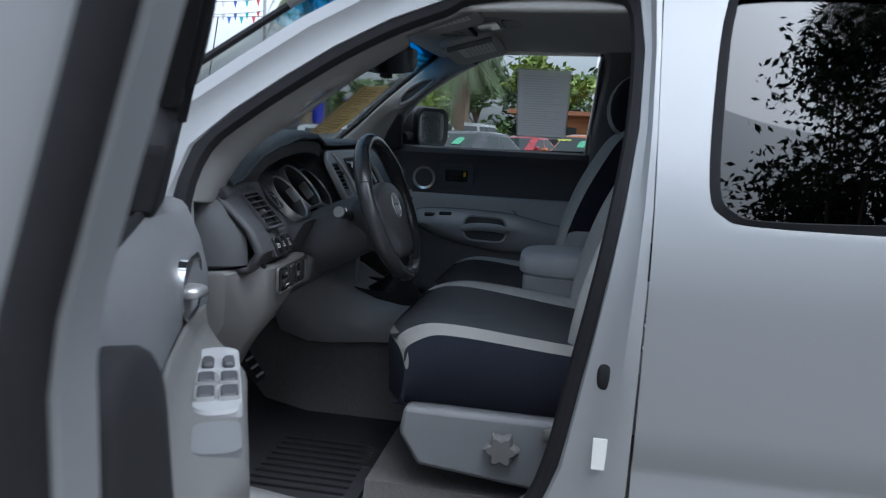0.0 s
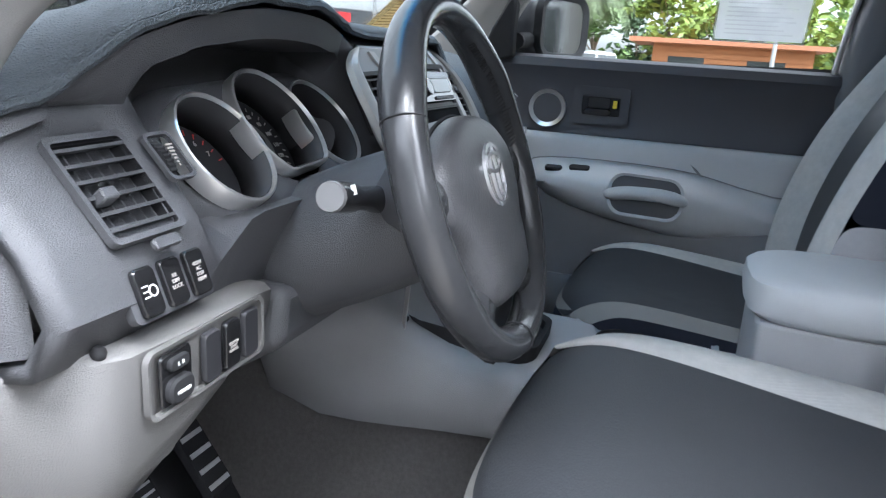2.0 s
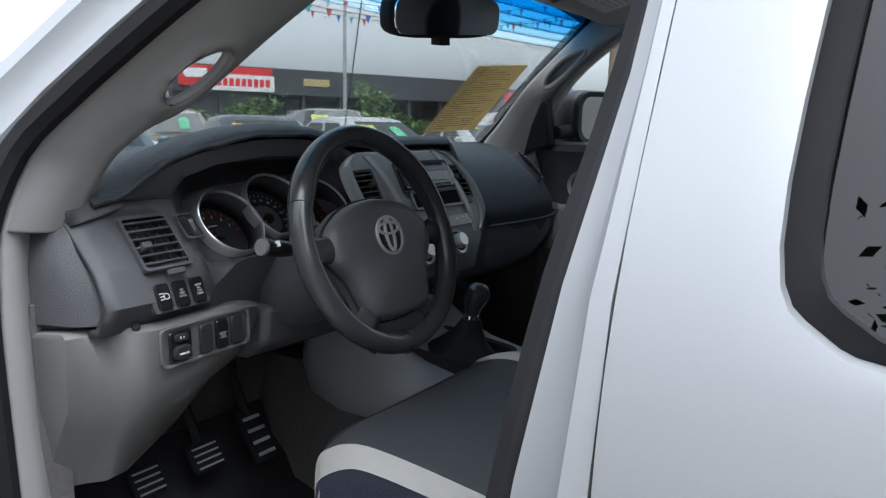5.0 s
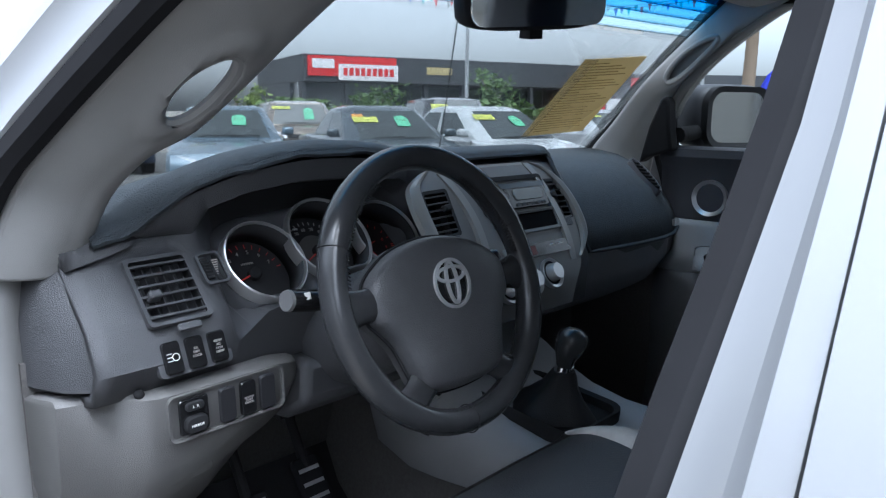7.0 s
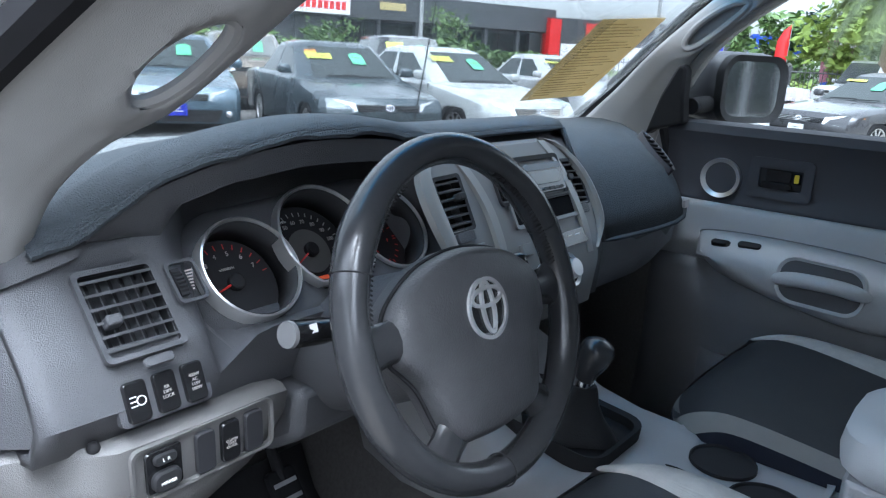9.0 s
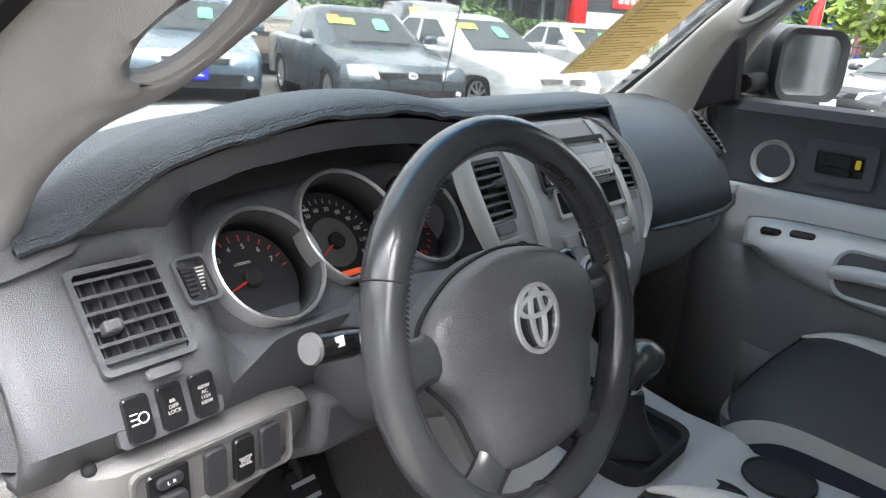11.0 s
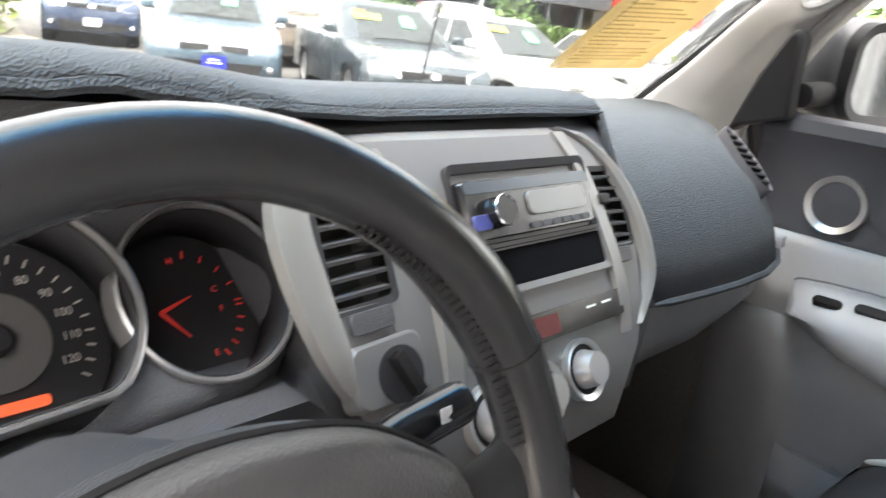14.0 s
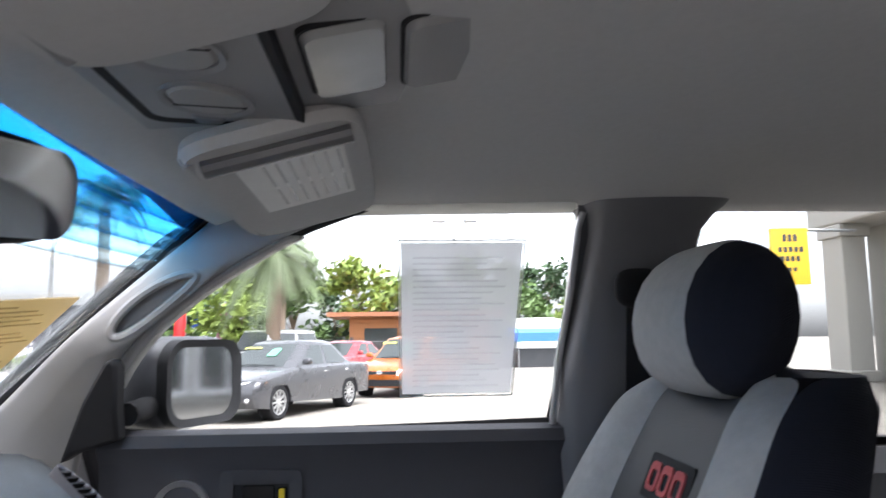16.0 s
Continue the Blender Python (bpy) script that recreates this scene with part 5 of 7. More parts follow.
def front_seat(cx, cy, driver):
    who = "driver" if driver else "passenger"
    seat = thing("front_seat", "%s seat in a two-tone black and light grey cover" % who, "car seat", "front seats")
    zt = .965 if driver else .915
    yf = .0 if driver else .045
    rows = []
    for dy, dz, sc in ROWS:
        row = []
        for k, (x, z) in enumerate(COLS):
            back_t = max(0.0, min(1.0, -dy / .42))
            if k == 4:
                x = -.247 + .024 - .010 * back_t
            if k in (8, 9):
                x += (.055 - .075 * back_t) * (1 if k == 9 else .8)
            pinch = 1.0 - .12 * max(0.0, (.06 + dy) / .08) * abs(x / .25) ** 2
            row.append(V((cx + x * sc, cy + yf + dy * pinch - .065 * (abs(x) / .25) ** 4 * (1 if dy > -.1 else .3), zt + max(z + dz, -.172))))
        rows.append(row)
    cush = grid_part("cushion", rows, 3, 10, 4, 9, seat_black, seat, "smooth black vinyl seat insert")
    grid_part("bolster", rows, 4, 10, 9, 12, seat_grey, cush, "light grey cloth bolster")
    grid_part("piping_band", rows, 3, 10, 3, 4, seat_band, cush, "pale band along the edge")
    grid_part("front_band", rows, 3, 4, 2, 12, seat_band, cush)
    grid_part("front_skirt", rows, 0, 3, 0, 14, seat_mesh, cush, "dark navy mesh skirt")
    grid_part("side_skirt", rows, 3, 10, 0, 3, seat_mesh, cush, "dark navy mesh skirt")
    grid_part("side_skirt", rows, 3, 10, 12, 14, seat_mesh, cush)
    yb = cy - (.425 if driver else .362)
    brow = []
    N = 14
    for k in range(N):
        t = k / (N - 1)
        z = .90 + .500 * t
        y = yb - .02 * math.sin(math.pi * t) * -1 - .17 * t ** 1.35
        sc = (.86 + .14 * min(1, t / .25)) * (1 - .22 * max(0, (t - .55) / .45) ** 1.8)
        fl = 1 - .25 * max(0, (t - .6) / .4)
        if k == N - 1:
            sc *= .82
            z -= .008
        brow.append([V((cx + x * sc, y + d * fl * (1 if d > 0 else (1 if k < N - 1 else .6)) - (.035 if k == N - 1 else 0), z + .012 * (abs(x) / .26 < .75) * t)) for x, d in BACK])
    back = grid_part("backrest", brow, 0, N - 1, 6, 9, seat_black, seat, "charcoal backrest centre")
    grid_part("back_bolster", brow, 0, N - 1, 3, 6, seat_grey, back, "light grey cloth bolster")
    grid_part("back_bolster", brow, 0, N - 1, 9, 12, seat_grey, back, "light grey cloth bolster")
    grid_part("back_side", brow, 5, N - 1, 0, 3, seat_mesh, back, "dark mesh side panel")
    grid_part("back_side", brow, 0, 5, 0, 3, seat_side, back, "grey cloth side panel")
    grid_part("back_side", brow, 0, N - 1, 12, 15, seat_mesh, back)
    bm = B()
    loft(bm, [[r[0], r[0] * .5 + r[-1] * .5 + V((0, -.03, 0)), r[-1]] for r in brow], closed=False)
    vs = [[bm.verts.new(p) for p in brow[-1]]]
    bm.faces.new(vs[0])
    part("back_shell", bm, seat_mesh, back)
    # headrest
    hy, hz = yb - .150, 1.453
    hw, ht = .152, .090
    rings = []
    for k in range(15):
        a = k / 14
        x = -hw + 2 * hw * a
        e = math.sqrt(max(.02, 1 - abs(2 * a - 1) ** 3.2))
        rings.append([V((cx + x, hy + .068 * e * math.cos(q) - .006 * math.sin(q), hz + ht * e ** .7 * math.sin(q))) for q in (2 * math.pi * j / 20 for j in range(20))])
    bm = B()
    loft(bm, rings[3:12], cap=False)
    hd = part("headrest", bm, seat_grey, seat, "light grey headrest with dark ends", sharp=70)
    for sel in (rings[:4], rings[11:]):
        bm = B()
        loft(bm, sel)
        part("headrest_end", bm, seat_mesh, hd, "dark mesh headrest end")
    for dx in (-.05, .05):
        bm = B()
        tube(bm, [(cx + dx, hy - .01, hz - .05), (cx + dx, hy, hz - .12)], .007, 8)
        part("headrest_post", bm, matt_black, seat)
    # plastic base
    bm = B()
    loft(bm, [[V((cx + s * x, cy + yf + y, zt + z)) for y, z in ((-.06, -.165), (-.05, -.22), (-.09, -.285), (-.38, -.315), (-.43, -.29), (-.45, -.165))] for s, x in ((-1, .255), (-1, .235), (1, .235), (1, .25))])
    base = part("seat_base", bm, dash_mid, seat, "grey plastic seat valance", bevel=.01)
    if driver:
        bm = B()
        knob = []
        kc = V((cx - .255, cy - .26, zt - .225))
        for c, k in ((0, 1), (-.018, 1), (-.024, .8)):
            knob.append([kc + V((c, (.030 + .006 * math.cos(6 * q)) * k * math.cos(q), (.030 + .006 * math.cos(6 * q)) * k * math.sin(q))) for q in (2 * math.pi * j / 36 for j in range(36))])
        loft(bm, knob)
        part("height_knob", bm, panel_light, seat, "grey lobed adjuster knob")
        bm = B()
        blob(bm, (cx - .262, cy - .395, zt - .185), .012, .06, .018, 3)
        part("recline_lever", bm, panel_light, seat)
    return seat


front_seat(-.365, .0, True)
ps = front_seat(.355, .0, False)
pf = frame_at((.348, -.456, 1.266), (1, 0, 0), (0, -.40, .917))
pf = (pf[0], pf[1], pf[2], V((0, .917, .40)))
bm = B()
plate(bm, (pf[0], -pf[1], pf[2], pf[3]), rrect(.13, .055, .006), -.006, .006)
patch = part("patch", bm, matt_black, ps, "black patch with red letters")
bm = B()
q = (pf[0], -pf[1], pf[2], pf[3])
for a in (-.036, 0, .036):
    rim(bm, q, rrect(.030, .036, .008, 2, a, 0), rrect(.018, .020, .004, 2, a, -.002), .005, .0085)
part("patch_emblem", bm, material("red_thread", (.55, .1, .1), .8, bump=.3), patch, "red stitched emblem")

# seat belt buckle beside the driver seat
bk = thing("belt_buckle", "grey seat belt buckle with a red release button", "seat belt buckle")
bkm = Matrix.Translation((-.148, -.315, .868)) @ Matrix.Rotation(radians(-28), 4, "X") @ Matrix.Rotation(radians(8), 4, "Y")
bm = B()
blob(bm, (0, 0, 0), .028, .018, .048, 5)
bm.transform(bkm)
part("buckle_body", bm, console_grey, bk)
bm = B()
box(bm, (-.022, -.012, .035), (.022, .012, .052), bkm)
part("release_button", bm, red_plastic, bk, "red release button", bevel=.004)
bm = B()
tube(bm, [bkm @ V((0, 0, -.04)), bkm @ V((.01, 0, -.12))], .014, 8, squash=.4)
part("buckle_strap", bm, matt_black, bk)

# passenger belt on its pillar
belt = thing("seat_belt", "black seat belt hanging on the passenger pillar", "seat belt")
bm = B()
loft(bm, [[V((x, y + .02, z)), V((x, y - .025, z)), V((x - .003, y - .025, z)), V((x - .003, y + .02, z))] for x, y, z in ((.556, -.50, 1.49), (.618, -.51, 1.30), (.640, -.53, 1.0), (.640, -.55, .75))])
part("webbing", bm, matt_black, belt)
bm = B()
blob(bm, (.556, -.50, 1.505), .014, .038, .030)
part("belt_guide", bm, matt_black, belt)
# centre pillar trim: a rounded cover that flares into the headliner
bm = B()
rings = []
for z, x, y0, y1 in ((.62, .650, -.45, -.62), (1.0, .650, -.43, -.62), (1.25, .648, -.405, -.605), (1.33, .640, -.408, -.600), (1.45, .603, -.422, -.594), (1.54, .570, -.432, -.592), (1.59, .552, -.436, -.604), (1.62, .535, -.432, -.625), (1.645, .505, -.42, -.65), (1.66, .46, -.40, -.68)):
    rings.append([V((x + d, y0 + (y1 - y0) * k, z)) for k, d in ((-.06, .075), (0, .03), (.03, .012), (.10, .002), (.3, -.006), (.5, -.008), (.7, -.006), (.90, .002), (.97, .012), (1, .03), (1.06, .075))])
loft(bm, rings, closed=False)
part("centre_pillar_trim", bm, material("centre_pillar_grey", (.15, .15, .155), .65, vary=.06, scale=30, bump=.25, bump_scale=1200), truck, "grey plastic centre pillar trim", sharp=60)
bm = B()
tube(bm, [(.690, -.392, 1.285), (.672, -.402, 1.40), (.625, -.412, 1.50), (.582, -.418, 1.60), (.572, -.424, 1.622)], .006, 8)
part("pillar_edge_strip", bm, metal_silver, truck, "thin silver strip beside the window")

# floor mat and pedals
fm = B()
loft(fm, [[V((x, y, z)) for x, z in ((-.67, .585 + e), (-.66, .578 + e), (-.18, .578 + e), (-.17, .585 + e), (-.17, .592 + e), (-.66, .592 + e))] for y, e in ((.03, 0), (.30, .0), (.42, .02), (.50, .09), (.535, .16))])
fmat = tagged(part("floor_mat", fm, mat_rubber, None), "black ribbed rubber floor mat in the footwell", "floor mat")
bm = B()
for k in range(9):
    box(bm, (-.62 + .03 * k, .06, .591), (-.61 + .03 * k, .28, .598))
part("mat_tread", bm, mat_rubber, fmat)
bm = B()
box(bm, (-.48, .045, .592), (-.38, .075, .595))
part("maker_plate", bm, chrome, fmat, "bright metal plate")
for x, w, h, nm in ((-.52, .06, .055, "clutch"), (-.40, .065, .055, "brake"), (-.28, .05, .11, "accelerator")):
    pd = thing("pedal", "%s pedal with a ribbed black rubber pad" % nm, "pedal", "pedals")
    pfm = frame_at((x, .43, .735), (1, 0, 0), (0, .6, .8))
    bm = B()
    plate(bm, pfm, rrect(w, h, .008), 0, .012, .003)
    part("pad", bm, rubber, pd)
    bm = B()
    for k in range(4):
        box(bm, (-w * .4, -h * .4 + h * .22 * k, .011), (w * .4, -h * .34 + h * .22 * k, .014), face_matrix(pfm, 0, 0, 0))
    part("grip_tread", bm, console_grey, pd)
    bm = B()
    tube(bm, [on(pfm, 0, 0, 0), V((x, .49, .84)), V((x, .50, .99))], .009, 8)
    part("pedal_arm", bm, matt_black, pd)

# ---- passenger door (closed) ----
pdoor = part("passenger_door", side_ring(1, [(y - .004 if y < 0 else y, z) for y, z in [(.29, 1.30), (.285, 1.37), (.240, 1.452), (.155, 1.538), (.042, 1.607), (-.10, 1.645), (-.25, 1.655), (-.36, 1.662), (-.408, 1.657), (-.414, 1.60), (-.402, 1.45), (-.392, 1.35), (-.386, 1.305), (-.375, 1.292), (-.1, 1.285), (.15, 1.282)]], [(.36, 1.29), (.345, 1.395), (.285, 1.485), (.19, 1.57), (.065, 1.64), (-.10, 1.676), (-.25, 1.685), (-.38, 1.690), (-.55, 1.68), (-.555, 1.58), (-.55, 1.45), (-.54, 1.35), (-.53, 1.30), (-.52, 1.25), (-.1, 1.24), (.2, 1.24)], .03, .045), dash_dark, truck, "closed passenger door with grey trim", sharp=60)
bm = B()
loft(bm, [[V((.70 - .47 * max(0, z - 1.25) - d, y, z)) for y, z in [(.30, 1.28), (.27, 1.44), (.06, 1.62), (-.2, 1.665), (-.41, 1.675), (-.39, 1.28)]] for d in (-.02, -.024)])
w = part("door_window", bm, pane, pdoor, "clear door glass")
w.visible_shadow = False
bm = B()
tube(bm, curve_through([(.695, .245, 1.292), (.700, .10, 1.289), (.702, -.15, 1.293), (.70, -.39, 1.299)], 4), .009, 6)
part("belt_seal", bm, rubber, pdoor)


def door_rows(zc, ks):
    rows = []
    for y, k in ks:
        rows.append([V((x if not bul else .682 - bul * k, y, z)) for z, x, bul in zc])
    return rows


KS = [(.31, 0), (.26, .0), (.225, .10), (.205, .45), (.18, .78), (.14, .95), (.08, 1), (-.02, 1), (-.12, .97), (-.18, .80), (-.24, .6), (-.32, .45), (-.42, .35), (-.46, .2)]
bm = B()
loft(bm, door_rows([(1.297, .705, 0), (1.300, .69, 0), (1.293, .672, 0), (1.275, .668, 0), (1.25, .684, 0), (1.18, .69, 0), (1.135, .688, 0), (1.128, .684, 0)], KS), closed=False)
part("upper_panel", bm, door_black, pdoor, "black upper door trim", solid=.008)
bm = B()
loft(bm, door_rows([(1.128, .684, 0), (1.122, .678, 0), (1.112, .676, 0), (1.092, .682, .004), (1.05, .684, 0), (1.0, .684, 0)], KS), closed=False)
low = part("trim_band", bm, door_grey, pdoor, "light grey moulded door trim band", solid=.008)
# the door below the trim band, in a darker tone than the band
bm = B()
loft(bm, door_rows([(1.0, .684, 0), (.96, .684, 0), (.935, .678, 0), (.90, .676, 0), (.86, .682, 0), (.80, .684, 0), (.70, .676, 0), (.66, .664, 0), (.58, .655, 0)], KS), closed=False)
part("lower_panel", bm, dash_mid, pdoor, "lower door panel, coloured darker than the band above", solid=.008)
bm = B()
loft(bm, [[V((.672 - d, y, z)) for d, z in ((0, .80), (.030 * k, .805), (.040 * k, .79), (.040 * k, .68), (.0, .66))] for y, k in ((.17, .2), (.13, .8), (.05, 1), (-.20, 1), (-.28, .8), (-.32, .2))])
part("map_pocket", bm, dash_mid, pdoor, "moulded map pocket", sharp=50)
bm = B()
POD = [(.212, .006, 1.078, 1.066), (.205, .026, 1.084, 1.048), (.190, .048, 1.089, 1.030), (.16, .068, 1.093, 1.012), (.11, .082, 1.096, .996), (.04, .090, 1.097, .980), (-.04, .092, 1.096, .966), (-.11, .090, 1.093, .956), (-.16, .078, 1.088, .955), (-.20, .056, 1.080, .958), (-.25, .036, 1.068, .965), (-.32, .022, 1.055, .972), (-.42, .012, 1.05, .975)]
loft(bm, [[V((.686 - f * o, y, z - .021)) for f, z in ((0, zt), (.30, zt - .006), (.55, zt - .016), (.80, zt - .028), (.95, zt - .036), (1.0, zt - .050), (.99, (zt + zb) / 2 - .012), (.90, zb + .025), (.65, zb + .006), (.3, zb - .006), (0, zb - .012))] for y, o, zt, zb in POD])
pod = part("armrest", bm, door_grey, pdoor, "grey moulded armrest pod", sharp=50)
# darker bead along the pod's soft top ridge, a painted shade line
bm = B()
tube(bm, [V((.686 - .02 * min(1, o / .05), y, zt - .0195)) for y, o, zt, zb in POD], .0016, 5)
part("armrest_edge_shade", bm, dash_mid, pdoor)
bm = B()
tube(bm, curve_through([(.684, -.09, 1.118), (.682, -.14, 1.09), (.68, -.19, 1.045), (.678, -.24, 1.02), (.68, -.33, 1.01), (.684, -.42, 1.008)], 4), .0028, 5)
part("trim_seam", bm, dash_mid, pdoor)
tw = frame_at((.687, .185, 1.182), (0, -1, 0), (0, 0, 1))
tw = (tw[0], tw[1], tw[2], V((-1, 0, 0)))
bm = B()
rim(bm, tw, circle(.042, 36), circle(.033, 36), -.006, .010, .005)
sp = part("tweeter", bm, metal_silver, pdoor, "silver ringed door speaker")
bm = B()
plate(bm, tw, circle(.034, 30), -.006, .003)
part("speaker_grille", bm, door_black, sp)
hf = (V((.686, .065, 1.196)), V((0, -1, 0)), V((0, 0, 1)), V((-1, 0, 0)))
bm = B()
rim(bm, hf, rrect(.125, .082, .010), rrect(.085, .045, .006), -.004, .006, .003)
part("handle_bezel", bm, door_black, pdoor)
bm = B()
plate(bm, hf, rrect(.086, .046, .006), -.004, -.001)
part("handle_recess", bm, matt_black, pdoor)
bm = B()
plate(bm, hf, rrect(.060, .014, .006, 3, -.006, -.014), .0, .010, .003)
plate(bm, hf, rrect(.050, .024, .004, 3, -.004, .006), .0, .004, .002)
part("inner_handle", bm, gloss_black, pdoor, "black inner door handle")
bm = B()
plate(bm, hf, rrect(.014, .022, .002, 2, .032, .004), .0, .007, .002)
lk = part("lock_lever", bm, gloss_black, pdoor)
bm = B()
plate(bm, hf, rrect(.009, .017, .002, 2, .032, .005), .007, .0085)
part("lock_flag", bm, material("yellow_flag", (.75, .55, .02), .5), lk, "yellow lock flag")
sf2 = frame_at((.636, .148, 1.0525), (0, -1, 0.02), (.9, 0, .38))
bm = B()
plate(bm, sf2, rrect(.040, .016, .007), -.004, .005, .002)
part("window_switch", bm, gloss_black, pdoor, "black window switch")
bm = B()
plate(bm, (on(sf2, .058, .003, .004), sf2[1], sf2[2], sf2[3]), rrect(.046, .018, .007), -.006, .0035, .001)
part("coin_slot", bm, matt_black, pdoor)
pk = (V((.594, -.062, 1.018)), V((0, -1, -.03)).normalized(), V((.06, 0, 1)).normalized(), V((-1, 0, .06)).normalized())
bm = B()
rim(bm, pk, rrect(.158, .092, .034, 6), rrect(.146, .080, .030, 6), -.01, .0105, .007)
part("pull_rim", bm, door_grey, pdoor)
# no hollow here: a dark plate on the pod paints the recess's shade
bm = B()
plate(bm, pk, rrect(.148, .082, .030, 6), -.01, .0066)
part("pull_shade", bm, dash_dark, pdoor, "dark plate painted as the shade in the pull recess")
bm = B()
tube(bm, curve_through([(.604, .016, 1.014), (.586, .006, 1.018), (.577, -.03, 1.025), (.577, -.09, 1.026), (.584, -.128, 1.020), (.604, -.140, 1.012)], 5), [.012 + .006 * min(1, k / 6, (25 - k) / 6) for k in range(26)], 12, squash=.8)
part("pull_handle", bm, door_grey, pdoor, "grey door pull handle")
# door gusset and mirror
bm = B()
loft(bm, [[V((x - .47 * max(0, z - 1.25), y, z)) for y, z in ((.36, 1.255), (.335, 1.27), (.268, 1.290), (.265, 1.34), (.256, 1.400), (.262, 1.414), (.275, 1.405), (.315, 1.345))] for x in (.66, .70)])
part("mirror_gusset", bm, matt_black, pdoor, bevel=.006)
bm = B()
tube(bm, [(.68, .27, 1.325), (.80, .25, 1.335)], .018, 10)
mh = part("mirror_arm", bm, matt_black, pdoor)
bm = B()
mm = Matrix.Translation((.850, .245, 1.366)) @ Matrix.Rotation(radians(-25), 4, "Z")
blob(bm, (0, 0, 0), .108, .055, .080, 4.5, 32, 14)
bm.transform(mm)
mh = part("side_mirror", bm, door_black, pdoor, "black framed door mirror")
bm = B()
mfr = frame_at(mm @ V((0, -.0555, 0)), mm.to_3x3() @ V((1, 0, 0)), (0, 0, 1))
plate(bm, mfr, rrect(.160, .120, .035, 6), -.004, .003)
part("mirror_glass", bm, mirror_glass, mh, "mirror glass")
bm = B()
rim(bm, mfr, rrect(.196, .146, .044, 6), rrect(.160, .120, .034, 6), -.020, .010, .004)
part("mirror_rim", bm, matt_black, mh)

# ---- papers on the glass ----
cb = [V((.44, .552, 1.318)), V((.635, .510, 1.331)), V((.556, .298, 1.499)), V((.375, .340, 1.484))]
bm = B()
loft(bm, [[p + V((0, -.0, 0)) for p in cb], [p + V((0, -.0012, -.0012)) for p in cb]])
card = tagged(part("buyers_guide", bm, paper_tan, None, smooth=False), "tan printed window form taped inside the windscreen", "window form")
bm = B()
for r in range(26):
    t = .06 + .88 * r / 25
    k0, k1 = .08 + .05 * random.random(), (.92 if r % 5 else .55) - .25 * random.random()
    a, b = cb[0].lerp(cb[3], t), cb[1].lerp(cb[2], t)
    a2, b2 = cb[0].lerp(cb[3], t + .012), cb[1].lerp(cb[2], t + .012)
    q = [a.lerp(b, k0), a.lerp(b, k1), a2.lerp(b2, k1), a2.lerp(b2, k0)]
    loft(bm, [[p + V((0, -.0016, -.0016)) for p in q], [p + V((0, -.0019, -.0019)) for p in q]])
part("print_block", bm, ink, card)
bm = B()
pc = [V((.690 - .47 * max(0, z - 1.25) - .008, y, z)) for y, z in ((-.152, 1.352), (-.317, 1.352), (-.325, 1.570), (-.150, 1.570))]
loft(bm, [pc, [p + V((-.001, 0, 0)) for p in pc]])
sheet = tagged(part("window_sheet", bm, paper_white, None, smooth=False), "grey printed sheet in a clear sleeve on the side window", "window sheet")
bm = B()
for r in range(24):
    t = .05 + .85 * r / 23
    k0, k1 = .10, .88 - .35 * random.random() * (r % 3 > 0)
    a, b, a2, b2 = pc[0].lerp(pc[3], t), pc[1].lerp(pc[2], t), pc[0].lerp(pc[3], t + .012), pc[1].lerp(pc[2], t + .012)
    qd = [a.lerp(b, k0), a.lerp(b, k1), a2.lerp(b2, k1), a2.lerp(b2, k0)]
    loft(bm, [[p + V((-.0015, 0, 0)) for p in qd], [p + V((-.002, 0, 0)) for p in qd]])
part("print_block", bm, ink_grey, sheet)
bm = B()
ed = [p.lerp((pc[0] + pc[2]) / 2, -.03) + V((-.003, 0, 0)) for p in pc]
for k in range(4):
    tube(bm, [ed[k], ed[(k + 1) % 4]], .0011, 5)
part("sleeve_edge", bm, white_print, sheet)

# ---- rear-view mirror, visors, overhead console ----
rv = thing("rear_view_mirror", "black rear-view mirror on the windscreen", "rear-view mirror")
rm = Matrix.Translation((-.080, .140, 1.530)) @ Matrix.Rotation(radians(-14), 4, "Z") @ Matrix.Rotation(radians(-5), 4, "Y") @ Matrix.Rotation(radians(8), 4, "X")
bm = B()
blob(bm, (0, 0, 0), .132, .024, .038, 4, 32, 12)
bm.transform(rm)
part("mirror_case", bm, matt_black, rv)
bm = B()
plate(bm, frame_at(rm @ V((0, -.022, 0)), rm.to_3x3() @ V((1, 0, 0)), rm.to_3x3() @ V((0, 0, 1))), rrect(.246, .062, .022, 5), -.002, .002)
part("mirror_glass", bm, mirror_glass, rv, "mirror glass")
bm = B()
tube(bm, [rm @ V((0, .01, .01)), (0, .17, 1.555), (0, .20, 1.565)], .012, 8)
box(bm, (-.012, -.012, -.05), (.012, .012, -.03), rm)
part("mirror_stem", bm, matt_black, rv)
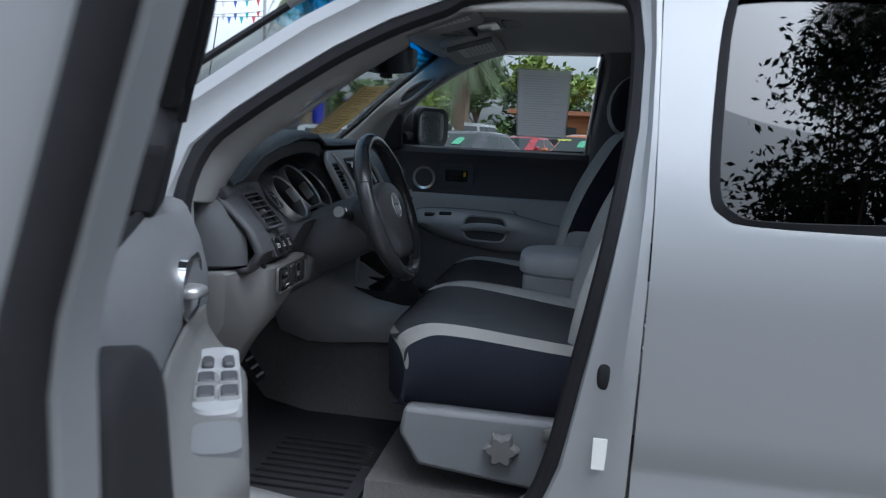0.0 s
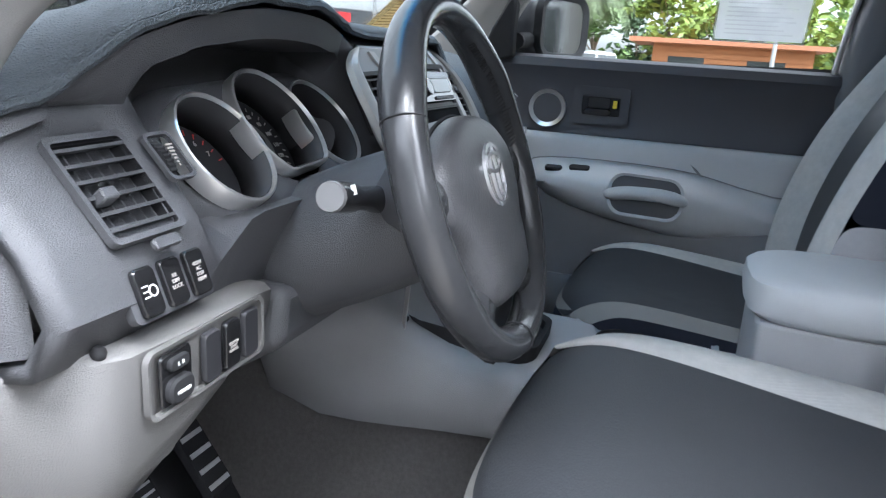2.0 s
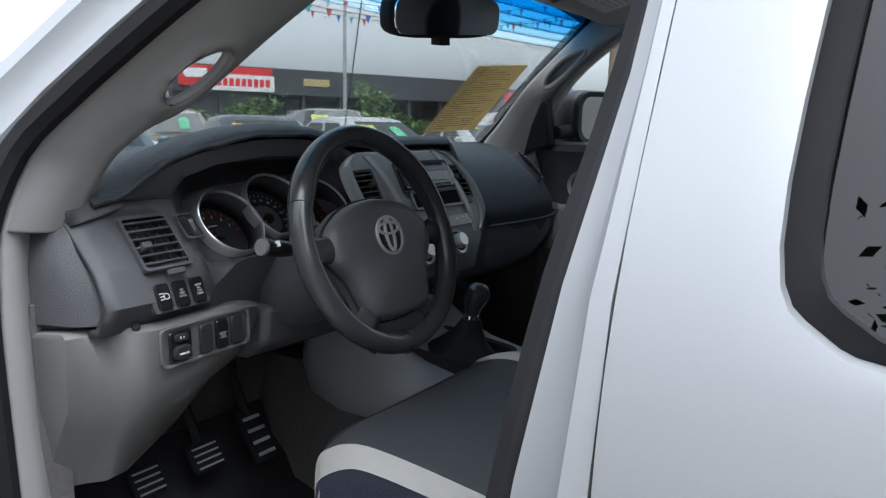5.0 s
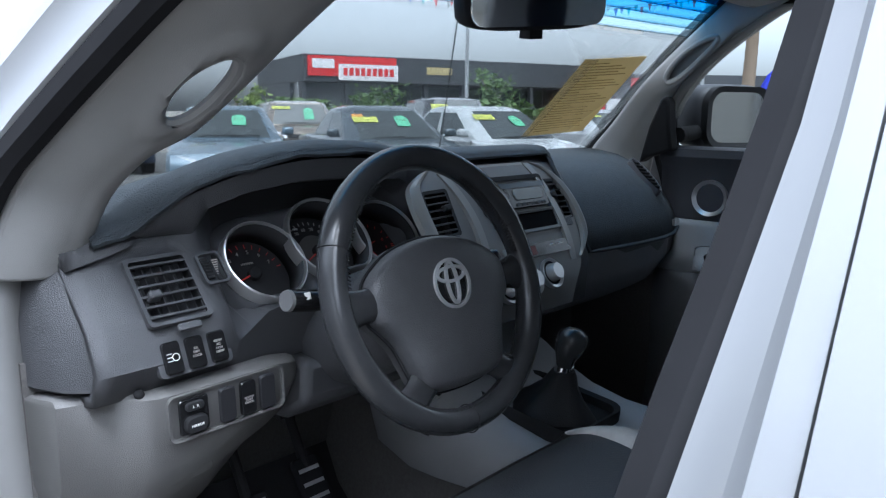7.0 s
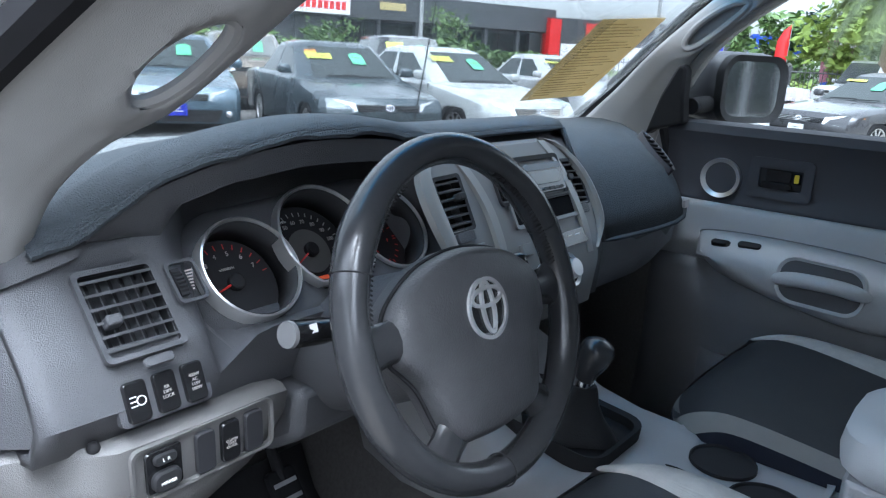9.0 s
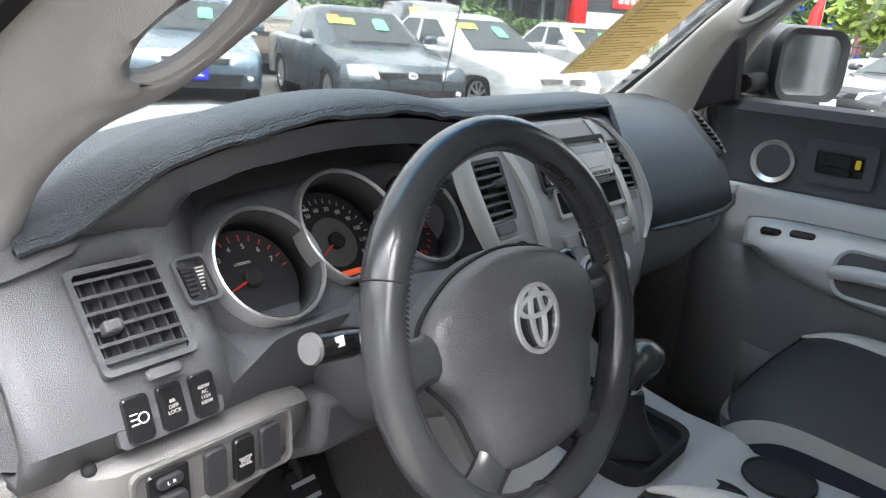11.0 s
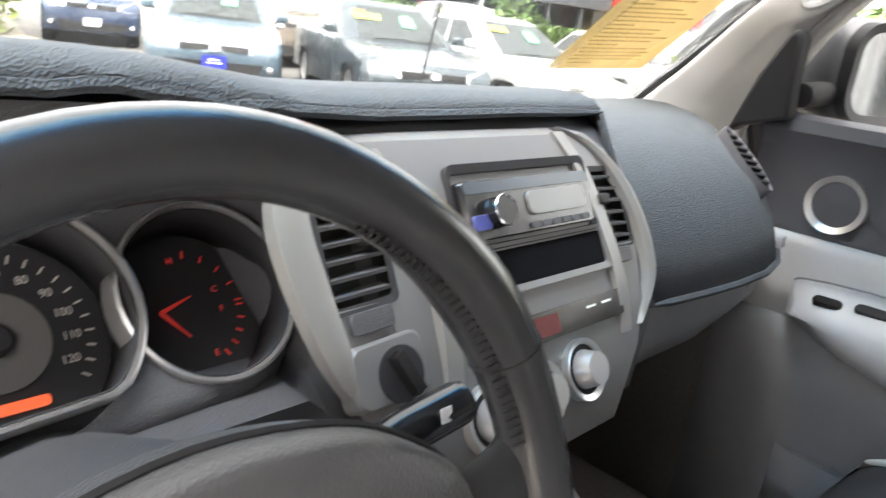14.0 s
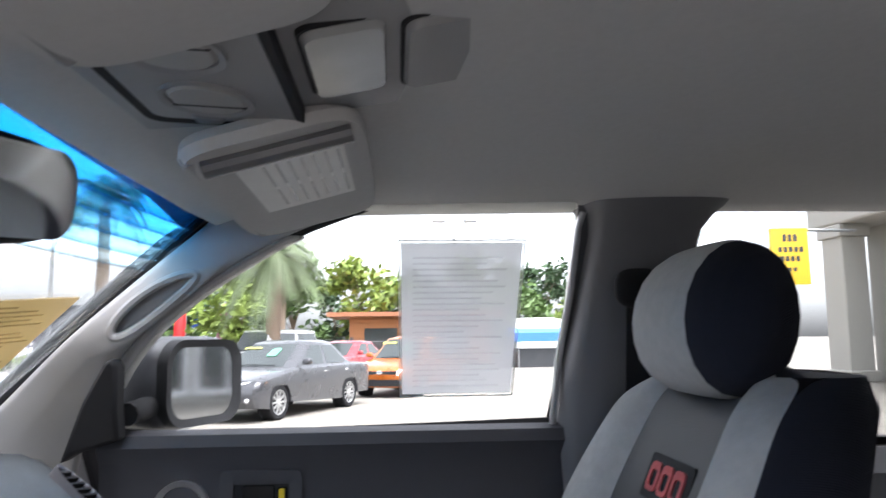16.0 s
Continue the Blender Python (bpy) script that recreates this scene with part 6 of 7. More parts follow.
for s in (-1, 1):
    vis = thing("sun_visor", "grey sun visor folded up against the headliner", "sun visor", "sun visors")
    bm = B()
    vm = Matrix.Translation((s * .285, -.035, 1.604)) @ Matrix.Rotation(radians(-15), 4, "X") @ Matrix.Rotation(radians(s * 2), 4, "Y")
    blob(bm, (0, 0, 0), .195, .085, .013, 6, 40, 8)
    bm.transform(vm)
    part("visor_pad", bm, liner_cloth, vis)
    bm = B()
    box(bm, (-.135, -.060, -.0140), (.045, .040, -.0125), vm)
    lb = part("warning_label", bm, white_print, vis, "white warning label")
    bm = B()
    for r in range(7):
        for c0, c1 in ((-.125, -.05), (-.04, .035)):
            box(bm, (c0, -.055 + .0115 * r, -.0146), (c1 - .01 * random.random(), -.052 + .0115 * r, -.0141), vm)
    part("print_block", bm, ink_grey, lb)
    bm = B()
    tube(bm, [vm @ V((-s * .17, .07, -.005)), vm @ V((s * .17, .07, -.005))], .007, 8)
    part("visor_rod", bm, pillar_grey, vis)
    bm = B()
    tube(bm, [vm @ V((-.165, -.070, -.016)), vm @ V((-.165, .060, -.016))], .012, 10, squash=.7)
    part("visor_pocket", bm, stack_face, vis, "dark rolled pocket flap")
oc = thing("overhead_console", "grey overhead console with map lamps and bins", "overhead console")
OCY = [(.105, 1.650, .165), (.098, 1.630, .172), (.075, 1.622, .172), (-.05, 1.625, .150), (-.09, 1.630, .135), (-.18, 1.640, .115), (-.25, 1.650, .10), (-.27, 1.656, .09)]
bm = B()
loft(bm, [[V((w * u, y, z + .030 * max(0, abs(u) - .86) / .14)) for u in (-1, -.94, -.86, -.4, 0, .4, .86, .94, 1)] for y, z, w in OCY], closed=False)
part("console_shell", bm, pillar_grey, oc, "grey moulded shell", sharp=60)
of = frame_at((0, -.002, 1.6235), (1, 0, 0), (0, -1, -.055))
of = (of[0], of[1], of[2], V((0, .055, -1)).normalized())
# black ring standing proud, painted as the shadow line where the panel meets the shell
bm = B()
rim(bm, of, rrect(.230, .132, .014), rrect(.216, .118, .012), -.004, .0075, .006)
part("lamp_gap_shade", bm, matt_black, oc, "raised black ring painted as the shadow gap round the lamp panel")
bm = B()
plate(bm, of, rrect(.218, .120, .012), -.004, .006, .003)
part("lamp_panel", bm, pillar_grey, oc)
lens_mat = material("lamp_lens", (.33, .32, .30), .35)
shiny_grey = material("glossy_grey", (.3, .3, .29), .15)
for s in (-1, 1):
    bm = B()
    rim(bm, of, rrect(.074, .070, .034, 8, s * .048, -.002), rrect(.064, .060, .029, 8, s * .048, -.002), .004, .0095, .008)
    part("lamp_ring", bm, pillar_grey, oc)
    bm = B()
    plate(bm, of, rrect(.063, .059, .0285, 8, s * .048, -.002), .004, .009, .003)
    ml = part("map_lamp", bm, lens_mat, oc, "pale map lamp lens")
    bm = B()
    tube(bm, [on(of, s * .058, -.030, .0092), on(of, s * .058, .026, .0092)], .0008, 5)
    part("lens_gap", bm, matt_black, ml)
    bm = B()
    plate(bm, of, rrect(.020, .026, .007, 4, s * .094, -.012), .004, .011, .003)
    part("lamp_button", bm, dash_mid, oc)
for yb_, zb_, w_, h_, mt_ in ((-.108, 1.6325, .12, .056, shiny_grey), (-.178, 1.642, .12, .060, pillar_grey)):
    bf_ = frame_at((0, yb_, zb_), (1, 0, 0), (0, -1, .21))
    bf_ = (bf_[0], bf_[1], bf_[2], V((0, -.21, -1)).normalized())
    bm = B()
    rim(bm, bf_, rrect(w_ + .005, h_ + .005, .013), rrect(w_, h_, .011), -.004, .002)
    part("bin_gap", bm, matt_black, oc)
    bm = B()
    plate(bm, bf_, rrect(w_, h_, .011), -.004, .007, .004)
    part("bin_lid", bm, mt_, oc, "glossy grey bin lid" if mt_ is shiny_grey else "")

# ---- ground ----
lot = material("worn_concrete_lot", (.20, .182, .158), .9, vary=.22, scale=.7, bump=.25, bump_scale=60)
asphalt = material("asphalt", (.10, .098, .095), .95, vary=.25, scale=3, bump=.4, bump_scale=80)
gravel_tan = material("tan_gravel", (.42, .35, .25), .95, vary=.35, scale=14, bump=.8, bump_scale=30)
bm = B()
loft(bm, [[V((-900, y, 0)), V((900, y, 0))] for y in (-900, 900)], closed=False)
tagged(part("ground", bm, lot, None, smooth=False), "worn pale concrete car lot", "ground", kind="structure")
bm = B()
loft(bm, [[V((x, y, z)) for x, y in ((2.2, 4.2), (14, 3.2), (22, 9), (14, 22), (6.5, 24), (3.4, 10.5))] for z in (.001, .006)])
tagged(part("driveway", bm, asphalt, None, smooth=False), "dark asphalt parking strip", "driveway", kind="structure")
bm = B()
loft(bm, [[V((x, y, z)) for x, y in ((-9, 9.0), (2.0, 9.0), (3.1, 10.5), (4.6, 15.5), (2.5, 15.5), (1.2, 12.2), (-9, 12.2))] for z in (-.05, .07)])
tagged(part("gravel_bed", bm, gravel_tan, None, smooth=False), "raised bed of tan gravel", "planting bed", kind="structure")
rock_mat = material("red_brown_rock", (.26, .17, .13), .9, vary=.3, scale=6, bump=.6, bump_scale=12)
for x, y, r in ((1.75, 10.0, .36), (2.25, 11.2, .30), (-.8, 10.4, .28), (2.9, 12.6, .3)):
    bm = B()
    blob(bm, (x, y, .07 + r * .45), r, r * .8, r * .6, 2.3, 14, 9)
    for v in bm.verts:
        v.co += (v.co - V((x, y, .2))).normalized() * .06 * noise.noise(v.co * 3.1)
    tagged(part("boulder", bm, rock_mat, None, sharp=60), "red-brown boulder lying in the gravel bed", "boulder", "boulders in the bed")
rust = material("rusty_steel", (.25, .10, .06), .8, vary=.3, scale=15)
galv = material("galvanised_steel", (.38, .39, .40), .45, .6, .15, 30)
for x, y, mt in ((.35, 9.5, galv), (2.35, 11.7, rust), (-1.6, 9.5, galv), (1.3, 9.6, galv), (3.0, 12.3, rust)):
    bm = B()
    tube(bm, [(x, y, .03), (x, y, 1.25)], .03, 10)
    blob(bm, (x, y, 1.25), .034, .034, .015, 2, 10, 6)
    tagged(part("post", bm, mt, None), "weathered steel post in the gravel bed" if mt is rust else "galvanised steel post in the gravel bed", "post", "posts along the bed")

# ---- plants ----
leaf_mats = [material("leaf_green", (.075, .13, .03), .6, vary=.5, scale=1.2), material("leaf_yellow_green", (.16, .22, .035), .6, vary=.45, scale=1.2), material("leaf_dark", (.035, .07, .025), .6, vary=.5, scale=1.0)]
bark = material("bark", (.20, .15, .11), .95, vary=.35, scale=8, bump=.8, bump_scale=25)


def leaf(bm, p, s, rnd):
    d = V((rnd.uniform(-1, 1), rnd.uniform(-1, 1), rnd.uniform(-.6, .6))).normalized()
    e = d.cross(V((rnd.uniform(-1, 1), rnd.uniform(-1, 1), rnd.uniform(-1, 1)))).normalized()
    vs = [bm.verts.new(p + q) for q in (-d * s, e * s * .45, d * s, -e * s * .45)]
    bm.faces.new(vs)


def broad_tree(x, y, h, r, mat, seed, label="leafy green tree with an uneven crown", leaves=1500, size=.16, low=.25):
    rnd = random.Random(seed)
    t = thing("tree", label, "tree", at=(x, y, 0))
    bm = B()
    tube(bm, curve_through([(0, 0, 0), (rnd.uniform(-.1, .1), .05, h * .25), (rnd.uniform(-.2, .2), rnd.uniform(-.2, .2), h * .5)]), [.17, .15, .14, .13, .12, .115, .11, .10, .10, .09, .08, .07, .06][:13], 9)
    clumps = []
    for k in range(13):
        a, q = rnd.uniform(0, 6.28), rnd.uniform(.2, 1)
        zz = h * rnd.uniform(low + .15, .95)
        rr0 = r * q * math.sqrt(max(.12, 1 - abs(zz / h - .55) * 1.7))
        c = V((rr0 * math.cos(a), rr0 * math.sin(a), zz))
        clumps.append((c, r * rnd.uniform(.25, .48)))
        tube(bm, curve_through([(0, 0, h * .3), (c.x * .4, c.y * .4, h * .3 + (c.z - h * .3) * .55), c]), [.06, .055, .05, .045, .04, .035, .03, .025, .02, .018, .015, .012, .01], 6)
    part("trunk", bm, bark, t, sharp=80)
    bm = B()
    for k in range(leaves):
        c, cr = clumps[k % len(clumps)]
        g = V((rnd.gauss(0, .45), rnd.gauss(0, .45), rnd.gauss(0, .38)))
        leaf(bm, c + g * cr, size * rnd.uniform(.6, 1.4), rnd)
    part("crown", bm, mat, t, smooth=False)
    return t


def palm(x, y, h, seed, fl=2.6, tag_="tall palm tree with a rough trunk and drooping fronds"):
    rnd = random.Random(seed)
    t = thing("palm_tree", tag_, "palm tree", "palm trees", at=(x, y, 0))
    bm = B()
    pts = [(0.0, 0, 0), (.06, .02, h * .3), (.02, -.03, h * .65), (0, 0, h)]
    cv = curve_through(pts, 12)
    tube(bm, cv, [.30 - .08 * k / len(cv) + .018 * (k % 2) for k in range(len(cv))], 14)
    part("trunk", bm, bark, t, sharp=80)
    bm = B()
    for k in range(46):
        a = 2.4 * k + rnd.uniform(-.2, .2)
        up = rnd.uniform(-.35, 1.25)
        d = V((math.cos(a), math.sin(a), 0))
        rib = []
        for j in range(9):
            q = j / 8
            rib.append(V((0, 0, h)) + d * fl * q * (1 - .25 * q) + V((0, 0, fl * (up * q - (.75 + .5 * max(0, up)) * q * q))))
        for j in range(8):
            p0, p1 = rib[j], rib[j + 1]
            side = (p1 - p0).cross(V((0, 0, 1))).normalized()
            for i in range(5):
                p = p0.lerp(p1, i / 5)
                ln = .50 * math.sin(math.pi * min(1, (j + i / 5 + 1.0) / 9.5)) * fl / 2.6
                for s in (-1, 1):
                    tip = p + side * s * ln + (p1 - p0) * .9 + V((0, 0, -.45 * ln))
                    w = (p1 - p0).normalized() * .022
                    bm.faces.new([bm.verts.new(q) for q in (p - w, p + w, tip)])
        tube(bm, rib, [.028, .024, .02, .018, .015, .012, .010, .008, .005], 4)
    part("crown", bm, material("palm_green", (.10, .13, .06), .6, vary=.5, scale=1.5), t, smooth=False)
    return t


def hedge(pts, h, w, mat, seed, n=2200, size=.10, label="clipped leafy hedge"):
    rnd = random.Random(seed)
    t = thing("hedge", label, "hedge", "hedges", at=(*pts[0], 0))
    o = V((*pts[0], 0))
    bm = B()
    for k in range(n):
        q = rnd.random() * (len(pts) - 1)
        i = int(q)
        p = V((*pts[i], 0)).lerp(V((*pts[i + 1], 0)), q - i) - o
        top = h * (.8 + .3 * noise.noise(V((q * 3.1, seed, 0))))
        leaf(bm, p + V((rnd.gauss(0, w * .45), rnd.gauss(0, w * .45), top * (1 - rnd.random() ** 2.2))), size * rnd.uniform(.6, 1.5), rnd)
    part("foliage", bm, mat, t, smooth=False)
    bm = B()
    for k in range(14):
        q = (k + .5) / 14 * (len(pts) - 1)
        i = min(int(q), len(pts) - 2)
        p = V((*pts[i], 0)).lerp(V((*pts[i + 1], 0)), q - i) - o
        tube(bm, [p, p + V((rnd.gauss(0, .1), rnd.gauss(0, .1), h * .7))], .03, 5)
    part("stem", bm, bark, t)


# ---- parked cars ----
tyre_mat = rubber
lamp_clear = material("lamp_cluster", (.62, .63, .65), .12, .3, .15, 30, coat=.8)
amber = material("amber_lens", (.75, .28, .05), .2, coat=.6)
red_lens = material("red_lens", (.45, .02, .02), .2, coat=.6)
car_glass = material("dark_car_glass", (.035, .042, .042), .06, vary=.3, scale=1.5, spec=.7)
clear_print = material("sticker_yellow", (.55, .57, .10), .6)
tag_green = material("sticker_green", (.12, .42, .24), .6)
tag_ink = material("sticker_ink", (.12, .12, .04), .6)
plate_blue = material("plate_blue", (.02, .03, .40), .4)
plate_white = material("plate_white", (.7, .7, .7), .5)


def car(label, at, heading, color, L=4.75, W=1.82, H=1.46, hatch=False, boxy=False, sticker=None, plate_mat=None, rough=.28, metal=.3, chrome_grille=False, category="car", price=True, badge=True, group="parked cars"):
    th = math.degrees(math.atan2(-heading[0], heading[1]))
    t = thing("parked_car", label, category, group)
    t.matrix_basis = pose(at[0], at[1], 0, 0, 0, th)
    body_mat = material("car_paint", color, rough, metal, .04, 2.0, coat=.8)
    f, r, w2 = L / 2, -L / 2, W / 2
    wb = L * .575
    fa, ra, wr = f - L * .185, f - L * .185 - wb, .325
    hz, bz = (1.02, 1.08) if boxy else (.80, .95)
    if H > 1.55 and not boxy:
        hz, bz = .92, 1.05
    cowl = f - L * (.20 if boxy else .27)
    tail = r + (L * .03 if (hatch or boxy) else L * .16)

    def arch(c):
        return [(c + (wr + .055) * math.cos(radians(a)), wr + (wr + .055) * math.sin(radians(a))) for a in range(-15, 200, 18)]
    prof = [(r + .10, .30), (r + .02, .42), (r, .62), (r + .04, bz - .06), (r + .12, bz + .02), (tail, bz + .05), (cowl - .25, bz + .02), (cowl, bz - .01), (f - L * .12, hz + .035), (f - .16, hz - .04), (f - .05, hz - .14), (f, .58), (f - .01, .40), (f - .10, .26)]
    prof += [(y, z) for y, z in arch(fa)]
    prof += [(y, z) for y, z in arch(ra)]
    bm = B()
    rings = []
    for x, pull, drop in ((-w2, .30, .16), (-w2 * .985, .20, .07), (-w2 * .92, .12, .025), (-w2 * .6, .03, .005), (0, 0, 0), (w2 * .6, .03, .005), (w2 * .92, .12, .025), (w2 * .985, .20, .07), (w2, .30, .16)):
        ring = []
        for y, z in prof:
            k = max(0.0, (abs(y) - L * .36) / (L * .14))
            top = max(0.0, min(1, (z - .62) / .2))
            ring.append(V((x, y - math.copysign(pull * min(1, k) ** 1.5, y), z - drop * top)))
        rings.append(ring)
    loft(bm, rings)
    body = part("body", bm, body_mat, t, sharp=32)
    # cabin
    rf0, rr0 = cowl - L * (.10 if boxy else .185), tail + L * (.02 if (hatch or boxy) else .13)
    zb = bz - .02
    def cab(k, z, grow=0.0):
        k2 = min(1, max(0, k))
        y0, y1 = cowl + (rf0 - cowl) * k2, tail + (rr0 - tail) * k2
        hw = (w2 * .93) + (w2 * .70 - w2 * .93) * k2
        hw += grow
        return [V((-hw * .80, y0 + grow, z)), V((-hw, y0 - .22, z)), V((-hw * 1.01, (y0 + y1) / 2, z)), V((-hw * .97, y1 + .18, z)), V((-hw * .78, y1 - grow, z)), V((hw * .78, y1 - grow, z)), V((hw * .97, y1 + .18, z)), V((hw * 1.01, (y0 + y1) / 2, z)), V((hw, y0 - .22, z)), V((hw * .80, y0 + grow, z))]
    bm = B()
    zr = H - .05
    top = cab(1, zr)
    cen = [V((p.x * .72, (p.y - (rf0 + rr0) / 2) * .72 + (rf0 + rr0) / 2, H)) for p in top]
    loft(bm, [cab(0, zb), cab(.55, zb + (zr - zb) * .55), cab(.93, zb + (zr - zb) * .93), cab(1.0, zr), cen])
    part("cabin", bm, body_mat, body, sharp=40)

    def pane_at(i, j, k0, k1, nm, a=.0, b=1.0, mat=car_glass):
        bm = B()
        rows = []
        for k in (k0, (k0 + k1) / 2, k1):
            c = cab(k, zb + (zr - zb) * k, .006)
            rows.append([c[i].lerp(c[j], a), c[i].lerp(c[j], (a + b) / 2), c[i].lerp(c[j], b)])
        loft(bm, rows, closed=False)
        return part(nm, bm, mat, body, solid=.004, smooth=False), rows
    ws, wrows = pane_at(9, 0, .06, .94, "windscreen", .01, .99)
    pane_at(4, 5, .2, .92, "rear_window", .03, .97)
    for i, j in ((1, 2), (8, 7)):
        pane_at(i, j, .12, .88, "front_window", .12, .93)
    for i, j in ((2, 3), (7, 6)):
        pane_at(i, j, .12, .88, "rear_side_window", .06, .88 if not boxy else .97)
    for s in (-1, 1):
        for wy in (fa, ra):
            bm = B()
            loft(bm, [[V((s * x, wy + q * math.cos(a), wr + q * math.sin(a))) for a in (2 * math.pi * j / 28 for j in range(28))] for x, q in ((w2 - .22, wr - .02), (w2 - .20, wr), (w2 - .03, wr), (w2 - .005, wr - .03), (w2 - .01, wr - .09), (w2 - .05, wr - .10))])
            wheel_ = part("wheel", bm, tyre_mat, t, "black tyre with silver rim")
            bm = B()
            n = 10
            loft(bm, [[V((s * x, wy + q * math.cos(a), wr + q * math.sin(a))) for a in (2 * math.pi * j / 24 for j in range(24))] for x, q in ((w2 - .05, wr - .095), (w2 - .018, wr - .095), (w2 - .022, wr - .115), (w2 - .06, wr - .12))], cap=False)
            for k in range(n):
                a = 2 * math.pi * k / n
                d, e = V((0, math.cos(a), math.sin(a))), V((0, -math.sin(a), math.cos(a))) * .014
                c = V((s * (w2 - .028), wy, wr))
                loft(bm, [[c + d * q + e * m_ + V((s * dx, 0, 0)) for m_, dx in ((1.3, 0), (-1.3, 0), (-1, -.02), (1, -.02))] for q in (.03, wr - .11)])
            loft(bm, [[V((s * (w2 - dx), wy + .05 * math.cos(a), wr + .05 * math.sin(a))) for a in (2 * math.pi * j / 12 for j in range(12))] for dx in (.05, .022)])
            part("rim", bm, metal_silver, wheel_)
            bm = B()
            loft(bm, [[V((s * (w2 - dx), wy + (wr + .05) * math.cos(a), wr + (wr + .05) * math.sin(a))) for a in (2 * math.pi * j / 24 for j in range(24))] for dx in (.26, .24)])
            part("wheel_well", bm, matt_black, body)
        # lamps, mirrors, handles
        bm = B()
        hl = [V((s * a, f - b, c)) for a, b, c in ((w2 * .50, .03, hz - .22), (w2 * .52, .075, hz - .115), (w2 * .80, .21, hz - .07), (w2 * .95, .42, hz - .07), (w2 * .965, .36, hz - .15), (w2 * .80, .10, hz - .24))]
        loft(bm, [[p + V((0, .02, .006)) for p in hl], [p + V((0, -.12, 0)) for p in hl]])
        part("headlamp", bm, lamp_clear, t, "clear headlamp")
        bm = B()
        am = [V((s * a, f - b, c)) for a, b, c in ((w2 * .93, .33, hz - .155), (w2 * .955, .40, hz - .085), (w2 * .985, .47, hz - .085), (w2 * .985, .42, hz - .15))]
        loft(bm, [[p + V((s * .006, .02, .002)) for p in am], [p + V((0, -.06, 0)) for p in am]])
        part("indicator", bm, amber, t)
        bm = B()
        blob(bm, (s * (w2 + .07), cowl - .42, bz + .10), .10, .07, .07, 3)
        tube(bm, [(s * (w2 - .04), cowl - .44, bz + .05), (s * (w2 + .04), cowl - .43, bz + .08)], .03, 6)
        part("door_mirror", bm, body_mat, t)
        bm = B()
        tl = [V((s * a, r + b, c)) for a, b, c in ((w2 * .55, .04, bz - .18), (w2 * .55, .05, bz - .04), (w2 * .93, .20, bz - .04), (w2 * .95, .2, bz - .2))]
        loft(bm, [[p + V((0, -.03, 0)) for p in tl], [p + V((0, .1, 0)) for p in tl]])
        part("tail_lamp", bm, red_lens, t)
        for dy in ((cowl + tail) / 2 + .10, (cowl + tail) / 2 - .85):
            bm = B()
            blob(bm, (s * (w2 * .995), dy, bz - .12), .022, .085, .014, 3, 12, 6)
            part("door_handle", bm, body_mat if not chrome_grille else chrome, t)
        bm = B()
        for dy in ((cowl + tail) / 2 - .02, cowl - .30):
            box(bm, (s * w2 * .985 - .012, dy, .34), (s * w2 * .985 + .012, dy + .012, bz - .02))
        part("door_gap", bm, matt_black, body)
    bm = B()
    g = [V((a * w2, f - b, c)) for a, b, c in ((-.47, .035, hz - .215), (-.50, .065, hz - .13), (.50, .065, hz - .13), (.47, .035, hz - .215))]
    loft(bm, [[p + V((0, .02, 0)) for p in g], [p + V((0, -.1, 0)) for p in g]])
    gr = part("grille", bm, gloss_black, t, "dark grille")
    bm = B()
    for k in range(3):
        box(bm, (-w2 * .48, f - .05, hz - .205 + .026 * k), (w2 * .48, f - .005 - .012 * k, hz - .196 + .026 * k))
    part("grille_bar", bm, chrome if chrome_grille else matt_black, gr)
    bm = B()
    g = [V((a * w2, f - b, c)) for a, b, c in ((-.62, .06, .30), (-.70, .05, .46), (.70, .05, .46), (.62, .06, .30))]
    loft(bm, [[p + V((0, .075, 0)) for p in g], [p + V((0, -.1, 0)) for p in g]])
    part("lower_intake", bm, matt_black, t)
    for s in (-1, 1):
        bm = B()
        blob(bm, (s * w2 * .80, f - .10, .40), .05, .05, .045, 2)
        part("fog_lamp", bm, lamp_clear, t)
    if badge:
        bm = B()
        bfr = frame_at((0, f - .005, hz - .165), (-1, 0, 0), (0, -.3, 1))
        rim(bm, bfr, circle(.065, 20, squash=.72), circle(.048, 20, squash=.66), 0, .02)
        rim(bm, bfr, circle(.026, 14, squash=1.7), circle(.016, 14, squash=2.0), 0, .018)
        part("badge", bm, chrome, gr)
    if plate_mat:
        bm = B()
        plate(bm, frame_at((0, f + .03, .46), (-1, 0, 0), (0, 0, 1)), rrect(.31, .155, .01), 0, .012)
        pl = part("number_plate", bm, plate_mat, t, "plain coloured plate")
        bm = B()
        for k in range(2):
            plate(bm, frame_at((0, f + .043, .445 + .04 * k), (-1, 0, 0), (0, 0, 1)), rrect(.20 - .06 * k, .018, .002, 1), 0, .002)
        part("plate_bar", bm, plate_white if plate_mat is plate_blue else ink_grey, pl)
    # wipers, window stickers
    def onglass(u, v):
        a = wrows[0][0].lerp(wrows[0][2], u)
        b = wrows[2][0].lerp(wrows[2][2], u)
        return a.lerp(b, v)
    n = (onglass(.5, 1) - onglass(.5, 0)).normalized()
    across = (wrows[1][2] - wrows[1][0]).normalized()
    bm = B()
    tube(bm, [onglass(.15, .03) + V((0, .03, .01)), onglass(.55, .06) + V((0, .03, .01))], .010, 5)
    tube(bm, [onglass(.52, .03) + V((0, .03, .01)), onglass(.88, .05) + V((0, .03, .01))], .010, 5)
    part("wipers", bm, matt_black, body)
